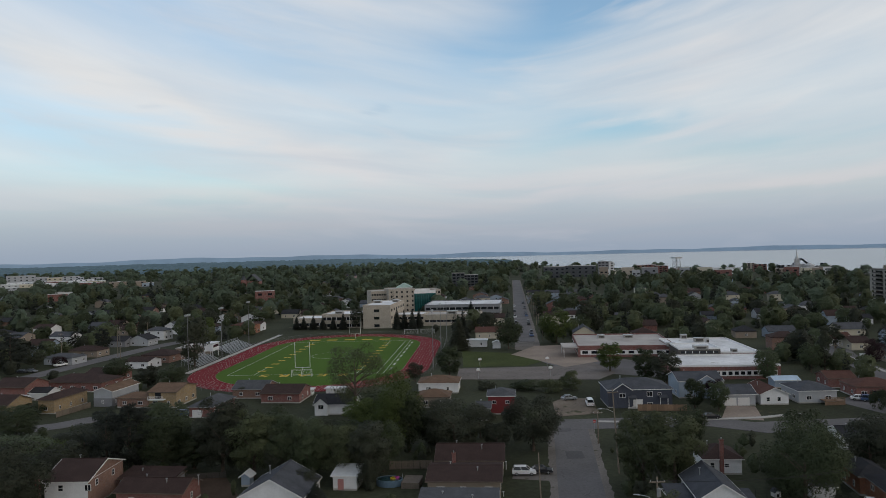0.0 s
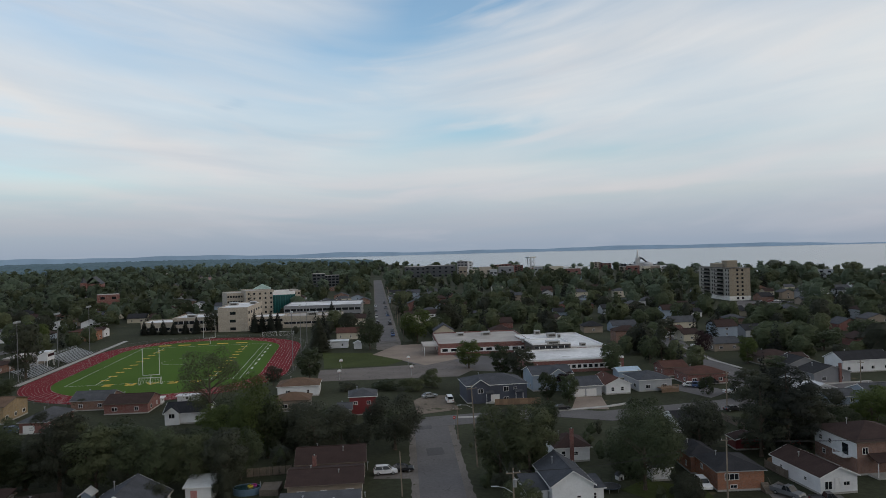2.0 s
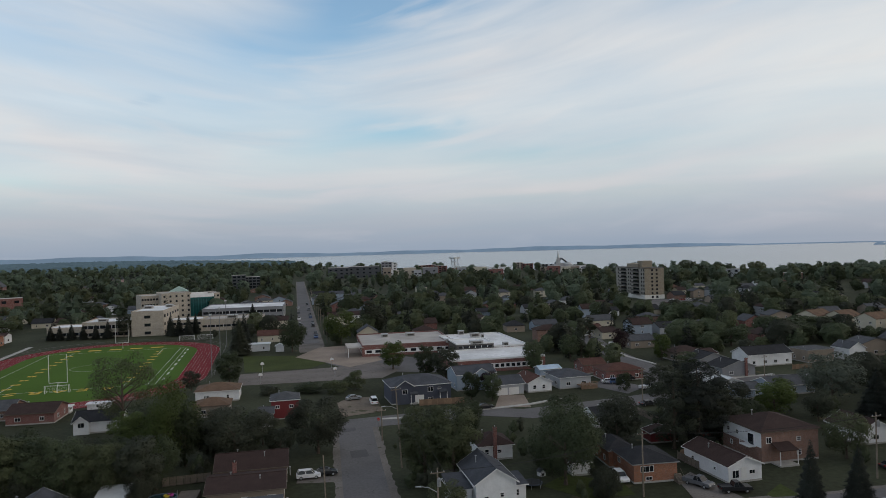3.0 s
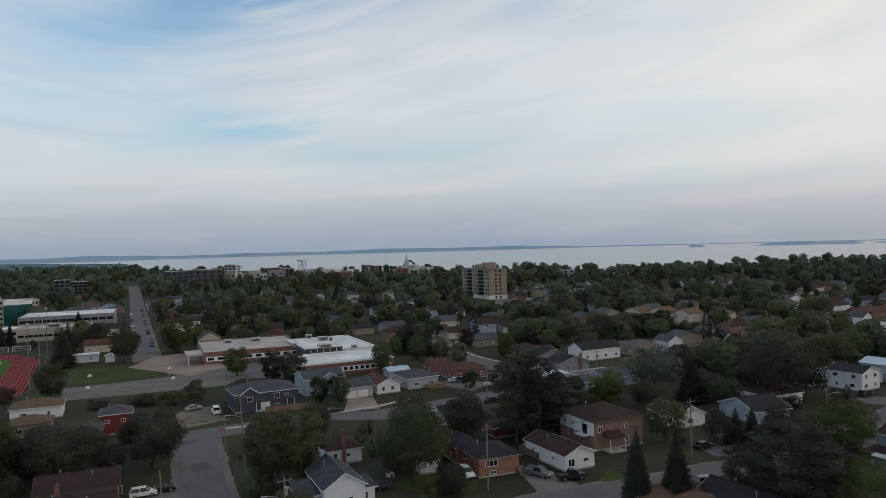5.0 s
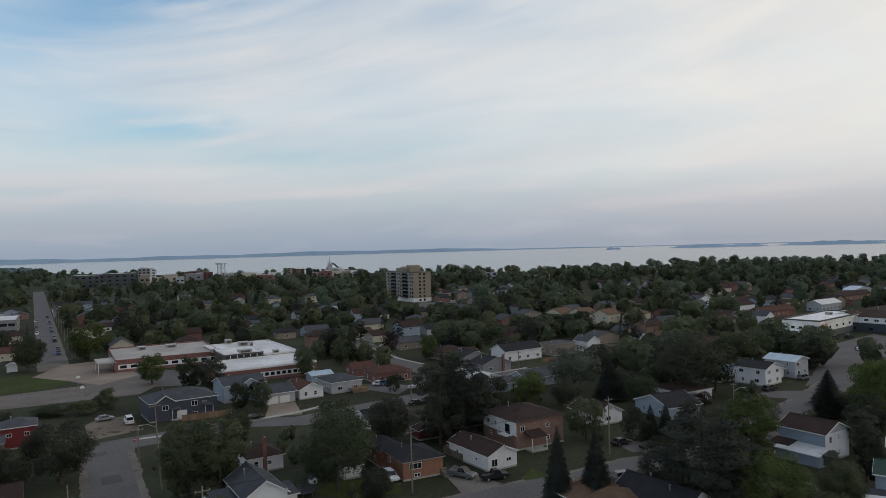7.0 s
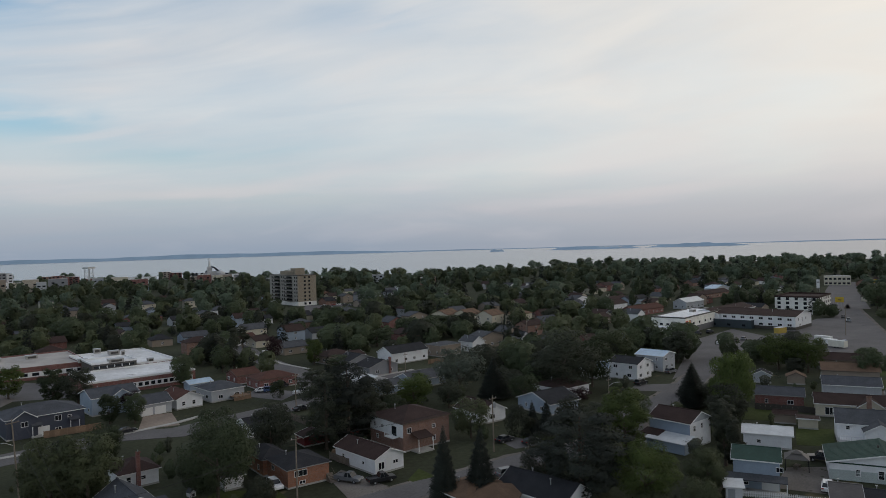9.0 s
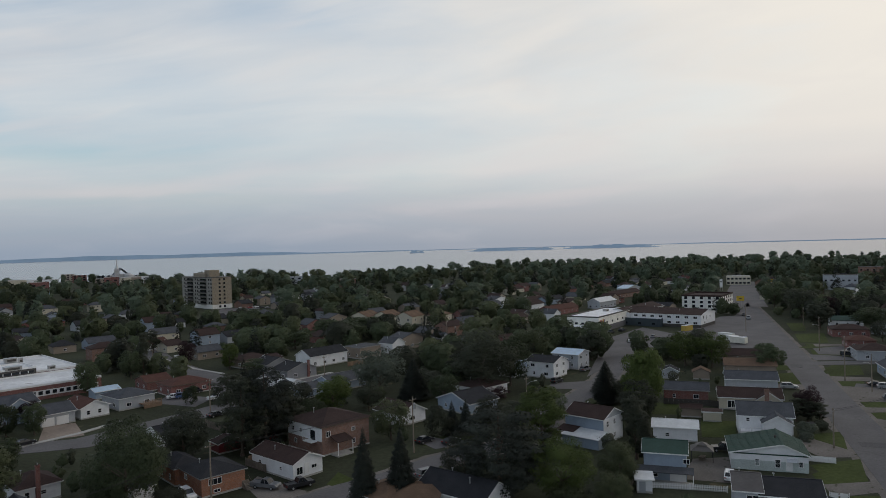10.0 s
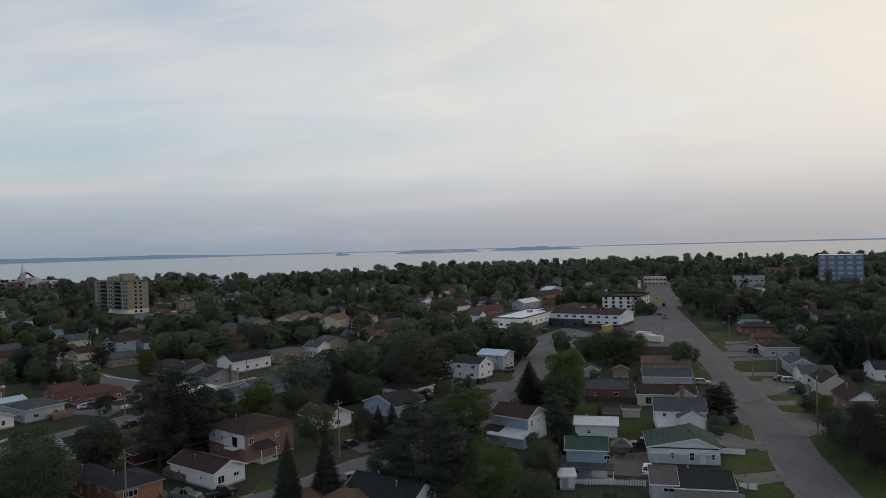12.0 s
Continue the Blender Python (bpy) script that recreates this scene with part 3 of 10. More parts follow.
def broad_lobes(rng, h, r, n, low=0.28):
    """Lobes of a broad crown of height h and radius r that begins at low * h."""
    out = []
    mid, half = h * (1 + low) / 2, h * (1 - low) / 2
    for i in range(n):
        a, t = rng.uniform(0, math.tau), rng.uniform(-0.9, 0.92)
        q = math.sqrt(1 - t * t) * (1.0 if t > -0.2 else 0.85)
        lr = rng.uniform(0.20, 0.36) * r
        out.append((math.cos(a) * q * (r - lr), math.sin(a) * q * (r - lr), mid + t * (half - lr * 0.7), lr, lr * rng.uniform(0.65, 0.95)))
    out.append((0, 0, mid, r * 0.62, half * 0.72))
    return out


def trunk_geo(rng, h, r, low, limbs=6):
    g = Geo()
    tr = max(0.12, 0.022 * h)
    top = (rng.uniform(-0.2, 0.2), rng.uniform(-0.2, 0.2), h * (low + 0.3))
    g.bar((0, 0, -0.2), (0, 0, 0.5), tr * 1.5, tr, 8)
    g.bar((0, 0, 0.5), top, tr, tr * 0.55, 8)
    for i in range(limbs):
        a = i * math.tau / limbs + rng.uniform(-0.4, 0.4)
        z = h * rng.uniform(low * 0.85, low + 0.25)
        g.bar((0, 0, z), (math.cos(a) * r * 0.6, math.sin(a) * r * 0.6, z + h * rng.uniform(0.12, 0.3)), tr * 0.45, tr * 0.12, 5)
    return g


def spruce_quads(rng, h, r, count, size, ragged=0.25):
    """Boughs in tiers: drooping quads round a pole that taper to the top."""
    z = h * (0.05 + 0.95 * (1 - np.sqrt(rng.random(count))))
    a = rng.uniform(0, math.tau, count) + 0.0
    tier = 0.82 + 0.18 * np.cos(z * math.tau / (0.085 * h)) + rng.uniform(-ragged, ragged, count)
    reach = r * (1 - z / h) ** 0.85 * tier * rng.uniform(0.55, 1.0, count) ** 0.5
    c = np.stack([np.cos(a) * reach, np.sin(a) * reach, z], 1)
    out = np.stack([np.cos(a), np.sin(a), np.full(count, -0.35)], 1) + rng.normal(size=(count, 3)) * 0.25
    out /= np.linalg.norm(out, axis=1)[:, None]
    side = np.cross(out, np.array([0, 0, 1.0]) + rng.normal(size=(count, 3)) * 0.3)
    side /= np.linalg.norm(side, axis=1)[:, None]
    s = (size * rng.uniform(0.6, 1.2, count) * (0.5 + 0.6 * (1 - z / h)))[:, None]
    face = np.stack([np.cos(a), np.sin(a), np.full(count, 0.45)], 1) + rng.normal(size=(count, 3)) * 0.25
    return with_normals(np.stack([c - s * out * 0.7, c + s * side * 0.45, c + s * out * 0.7, c - s * side * 0.45], 1), face)


# prototypes: crown and trunk meshes for a tree 1 high by kind, in metres of a 10 m tree
def tree_meshes(kind, tone, detail, variant):
    key = ("tree", kind, tone, detail, variant)
    if key in SHARED:
        return SHARED[key]
    rng = np.random.default_rng(hash_of(kind) * 31 + variant * 7 + detail)
    count = (2600, 5600, 14500)[detail]
    size = (0.70, 0.48, 0.29)[detail]
    if kind == "broad":
        q = leaf_cloud(rng, broad_lobes(rng, 10, 4.8, 44, 0.06), count, size)
        tg = trunk_geo(rng, 10, 4.6, 0.2)
    elif kind == "tall":
        q = leaf_cloud(rng, broad_lobes(rng, 10, 3.4, 38, 0.03), count, size)
        tg = trunk_geo(rng, 10, 3.3, 0.15)
    elif kind == "column":
        q = leaf_cloud(rng, broad_lobes(rng, 10, 1.7, 22, 0.05), int(count * 0.7), size * 0.8)
        tg = trunk_geo(rng, 10, 1.7, 0.1, 3)
    elif kind == "willow":
        q = leaf_cloud(rng, broad_lobes(rng, 10, 5.0, 26, 0.0), count, size, 0, 1.6)
        tg = trunk_geo(rng, 10, 5.0, 0.2)
    elif kind == "airy":
        q = leaf_cloud(rng, broad_lobes(rng, 10, 5.0, 36, 0.12)[:-1], int(count * 0.62), size * 0.85)
        tg = trunk_geo(rng, 10, 5.0, 0.28, 11)
    elif kind == "bush":
        q = leaf_cloud(rng, broad_lobes(rng, 10, 6.5, 22, -0.15), count // 2, size * 1.7)
        tg = trunk_geo(rng, 5, 3, 0.1, 5)
    elif kind == "pine":
        lobes = []
        for i in range(60):
            z = rng.uniform(0.9, 9.7)
            a, rr = rng.uniform(0, math.tau), 3.4 * (1 - ((z - 5.2) / 5.2) ** 2) * rng.uniform(0.5, 1)
            lobes.append((math.cos(a) * rr, math.sin(a) * rr, z, rng.uniform(0.5, 1.0), rng.uniform(0.3, 0.6)))
        lobes.append((0, 0, 5.0, 1.9, 4.0))
        q = leaf_cloud(rng, lobes, int(count * 1.2), size * 0.85, 0.5)
        tg = trunk_geo(rng, 10, 2.0, 0.4, 4).bar((0, 0, 6), (0, 0, 9.3), 0.13, 0.04)
    else:
        q = spruce_quads(rng, 10, 2.6, int(count * 1.15), size * 1.35)
        tg = Geo().bar((0, 0, -0.2), (0, 0, 9.5), 0.2, 0.03, 7)
    SHARED[key] = quads_mesh("crown", q, LEAF[tone], 3), tg.mesh("trunk", BARK)
    return SHARED[key]


def hash_of(word):
    return sum((i + 1) * ord(c) for i, c in enumerate(word))


TREE_WORDS = {"broad": "broad leafy {} deciduous tree", "tall": "tall {} deciduous tree with rounded crown", "column": "narrow columnar {} tree",
              "willow": "drooping {} willow tree", "airy": "sparse open {} tree with bare limbs", "bush": "rounded {} bush",
              "pine": "ragged {} pine tree", "spruce": "conical {} spruce tree"}
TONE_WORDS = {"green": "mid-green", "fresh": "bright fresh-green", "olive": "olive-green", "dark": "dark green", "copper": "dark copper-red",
              "silver": "silvery grey-green", "far": "haze-tinted green", "needle": "blackish-green"}


def tree(x, y, h, r, kind="broad", tone="green", detail=1, turn=None, place="among the houses"):
    """A tree on the ground at (x, y), h high, with a crown r in radius."""
    variant = int(abs(x * 3 + y * 5)) % 3
    detail = 0 if math.hypot(x, y) > 300 else detail
    crown, trunk = tree_meshes(kind, tone, detail, variant)
    proper = {"broad": 4.6, "tall": 3.3, "column": 1.7, "willow": 5.0, "airy": 5.0, "bush": 6.5, "pine": 3.4, "spruce": 2.6}[kind]
    m = pose(x, y, 0, 0, 0, turn if turn is not None else (x * 37 + y * 91) % 360)
    ob = thing("bush" if kind == "bush" else "tree", TREE_WORDS[kind].format(TONE_WORDS[tone]) + " " + place, "bush" if kind == "bush" else "tree", m, "bushes of the town" if kind == "bush" else "trees of the town")
    ob.scale = (r / proper, r / proper, h / 10)
    part("crown", crown, None, ob)
    part("trunk", trunk, None, ob)
    return ob


# ---------------------------------------------------------------- flat ground pieces
def strip(name, pts, width, z, material, label="", category="road", close=False):
    """A flat band along a line in the plan, with a thin edge down to the ground."""
    p = [Vector((*q, 0)) for q in pts]
    if material is GRAVEL:  # a loose edge that frays into the grass
        rnd, fine = random.Random(int(width * 100)), []
        for q, r in zip(p, p[1:]):
            n = max(1, int((r - q).length / 1.6)) if (q.length < 420 or r.length < 420) else 1
            fine += [q.lerp(r, k / n) for k in range(n)]
        p = fine + [p[-1]]
        sway = [(rnd.uniform(-0.25, 0.35), rnd.uniform(-0.25, 0.35)) for q in p]
    else:
        sway = [(0, 0)] * len(p)
    left, right = [], []
    for i in range(len(p)):
        a, b = p[max(0, i - 1)], p[min(len(p) - 1, i + 1)]
        t = (b - a).normalized()
        n = Vector((-t.y, t.x, 0))
        left.append(p[i] + n * (width / 2 + sway[i][0]))
        right.append(p[i] - n * (width / 2 + sway[i][1]))
    g = Geo()
    for i in range(len(p) - 1):
        g.sheet([(*right[i].xy, z), (*right[i + 1].xy, z), (*left[i + 1].xy, z), (*left[i].xy, z)], 0.3)
        q, r = p[i], p[i + 1]
        for k in range(int((r - q).length / 4) + 1):
            c = q.lerp(r, k * 4 / max(4, (r - q).length))
            keep(c.x, c.y, width / 2 + 2)
    return tagged(part(name, g, material), label, category, kind="structure")


def lot(name, pts, z, material, label="", category="ground", clear=True):
    """A flat piece of ground with the given outline."""
    ob = tagged(part(name, Geo().prism(pts, z - 0.3, z), material), label, category, kind="structure")
    if clear:
        c = sum((Vector(q) for q in pts), Vector((0, 0))) / len(pts)
        keep(c.x, c.y, 0.75 * sum((Vector(q) - c).length for q in pts) / len(pts))
    return ob


# ---------------------------------------------------------------- vehicles
CAR_PAINT = {"white": paint("white_car_paint", (0.72, 0.73, 0.74)), "black": paint("black_car_paint", (0.016, 0.017, 0.02)),
             "grey": paint("grey_car_paint", (0.12, 0.125, 0.135)), "silver": paint("silver_car_paint", (0.42, 0.44, 0.46), 0.3, 0.5),
             "blue": paint("blue_car_paint", (0.05, 0.09, 0.20)), "red": paint("red_car_paint", (0.22, 0.02, 0.02))}
LAMP = paint("headlight_lens", (0.65, 0.66, 0.62), 0.1)
TAIL = paint("tail_light_lens", (0.30, 0.01, 0.01), 0.2)
PROFILE = {  # side outlines (along, up): lower body, cabin foot, cabin roof
    "car": ([(-2.25, 0.3), (-2.3, 0.75), (-1.9, 0.92), (0.9, 0.95), (2.1, 0.8), (2.3, 0.6), (2.25, 0.3)], (-1.85, 1.15), (-1.1, 0.45), 0.93, 1.43),
    "suv": ([(-2.3, 0.35), (-2.38, 0.95), (-2.2, 1.08), (1.0, 1.1), (2.2, 0.98), (2.4, 0.7), (2.35, 0.35)], (-2.2, 1.2), (-1.9, 0.45), 1.08, 1.72),
    "van": ([(-2.5, 0.35), (-2.55, 1.2), (-2.5, 1.25), (1.5, 1.25), (2.4, 1.05), (2.55, 0.7), (2.5, 0.35)], (-2.5, 1.75), (-2.42, 1.1), 1.24, 2.0),
    "pickup": ([(-2.8, 0.45), (-2.85, 1.05), (-0.6, 1.08), (1.2, 1.12), (2.6, 1.02), (2.8, 0.75), (2.75, 0.45)], (-0.65, 1.3), (-0.35, 0.6), 1.1, 1.85),
}


def vehicle_meshes(kind, colour):
    key = ("vehicle", kind, colour)
    if key in SHARED:
        return SHARED[key]
    side, foot, top, zf, zt = PROFILE[kind]
    W = 0.92 if kind in ("car", "suv") else 1.0
    g = Geo()
    k = len(side)
    ring = [[(x, y, z if abs(y) < W else max(z * 0.97, 0.36)) for x, z in side] for y in (-W, -W + 0.12, W - 0.12, W)]
    n = len(g.v)
    for r in ring:
        g.v += r
    for j in range(3):
        g.f += [(n + j * k + i, n + (j + 1) * k + i, n + (j + 1) * k + (i + 1) % k, n + j * k + (i + 1) % k) for i in range(k)]
    g.f += [tuple(range(n, n + k)), tuple(range(n + 4 * k - 1, n + 3 * k - 1, -1))]
    g.box(top[0], -W * 0.74, zt - 0.03, top[1], W * 0.74, zt + 0.04)
    for x0, x1 in ((foot[0], top[0]), (foot[1], top[1]), ((foot[0] + foot[1]) / 2, (top[0] + top[1]) / 2)):
        for s in (-1, 1):
            g.bar((x0, s * W * 0.9, zf), (x1, s * W * 0.74, zt), 0.05, None, 4)
    if kind == "pickup":
        g.box(-2.8, -W, 1.05, -0.7, -W + 0.1, 1.2).box(-2.8, W - 0.1, 1.05, -0.7, W, 1.2).box(-2.83, -W, 1.05, -2.72, W, 1.2)
    c = Geo()
    a = [(foot[0], -W * 0.9, zf), (foot[1], -W * 0.9, zf), (foot[1], W * 0.9, zf), (foot[0], W * 0.9, zf)]
    b = [(top[0], -W * 0.74, zt), (top[1], -W * 0.74, zt), (top[1], W * 0.74, zt), (top[0], W * 0.74, zt)]
    for i in range(4):
        c.poly(a[i], a[(i + 1) % 4], b[(i + 1) % 4], b[i])
    wh, rim = Geo().bar((0, -0.11, 0), (0, 0.11, 0), 0.34, None, 14), Geo().bar((0, -0.125, 0), (0, 0.125, 0), 0.2, None, 10)
    lamp = Geo().box(-0.04, -0.2, -0.08, 0.04, 0.2, 0.08)
    SHARED[key] = (g.mesh("body", CAR_PAINT[colour]), c.mesh("window_glass", GLASS), wh.mesh("wheel", BLACK), rim.mesh("rim", STEEL), lamp.mesh("headlight", LAMP), lamp.mesh("tail_light", TAIL))
    return SHARED[key]


WORDS = {"car": "sedan", "suv": "sport utility vehicle", "van": "passenger van", "pickup": "pickup truck"}


def vehicle(x, y, rz, kind="car", colour="grey", where="parked on a driveway"):
    body, glass, wheel, rim, lamp, tail = vehicle_meshes(kind, colour)
    ob = thing({"car": "car", "suv": "suv", "van": "van", "pickup": "pickup_truck"}[kind], f"{colour} {WORDS[kind]} {where}", "car", pose(x, y, 0.1, 0, 0, rz), "parked vehicles")
    part("body", body, None, ob)
    part("window_glass", glass, None, ob)
    half = PROFILE[kind][0][-1][0]
    W = 0.92 if kind in ("car", "suv") else 1.0
    for sx in (-0.62, 0.62):
        for sy in (-1, 1):
            w = part("wheel", wheel, None, ob, "", pose(sx * half, sy * (W - 0.1), 0.34))
            if math.hypot(x, y) < 330:
                part("rim", rim, None, w)
    for sy in (-1, 1) if math.hypot(x, y) < 330 else ():
        part("headlight", lamp, None, ob, "", pose(half + 0.02, sy * 0.62, 0.72))
        part("tail_light", tail, None, ob, "", pose(-half - 0.05, sy * 0.68, 0.85))
    return ob


# ---------------------------------------------------------------- street furniture
def utility_pole(x, y, h=11.0, arm=0.0, lean=(0, 0), transformer=False, lamp=None, wood=True):
    """A pole with a cross-arm; lamp: the direction in degrees to which its street light reaches."""
    ob = thing("utility_pole", "wooden utility pole" + (" with transformer" if transformer else "") + (" and street light" if lamp is not None else "") + " beside the street", "utility pole", pose(x, y, 0, lean[0], lean[1], arm), "utility poles along the streets")
    part("pole", Geo().bar((0, 0, -0.3), (0, 0, h), 0.17, 0.11, 8), POLEWOOD, ob)
    part("cross_arm", Geo().box(-1.1, -0.17, h - 0.75, 1.1, -0.06, h - 0.62), POLEWOOD, ob)
    for u in (-0.95, 0.0, 0.95):
        part("insulator", Geo().bar((u, -0.11, h - 0.62), (u, -0.11, h - 0.4), 0.06, 0.04), STEEL, ob)
    if transformer:
        t = part("transformer", Geo().bar((0.1, -0.42, h - 2.6), (0.1, -0.42, h - 1.5), 0.28, None, 10), STEEL, ob, "pale grey cylindrical transformer")
        part("bushing", Geo().bar((0.1, -0.42, h - 1.5), (0.1, -0.42, h - 1.25), 0.06), STEEL, t)
    if lamp is not None:
        a = radians(lamp - arm)
        e = (math.cos(a) * 2.6, math.sin(a) * 2.6)
        arm_ob = part("lamp_arm", Geo().bar((0, 0, h * 0.72), (e[0] * 0.5, e[1] * 0.5, h * 0.72 + 0.75), 0.045).bar((e[0] * 0.5, e[1] * 0.5, h * 0.72 + 0.75), (*e, h * 0.72 + 0.9), 0.045), STEEL, ob)
        part("lamp_head", Geo().bar((e[0] * 0.92, e[1] * 0.92, h * 0.72 + 0.88), (e[0] * 1.25, e[1] * 1.25, h * 0.72 + 0.86), 0.12, 0.07, 8), STEEL, arm_ob)
    return ob


def wire(p, q, sag=1.0):
    """A cable that hangs between two points."""
    g = Geo()
    pts = [(p[0] + (q[0] - p[0]) * t, p[1] + (q[1] - p[1]) * t, p[2] + (q[2] - p[2]) * t - 4 * sag * t * (1 - t)) for t in np.linspace(0, 1, 11)]
    side = Vector((p[1] - q[1], q[0] - p[0], 0)).normalized() * 0.022
    for x, y, z in pts:
        g.v += [(x + side.x, y + side.y, z), (x, y, z + 0.022), (x - side.x, y - side.y, z), (x, y, z - 0.022)]
    g.f = [(4 * i + k, 4 * i + (k + 1) % 4, 4 * i + 4 + (k + 1) % 4, 4 * i + 4 + k) for i in range(10) for k in range(4)]
    g.f += [(3, 2, 1, 0), (40, 41, 42, 43)]
    return tagged(part("overhead_cable", g, BLACK), "thin black overhead cable between utility poles", "cable", "overhead cables")


def fence(pts, h=1.7, material=WOODGREY, label="weathered grey board fence between the yards", board=0.0, name="fence"):
    """Posts, two rails and boards along a line; board: the boards' spacing, or 0 for closed panels."""
    ob = thing(name, label, "fence", pose(*pts[0], 0), "fences between the yards")
    o = Vector(pts[0])
    for a, b in zip(pts, pts[1:]):
        a, b = Vector(a) - o, Vector(b) - o
        run, rz = (b - a).length, math.degrees(math.atan2(b.y - a.y, b.x - a.x))
        base = pose(a.x, a.y, 0, 0, 0, rz)
        n = max(1, round(run / 2.4))
        keyp = ("post", round(h, 2), material.name)
        if keyp not in SHARED:
            SHARED[keyp] = Geo().box(-0.06, -0.06, -0.2, 0.06, 0.06, h + 0.1).mesh("post", material)
        for i in range(n + 1):
            part("post", SHARED[keyp], None, ob, "", base @ pose(run * i / n, 0, 0))
        part("rail", Geo().box(0, -0.05, 0.3, run, -0.02, 0.4).box(0, -0.05, h - 0.4, run, -0.02, h - 0.3), material, ob, "", base)
        step = board or 1.2
        m = max(1, round(run / step))
        wd = step * (0.55 if board else 0.985)
        keyb = ("board", round(wd, 3), round(h, 2), material.name)
        if keyb not in SHARED:
            SHARED[keyb] = Geo().box(-wd / 2, 0.0, 0.08, wd / 2, 0.03, h).mesh("board", material)
        for i in range(m):
            part("board" if board else "panel", SHARED[keyb], None, ob, "", base @ pose(run * (i + 0.5) / m, 0, 0))
    return ob

# ---------------------------------------------------------------- ground, lake and far shore
def polar(heading, dist):
    """A place by its heading to the right of the first view, in degrees, and its distance."""
    return dist * math.sin(radians(heading)), dist * math.cos(radians(heading))


SHORE = [(-9, 4700), (-6, 4300), (-1, 3300), (4, 2500), (8, 1900), (13, 1560), (20, 1330), (27, 1180), (33, 1080), (40, 1000), (48, 1060), (55, 1260), (65, 1360), (80, 1420), (100, 1600)]


def shore_at(heading):
    return np.interp(heading, [s[0] for s in SHORE], [s[1] for s in SHORE], left=1e5)


g = Geo()
steps = 72
radii = (0.0, 120.0, 400.0, 1200.0, 4900.0)
for i in range(steps):
    a0, a1 = i * 360 / steps, (i + 1) * 360 / steps
    for r0, r1 in zip(radii, radii[1:]):
        p = [(*polar(a0, r1), 0), (*polar(a1, r1), 0), (*polar(a1, r0), 0), (*polar(a0, r0), 0)]
        g.poly(*(p if r0 else p[:3]))
tagged(part("ground", g, GRASS), "level grassy ground of the town", "ground", kind="structure")

WATER = surface("lake_water", (0.15, 0.18, 0.215), 0.2, grain=(0.02, 0.04), stain=(0.002, 0.12), bump=None, gloss=0.38)
g = Geo()
for (a0, r0), (a1, r1) in zip(SHORE, SHORE[1:]):
    n = max(1, int((a1 - a0) / 5))
    for k in range(n):
        u, v = k / n, (k + 1) / n
        g.poly((*polar(a0 + (a1 - a0) * u, r0 + (r1 - r0) * u), 0.4), (*polar(a0 + (a1 - a0) * u, 4898), 0.4),
               (*polar(a0 + (a1 - a0) * v, 4898), 0.4), (*polar(a0 + (a1 - a0) * v, r0 + (r1 - r0) * v), 0.4))
tagged(part("water", g, WATER), "wide calm lake reflecting the pale sky", "lake", kind="structure")

# blue base colour and emission paint distance haze onto hills and islands
HAZED_LAND = surface("hazed_wooded_hills", (0.18, 0.255, 0.34), 0.95, grain=(0.01, 0.10), stain=(0.0015, 0.16), bump=None)
HAZED_LAND.node_tree.nodes["Principled BSDF"].inputs["Emission Color"].default_value = (0.24, 0.36, 0.50, 1)
HAZED_LAND.node_tree.nodes["Principled BSDF"].inputs["Emission Strength"].default_value = 0.16


def ridge(name, a0, a1, dist, height, seed, label):
    """A long low wooded ridge across the lake."""
    g, n = Geo(), max(8, int((a1 - a0) * 6))
    rng = np.random.default_rng(seed)
    ph = rng.uniform(0, 6, 6)
    tops = []
    for i in range(n + 1):
        u = i / n
        end = min(1, u * 7, (1 - u) * 7)
        tops.append(max(0.5, end * height(u) * (1 + 0.22 * math.sin(u * 9 + ph[0]) + 0.12 * math.sin(u * 31 + ph[1]) + 0.06 * math.sin(u * 90 + ph[2]))))
    for i in range(n):
        b0, b1 = a0 + (a1 - a0) * i / n, a0 + (a1 - a0) * (i + 1) / n
        g.poly((*polar(b0, dist), 0), (*polar(b1, dist), 0), (*polar(b1, dist + 40), tops[i + 1]), (*polar(b0, dist + 40), tops[i]))
    return tagged(part(name, g, HAZED_LAND, smooth=True), label, "hills", kind="structure")


ridge("backdrop_hills_1", -50, 12, 4780, lambda u: 33 - 2 * u, 1, "distant wooded hills on the horizon, glowing haze blue")
ridge("backdrop_hills_2", -6, 46, 4800, lambda u: 31 - 17 * u, 2, "distant wooded shore across the lake, glowing haze blue")
ridge("backdrop_hills_3", 30, 100, 4840, lambda u: 6, 3, "far shore across the lake, paled by painted haze")
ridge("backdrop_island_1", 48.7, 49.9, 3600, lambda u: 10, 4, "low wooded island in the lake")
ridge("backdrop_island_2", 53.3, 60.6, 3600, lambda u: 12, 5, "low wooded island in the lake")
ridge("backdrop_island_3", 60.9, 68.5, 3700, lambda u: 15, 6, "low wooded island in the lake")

# ---------------------------------------------------------------- large buildings
def plain_window(w, h, material=None):
    key = ("plain_window", round(w, 2), round(h, 2), (material or GLASS).name)
    if key not in SHARED:
        SHARED[key] = Geo().box(-w / 2, -0.06, 0, w / 2, 0, h).mesh("window", material or GLASS)
    return SHARED[key]


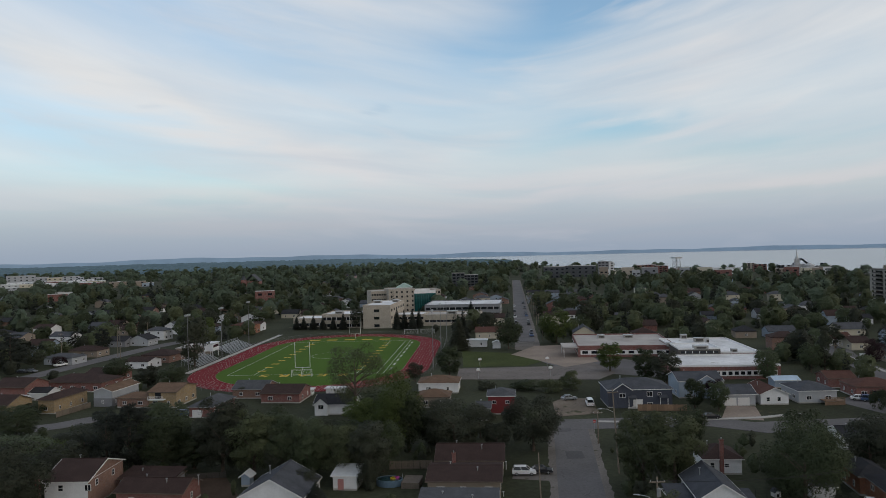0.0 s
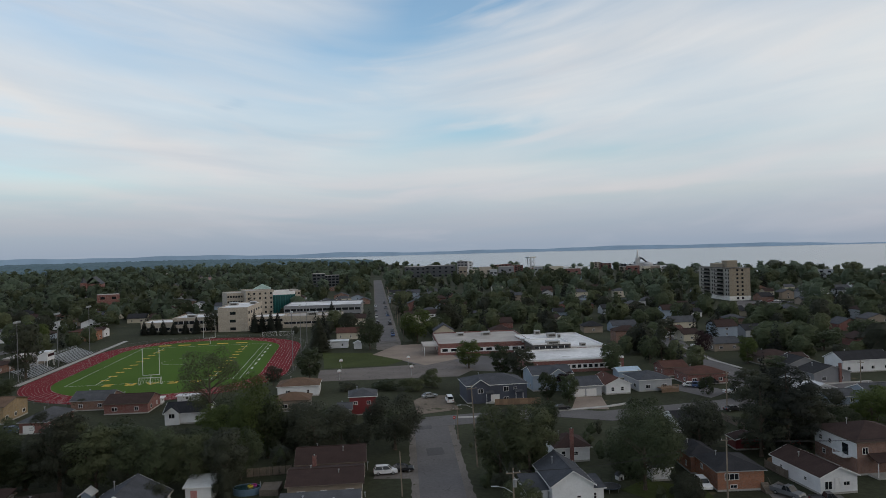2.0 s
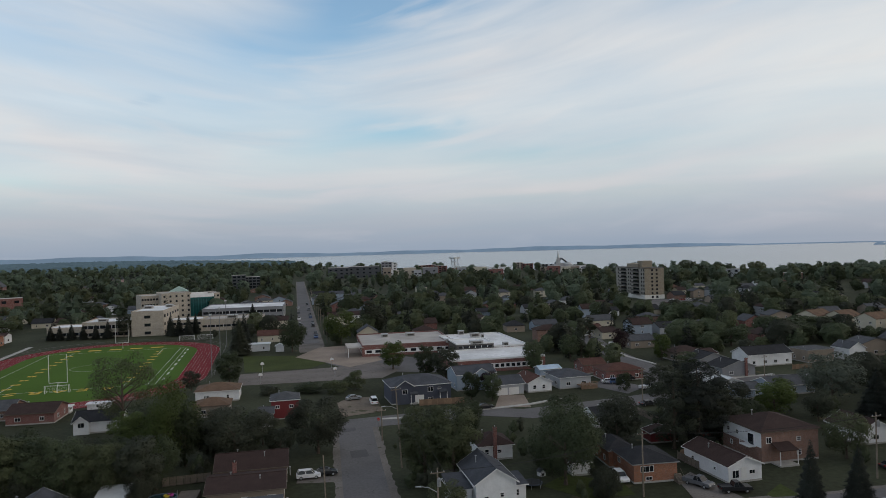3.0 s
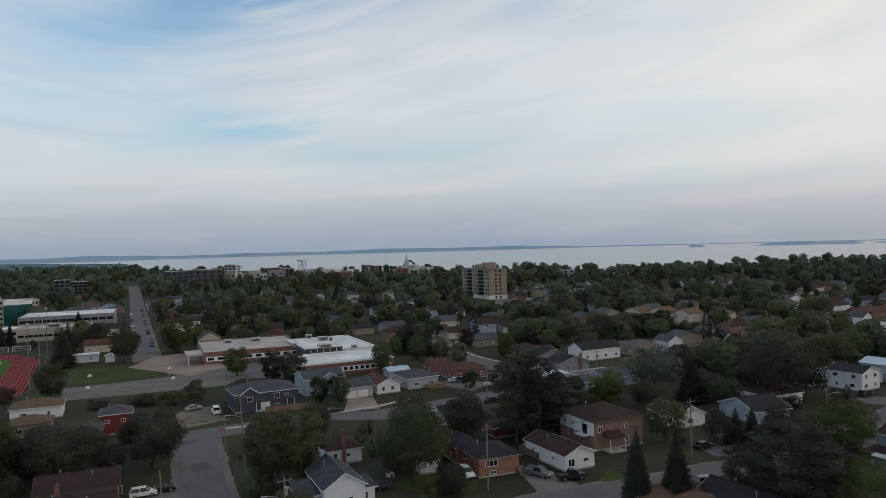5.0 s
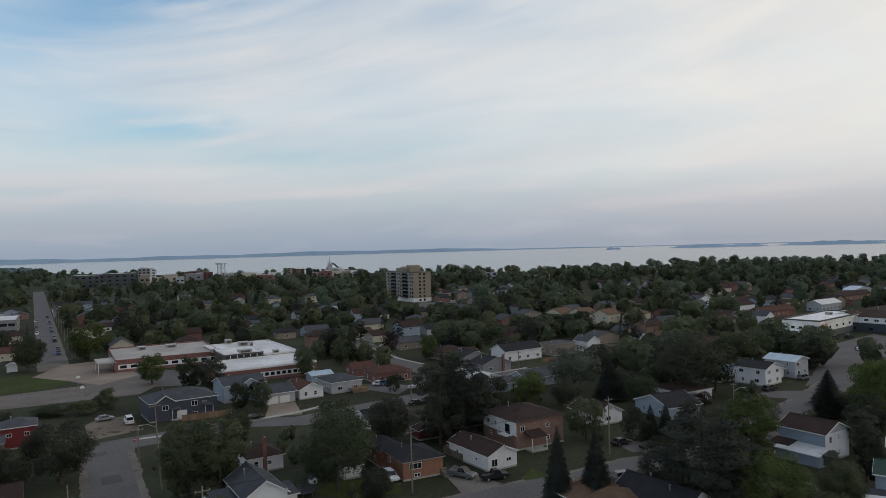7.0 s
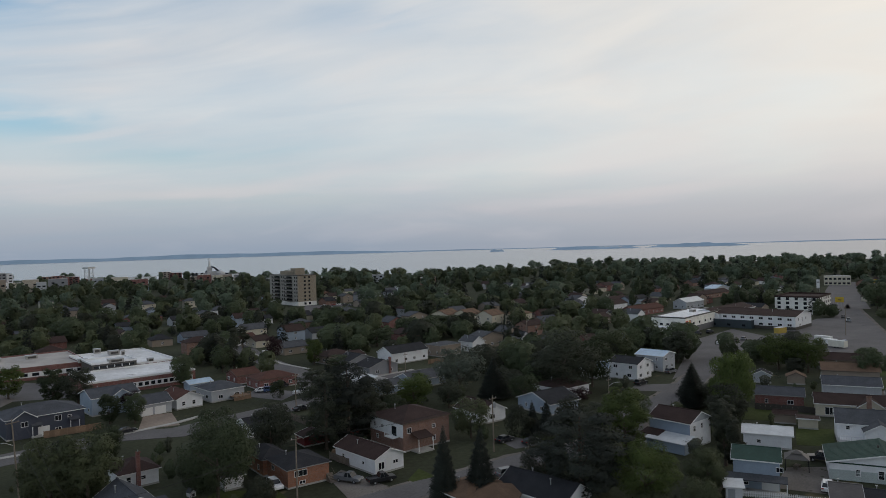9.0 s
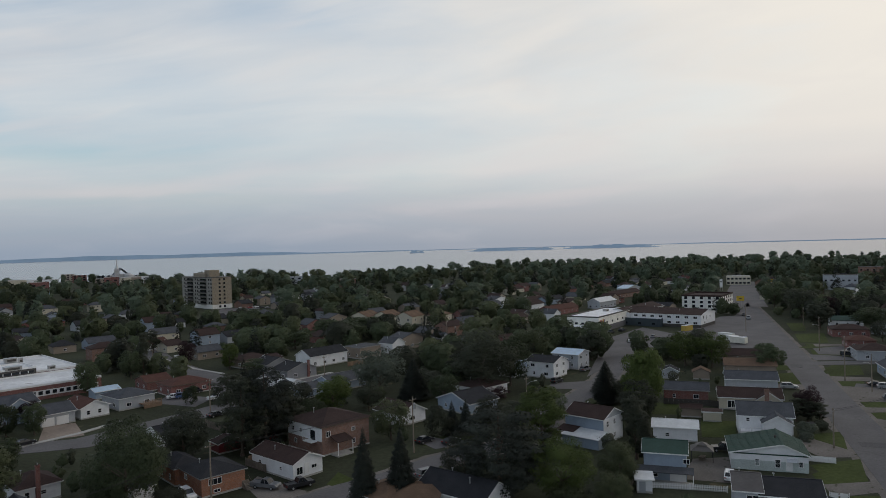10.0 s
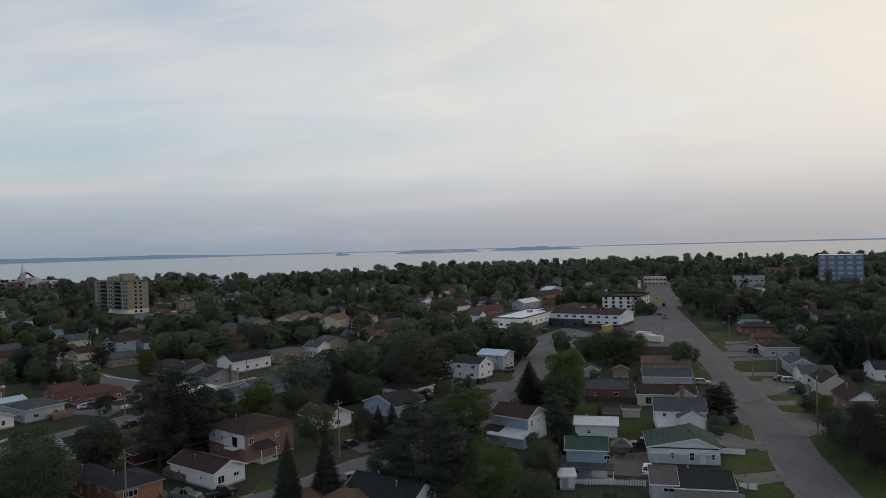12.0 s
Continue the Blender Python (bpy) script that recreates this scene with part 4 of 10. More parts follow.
def block(x, y, rz, w, d, h, floors=3, cols=6, wall=BUFF, top=R_FLAT, label="", name="building", category="building", sides="fl", ww=1.3, wh=1.4,
          base=0.0, parapet=0.6, band=None, group="", side_cols=None, kerb=None, clear=True, lift=0.9, glass=None, panel=None):
    """A flat-roofed building whose front wall's middle stands at (x, y); rows of windows, or glazed bands where band is a height."""
    ob = thing(name, label, category, pose(x, y, base, 0, 0, rz), group)
    part("wall", Geo().box(-w / 2, 0, -0.2 if not base else 0, w / 2, d, h), wall, ob)
    part("roof", Geo().box(-w / 2 + 0.3, 0.3, h, w / 2 - 0.3, d - 0.3, h + 0.12), top, ob)
    for q in () if not clear else ((-w / 2 - 0.05, -0.05, w / 2 + 0.05, 0.3), (-w / 2 - 0.05, d - 0.3, w / 2 + 0.05, d + 0.05), (-w / 2 - 0.05, 0.3, -w / 2 + 0.3, d - 0.3), (w / 2 - 0.3, 0.3, w / 2 + 0.05, d - 0.3)):
        part("parapet", Geo().box(q[0], q[1], h, q[2], q[3], h + parapet), kerb or wall, ob)
    step = h / max(1, floors)
    for s in sides:
        run = w if s in "fb" else d
        n = cols if s in "fb" else (side_cols or max(1, round(cols * d / w)))
        for k in range(floors):
            if panel:
                part("window_band", Geo().box(1.0, -0.06, 0, run - 1.0, 0, band), panel, ob, "white panelled window band", wall_pose(w, d, s, 0, k * step + lift))
                for i in range(n):
                    part("window", plain_window((run - 2) / n * 0.62, band * 0.62), None, ob, "", wall_pose(w, d, s, 1 + (run - 2) * (i + 0.5) / n, k * step + lift + band * 0.22) @ pose(0, -0.06, 0))
            elif band:
                part("window_band", Geo().box(0.8, -0.08, 0, run - 0.8, 0, band), GLASS, ob, "", wall_pose(w, d, s, 0, k * step + lift))
                for i in range(1, n):
                    part("mullion", Geo().box(-0.12, -0.14, 0, 0.12, -0.08, band), TRIM, ob, "", wall_pose(w, d, s, run * i / n, k * step + lift))
            else:
                for i in range(n):
                    part("window", plain_window(ww, wh, glass), None, ob, "", wall_pose(w, d, s, run * (i + 0.5) / n, k * step + lift))
    if clear:
        keep(x + math.cos(radians(rz + 90)) * d / 2, y + math.sin(radians(rz + 90)) * d / 2, 0.6 * max(w, d))
    return ob


def rooftop(x, y, rz, w, d, z, h, wall=CONCRETE, label="grey metal air handling unit on a flat roof"):
    """A plant box on a flat roof."""
    ob = thing("rooftop_unit", label, "rooftop unit", pose(x, y, z, 0, 0, rz), "rooftop units")
    part("casing", Geo().box(-w / 2, 0, 0, w / 2, d, h), wall, ob)
    part("lid", Geo().box(-w / 2 - 0.1, -0.1, h, w / 2 + 0.1, d + 0.1, h + 0.12), STEEL, ob)
    part("grille", Geo().box(-w * 0.35, -0.06, h * 0.2, w * 0.35, 0, h * 0.75), DARKTRIM, ob)
    return ob


def apartment_tower(x, y, rz, w, d, h, floors):
    """A slab of flats: a narrow window wall in front, balconies along its left side, a white foot and a lift house."""
    tower = bricks("yellow_tower", (0.25, 0.205, 0.145))
    pale = surface("pale_balcony_wall", (0.28, 0.265, 0.24), 0.8, stain=(0.3, 0.15))
    ob = thing("apartment_tower", "tan brick apartment tower with dark balconies and a white foot", "apartment building", pose(x, y, 0, 0, 0, rz))
    part("wall", Geo().box(-w / 2, 0, 0, w / 2, d, h), tower, ob)
    part("side_wall", Geo().box(-w / 2 - 0.12, 0.6, 3.4, -w / 2, d - 0.4, h - 0.1), pale, ob)
    part("roof", Geo().box(-w / 2 - 0.4, -0.4, h, w / 2 + 0.4, d + 0.4, h + 0.5), DARKTRIM, ob)
    part("foot", Geo().box(-w / 2 - 0.2, -0.2, -0.2, w / 2 + 0.2, d + 0.2, 3.2), surface("white_render", (0.7, 0.69, 0.66), 0.8), ob, "white ground storey")
    step = (h - 3.2) / floors
    for k in range(floors):
        z = 3.2 + k * step
        for u in (0.38, 0.62):
            part("window", plain_window(1.5, 1.5), None, ob, "", wall_pose(w, d, "f", w * u, z + 0.7))
        for u in (0.10, 0.46, 0.53, 0.90, 0.97):
            part("window", plain_window(1.5, 1.5), None, ob, "", wall_pose(w, d, "l", d * u, z + 0.7) @ pose(0, -0.12, 0))
        for u in (0.28, 0.71):
            part("balcony_door", plain_window(9.5, 2.1), None, ob, "", wall_pose(w, d, "l", d * u, z + 0.1) @ pose(0, -0.12, 0))
            b = part("balcony", Geo().box(-5.6, -1.9, 0, 5.6, -0.15, 0.22), pale, ob, "", wall_pose(w, d, "l", d * u, z - 0.1))
            part("railing", Geo().box(-5.6, -1.9, 0.3, 5.6, -1.84, 1.15).box(-5.6, -1.84, 0.3, -5.54, -0.2, 1.15).box(5.54, -1.84, 0.3, 5.6, -0.2, 1.15), DARKTRIM, b)
    for u in (0.38, 0.62):
        part("window", plain_window(1.8, 1.8), None, ob, "", wall_pose(w, d, "f", w * u, 0.8) @ pose(0, -0.2, 0))
    part("lift_house", Geo().box(-w * 0.38, d * 0.28, h + 0.5, w * 0.3, d * 0.68, h + 3.2), tower, ob)
    part("lift_house_top", Geo().box(-w * 0.3, d * 0.2, h + 0.5, w * 0.22, d * 0.36, h + 5.6), tower, ob)
    for i in range(3):
        part("antenna", Geo().bar((w * 0.3 - i * 1.4, d * 0.15 + i * 3, h + 0.5), (w * 0.3 - i * 1.4, d * 0.15 + i * 3, h + 3.5 + i), 0.1), STEEL, ob)
    keep(x, y + d / 2, 30)
    return ob


# ---------------------------------------------------------------- sports ground
FIELD = pose(-50.3, 311.0, 0, 0, 0, -3.5)  # x across, y along the field


def oval(r, half, n=28):
    """The outline of a track: two half circles joined by straights."""
    pts = [(r * math.cos(a), half + r * math.sin(a)) for a in np.linspace(0, math.pi, n)]
    return pts + [(r * math.cos(a), -half + r * math.sin(a)) for a in np.linspace(math.pi, math.tau, n)]


def ring_geo(outer, inner, z0, z1):
    g, n = Geo(), len(outer)
    for i in range(n):
        j = (i + 1) % n
        a, b, c, d = outer[i], outer[j], inner[j], inner[i]
        g.poly((*a, z1), (*b, z1), (*c, z1), (*d, z1)).poly((*a, z0), (*b, z0), (*b, z1), (*a, z1))
    return g


MAST = surface("dull_mast_steel", (0.20, 0.20, 0.21), 0.6, 0.4, grain=(3, 0.1), stain=(0.5, 0.15), bump=None)


def sports_ground():
    half, r_in, r_out = 34.5, 36.0, 46.0
    track = part("running_track", ring_geo(oval(r_out, half), oval(r_in, half), -0.2, 0.10), TRACK, None, "", FIELD)
    tagged(track, "dark red running track with pale lane lines round a field", "running track", kind="structure")
    for i in range(9):
        r = r_in + 0.15 + 1.2 * i
        part("lane_line", ring_geo(oval(r + 0.025, half), oval(r - 0.025, half), 0.09, 0.115), LINE_W, track)
    turf = tagged(part("turf", Geo().prism(oval(r_in, half), -0.2, 0.09), TURF, None, "", FIELD), "green artificial turf football field with yellow and white markings", "sports field", kind="structure")

    def mark(x0, y0, x1, y1, m=LINE_W, name="field_line"):
        part(name, Geo().box(min(x0, x1), min(y0, y1), 0.08, max(x0, x1), max(y0, y1), 0.105), m, turf)

    for x in (-29.7, 29.7):
        mark(x - 0.09, -46, x + 0.09, 50)
    mark(27.2, -46, 27.36, 50)
    for y in (-46, 50):
        mark(-29.7, y - 0.1, 29.7, y + 0.1)
    for k in range(1, 11):
        y = -46 + 96 * k / 11
        for x in (-19, 19):
            mark(x - 1.5, y - 0.9, x - 0.15, y + 0.9, LINE_Y, "yard_mark")
            mark(x + 0.15, y - 0.9, x + 1.5, y + 0.9, LINE_Y, "yard_mark")
    for x in (-19.5, 19.5):
        mark(x - 0.12, -45, x + 0.12, -28)
        mark(x - 0.12, 30, x + 0.12, 48)
    for k in range(8):
        mark(30.8, -38 + k * 11, 31.6, -33 + k * 11, LINE_W, "bench_mark")
    part("centre_circle", ring_geo([(9 * math.cos(a), 2 + 9 * math.sin(a)) for a in np.linspace(0, math.tau, 40)], [(8.85 * math.cos(a), 2 + 8.85 * math.sin(a)) for a in np.linspace(0, math.tau, 40)], 0.08, 0.105), LINE_W, turf)
    for i, ch in enumerate("BEARS"):  # end-zone word, read from the far end
        cu = bpy.data.curves.new("end_zone_letter", "FONT")
        cu.body, cu.size, cu.offset = ch, 6.6, 0.12
        cu.align_x = "CENTER"
        tmp = bpy.data.objects.new("letter", cu)
        me = bpy.data.meshes.new_from_object(tmp)
        me.materials.append(LINE_Y)
        part("end_zone_letter", me, None, turf, "yellow painted letter " + ch, pose(14.8 - 7.4 * i, -45.6, 0.11, 0, 0, 180) @ Matrix.Diagonal((1.15, 1, 1, 1)))
    for i in range(5):  # far end-zone word, too small to read
        mark(-24 + 9.2 * i, 55.5, -18.5 + 9.2 * i, 58.5, LINE_Y, "end_zone_bar")
    for y, s in ((-48.4, 1), (57.0, -1)):
        post = thing("goal_post", "white metal football goal post on green turf", "goal post", FIELD @ pose(0, y, 0.1), "goal posts")
        part("base", Geo().bar((0, -1.6 * s, 0), (0, -1.6 * s, 1.5), 0.12).bar((0, -1.6 * s, 1.5), (0, 0, 3.0), 0.1), TRIM, post)
        part("crossbar", Geo().bar((-2.8, 0, 3.05), (2.8, 0, 3.05), 0.1), TRIM, post)
        for x in (-2.8, 2.8):
            part("upright", Geo().bar((x, 0, 3.05), (x, 0, 12.4), 0.09), TRIM, post)
    for x, y, w in ((0, -50.5, 7.3), (27, 78, 7.3), (36, 78, 7.3)):
        goal = thing("soccer_goal", "white framed soccer goal with a net on the field", "soccer goal", FIELD @ pose(x, y, 0.1), "soccer goals")
        for u in (-w / 2, w / 2):
            part("side_frame", Geo().bar((u, 0, 0), (u, 0, 2.44), 0.07).bar((u, 0, 2.44), (u, 0.9, 2.44), 0.05).bar((u, 0.9, 2.44), (u, 2.0, 0), 0.05).bar((u, 0, 0.03), (u, 2, 0.03), 0.05), TRIM, goal)
        part("crossbar", Geo().bar((-w / 2, 0, 2.44), (w / 2, 0, 2.44), 0.07), TRIM, goal)
        net = Geo()
        for i in range(15):
            u = -w / 2 + w * i / 14
            net.bar((u, 0.9, 2.44), (u, 2.0, 0), 0.012, None, 3)
        for i in range(6):
            net.bar((-w / 2, 0.9 + 1.1 * i / 5, 2.44 * (1 - i / 5)), (w / 2, 0.9 + 1.1 * i / 5, 2.44 * (1 - i / 5)), 0.012, None, 3)
        part("net", net, TRIM, goal)
    keep(-50, 311, 85)
    keep(-48, 240, 46)
    keep(-52, 375, 48)
    # stands along the western straight
    for y0, run in ((-24, 22), (12, 30)):
        st = thing("bleachers", "grey aluminium bleachers beside the running track", "bleachers", FIELD @ pose(-49.5, y0, 0.05), "bleachers")
        for k in range(9):
            part("bench", Geo().box(-0.85 * k - 0.35, 0, 0.45 + 0.32 * k, -0.85 * k, run, 0.5 + 0.32 * k), STEEL, st)
            part("footboard", Geo().box(-0.85 * k - 0.85, 0, 0.12 + 0.32 * k, -0.85 * k - 0.38, run, 0.16 + 0.32 * k), STEEL, st)
        for k in range(int(run / 3) + 1):
            part("frame", Geo().bar((0, k * 3, 0.1), (-7.6, k * 3, 3.0), 0.06).bar((-7.6, k * 3, 0), (-7.6, k * 3, 4.1), 0.05).bar((-3.8, k * 3, 0), (-3.8, k * 3, 1.6), 0.05), STEEL, st)
        part("guard_rail", Geo().bar((-7.6, 0, 4.1), (-7.6, run, 4.1), 0.05).bar((-7.6, 0, 3.6), (-7.6, run, 3.6), 0.04), STEEL, st)
    booth = thing("press_booth", "white wooden press booth on stilts behind the bleachers", "booth", FIELD @ pose(-56, 2, 0))
    part("cabin", Geo().box(-2, 0, 2.8, 2, 7, 6.2), WHITE, booth)
    part("roof", Geo().box(-2.3, -0.3, 6.2, 2.5, 7.3, 6.4), R_METAL, booth)
    part("window", Geo().box(2.0, 0.5, 4.4, 2.06, 6.5, 5.5), GLASS, booth)
    for x in (-1.8, 1.8):
        for y in (0.2, 6.8):
            part("stilt", Geo().box(x - 0.12, y - 0.12, -0.2, x + 0.12, y + 0.12, 2.8), TRIM, booth)
    store = thing("field_store", "low tan storage building behind the bleachers", "storage building", FIELD @ pose(-66, 2, 0))
    part("wall", Geo().box(-5, 0, -0.2, 5, 16, 4.2), TAN, store)
    part("roof", Geo().box(-5.3, -0.3, 4.2, 5.3, 16.3, 4.5), R_FLAT, store)
    part("door", Geo().box(0, -0.06, 0, 3, 0, 2.6), TRIM, store)
    # floodlight masts
    for x, y, z in ((-51.2, -30.6, 21.5), (-50.6, 3.8, 21.5), (-51.1, 41.5, 21.5), (47.5, -33.2, 21.5), (48.5, -0.6, 21.5), (48.5, 44, 21.5)):
        mast = thing("floodlight_mast", "tall steel floodlight mast beside the running track", "floodlight", FIELD @ pose(x, y, 0), "floodlight masts")
        part("mast", Geo().bar((0, 0, -0.3), (0, 0, z), 0.17, 0.09, 8), MAST, mast)
        part("lamp_bar", Geo().box(-0.15, -2.2, z - 0.1, 0.15, 2.2, z + 0.1), MAST, mast)
        for i in range(5):
            part("floodlight", Geo().box(-0.35, -2.1 + i * 0.95, z + 0.1, 0.35, -1.45 + i * 0.95, z + 0.7), STEEL, mast)
    # wire fence round the track
    fen = thing("wire_fence", "grey chain-link fence round the running track", "fence", FIELD)
    pts = oval(48.5, half, 24)
    wire_mesh = surface("chain_link", (0.2, 0.2, 0.2), 0.6, 0.5, bump=None)
    for i, (a, b) in enumerate(zip(pts, pts[1:] + pts[:1])):
        n = max(1, int(math.dist(a, b) / 6))
        for k in range(n):
            q = (a[0] + (b[0] - a[0]) * k / n, a[1] + (b[1] - a[1]) * k / n)
            part("post", Geo().bar((*q, -0.2), (*q, 1.3), 0.05), wire_mesh, fen)
        part("rail", Geo().bar((*a, 1.25), (*b, 1.25), 0.035, None, 4), wire_mesh, fen)
        part("lower_rail", Geo().bar((*a, 0.65), (*b, 0.65), 0.02, None, 4), wire_mesh, fen)
    path = Geo()
    for k in range(1):
        path.box(-49.2, -40, -0.2, -46.8, 86, 0.06)
    tagged(part("path", path, CONCRETE, None, "", FIELD), "pale concrete path between stands and track", "path", kind="structure")


sports_ground()


def hoop(x, y, rz):
    ob = thing("basketball_hoop", "white fan-shaped basketball backboard on a post", "basketball hoop", pose(x, y, 0, 0, 0, rz), "basketball hoops")
    part("post", Geo().bar((0, 0.9, -0.2), (0, 0.9, 2.6), 0.07).bar((0, 0.9, 2.6), (0, 0.1, 3.3), 0.06), STEEL, ob)
    pts = [(-0.65, 3.0), (0.65, 3.0)] + [(0.7 * math.cos(a), 3.35 + 0.62 * math.sin(a)) for a in np.linspace(0, math.pi, 9)]
    g = Geo().poly(*[(u, 0, z) for u, z in pts]).poly(*[(u, 0.06, z) for u, z in reversed(pts)])
    part("backboard", g, TRIM, ob)
    rim = Geo()
    for i in range(10):
        a, b = i * math.tau / 10, (i + 1) * math.tau / 10
        rim.bar((0.22 * math.cos(a), -0.3 + 0.22 * math.sin(a), 3.05), (0.22 * math.cos(b), -0.3 + 0.22 * math.sin(b), 3.05), 0.02, None, 4)
    part("rim", rim, paint("orange_rim", (0.5, 0.12, 0.02)), ob)
    keep(x, y, 3)


def shop_sign(x, y, rz):
    """A red square sign and three slanting coloured stripes on a shop's side wall."""
    for i, (u, m) in enumerate(((9.0, LINE_Y), (10.6, paint("orange_stripe", (0.6, 0.22, 0.02))), (12.2, paint("blue_stripe", (0.05, 0.06, 0.2))))):
        tagged(part("wall_stripe", Geo().sheet([(0, 0, 6.0), (0.7, 0, 6.0), (1.6, -0.04, 2.9), (0.9, -0.04, 2.9)], 0.02).box(0.3, -0.03, 2.9, 0.9, 0, 6.0), m, None, "", pose(x, y, 0, 0, 0, rz) @ pose(u * 0.55, -0.05, 0)), "slanting coloured stripe painted on a white shop wall", "wall stripe", "wall stripes")
    s = thing("shop_sign", "red square sign on a white shop wall", "sign", pose(x, y, 0, 0, 0, rz) @ pose(1.6, -0.05, 4.2))
    part("panel", Geo().box(0, -0.15, 0, 2.2, 0, 1.7), paint("sign_red", (0.45, 0.03, 0.03)), s)
    part("bar", Geo().box(0.4, -0.17, 0.6, 1.8, -0.15, 1.0), TRIM, s, "pale bar of lettering")


def church(x, y, rz, kind):
    """1: a pale round-ended church with a spire; 2: twin pale towers; 3: one brick tower."""
    wall = {1: surface("pale_church_stone", (0.42, 0.42, 0.43), 0.9), 2: surface("rose_church_stone", (0.36, 0.26, 0.25), 0.9), 3: RED}[kind]
    label = {1: "pale stone church with a tall thin spire", 2: "rose stone church with twin towers", 3: "brick church with one square tower"}[kind]
    ob = thing("church", label, "church", pose(x, y, 0, 0, 0, rz))
    ob.scale = (0.62,) * 3 if kind == 2 else (1, 1, 1)
    part("nave", Geo().box(-9, 0, -0.2, 9, 34, 14), wall, ob)
    part("roof", roof_geo("front", 18, 34, 14, 8, 0.5), R_GREY, ob)
    if kind == 1:
        part("apse", Geo().bar((8, -2, -0.2), (8, -2, 13), 7, 6.4, 14).bar((8, -2, 13), (8, -2, 16), 6.4, 1.5, 14), wall, ob)
        t = part("tower", Geo().box(-10, -4, 0, -4, 2, 22), wall, ob)
        part("spire", Geo().bar((-7, -1, 22), (-7, -1, 36), 1.9, 0.1, 8), STEEL, t)
    else:
        for s in ((-9, 9) if kind == 2 else (-9,)):
            t = part("tower", Geo().box(s - 3, -4, 0, s + 3, 2, 22 if kind == 2 else 16), wall, ob)
            z = 22 if kind == 2 else 16
            part("cap", Geo().bar((s, -1, z), (s, -1, z + 5), 3.6, 0.4, 4), R_GREY, t)
    for k in range(5):
        part("window", plain_window(1.6, 5), None, ob, "", wall_pose(18, 34, "f", 2 + k * 3.5, 5))
    return ob


def lattice_tower(x, y, h):
    ob = thing("lattice_tower", "steel lattice lookout tower above downtown roofs", "tower", pose(x, y, 0, 0, 0, 20))
    for sx in (-1, 1):
        for sy in (-1, 1):
            part("leg", Geo().bar((sx * 4.5, sy * 4.5, -0.2), (sx * 3.2, sy * 3.2, h - 2), 0.4), STEEL, ob)
    z = 0
    while z < h - 8:
        for s in (-1, 1):
            part("brace", Geo().bar((-4, s * 4, z), (4, s * 4, z + 6), 0.22, None, 4).bar((4, s * 4, z), (-4, s * 4, z + 6), 0.22, None, 4), STEEL, ob)
        part("platform", Geo().box(-4, -4, z + 6, 4, 4, z + 6.3), STEEL, ob)
        z += 6
    part("head", Geo().box(-5.5, -5.5, h - 3, 5.5, 5.5, h - 1), STEEL, ob)
    return ob


def dome_hall(x, y, rz):
    """A long white inflated sports hall."""
    g, n = Geo(), 12
    for i in range(n):
        a, b = math.pi * i / n, math.pi * (i + 1) / n
        g.poly((14 * math.cos(a), -12, 9 * math.sin(a)), (14 * math.cos(b), -12, 9 * math.sin(b)), (14 * math.cos(b), 12, 9 * math.sin(b)), (14 * math.cos(a), 12, 9 * math.sin(a)))
    g.poly(*[(14 * math.cos(math.pi * i / n), -12, 9 * math.sin(math.pi * i / n)) for i in range(n + 1)])
    ob = thing("dome_hall", "white inflated sports dome beyond the woods", "sports dome", pose(x, y, 0, 0, 0, rz))
    part("shell", g, R_MEMBRANE, ob, smooth=True)
    part("door", Geo().box(-2, -12.4, 0, 2, -11.9, 2.6), DARKTRIM, ob)

LUSH = surface("lush_lawn", (0.052, 0.066, 0.022), 0.95, grain=(1.1, 0.22), stain=(0.06, 0.3), bump=(9, 0.6), gloss=0.08)


def balcony(home, side, u, z, w):
    """A white railed balcony on a house's wall."""
    box = next(c for c in home.children if c.name.startswith("wall")).data
    xs, ys = [v.co.x for v in box.vertices], [v.co.y for v in box.vertices]
    m = wall_pose(max(xs) * 2, max(ys), side, u, z)
    b = part("balcony", Geo().box(-w / 2, -1.6, -0.2, w / 2, 0, 0), TRIM, home, "", m)
    part("railing", Geo().box(-w / 2, -1.6, 0.85, w / 2, -1.54, 0.95).box(-w / 2, -1.6, 0.05, -w / 2 + 0.06, -1.54, 0.9).box(w / 2 - 0.06, -1.6, 0.05, w / 2, -1.54, 0.9), TRIM, b)
    for i in range(int(w / 0.35)):
        x = -w / 2 + 0.2 + i * 0.35
        part("baluster", Geo().box(x - 0.03, -1.59, 0, x + 0.03, -1.55, 0.88), TRIM, b)
    part("balcony_door", Geo().box(-0.9, -0.05, 0.02, 0.9, 0, 2.1), GLASS, b)


def cladding(home, z0, z1, material, words="white siding of the upper storey", right=False):
    """Another skin over part of a house's left or right wall."""
    box = next(c for c in home.children if c.name.startswith("wall")).data
    x, y = min(v.co.x for v in box.vertices), max(v.co.y for v in box.vertices)
    s = -1 if right else 1
    part("cladding", Geo().box(*sorted((s * (x - 0.03), s * (x - 0.004)))[:1], 0.02, z0, max(s * (x - 0.03), s * (x - 0.004)), y - 0.02, z1), material, home, words)


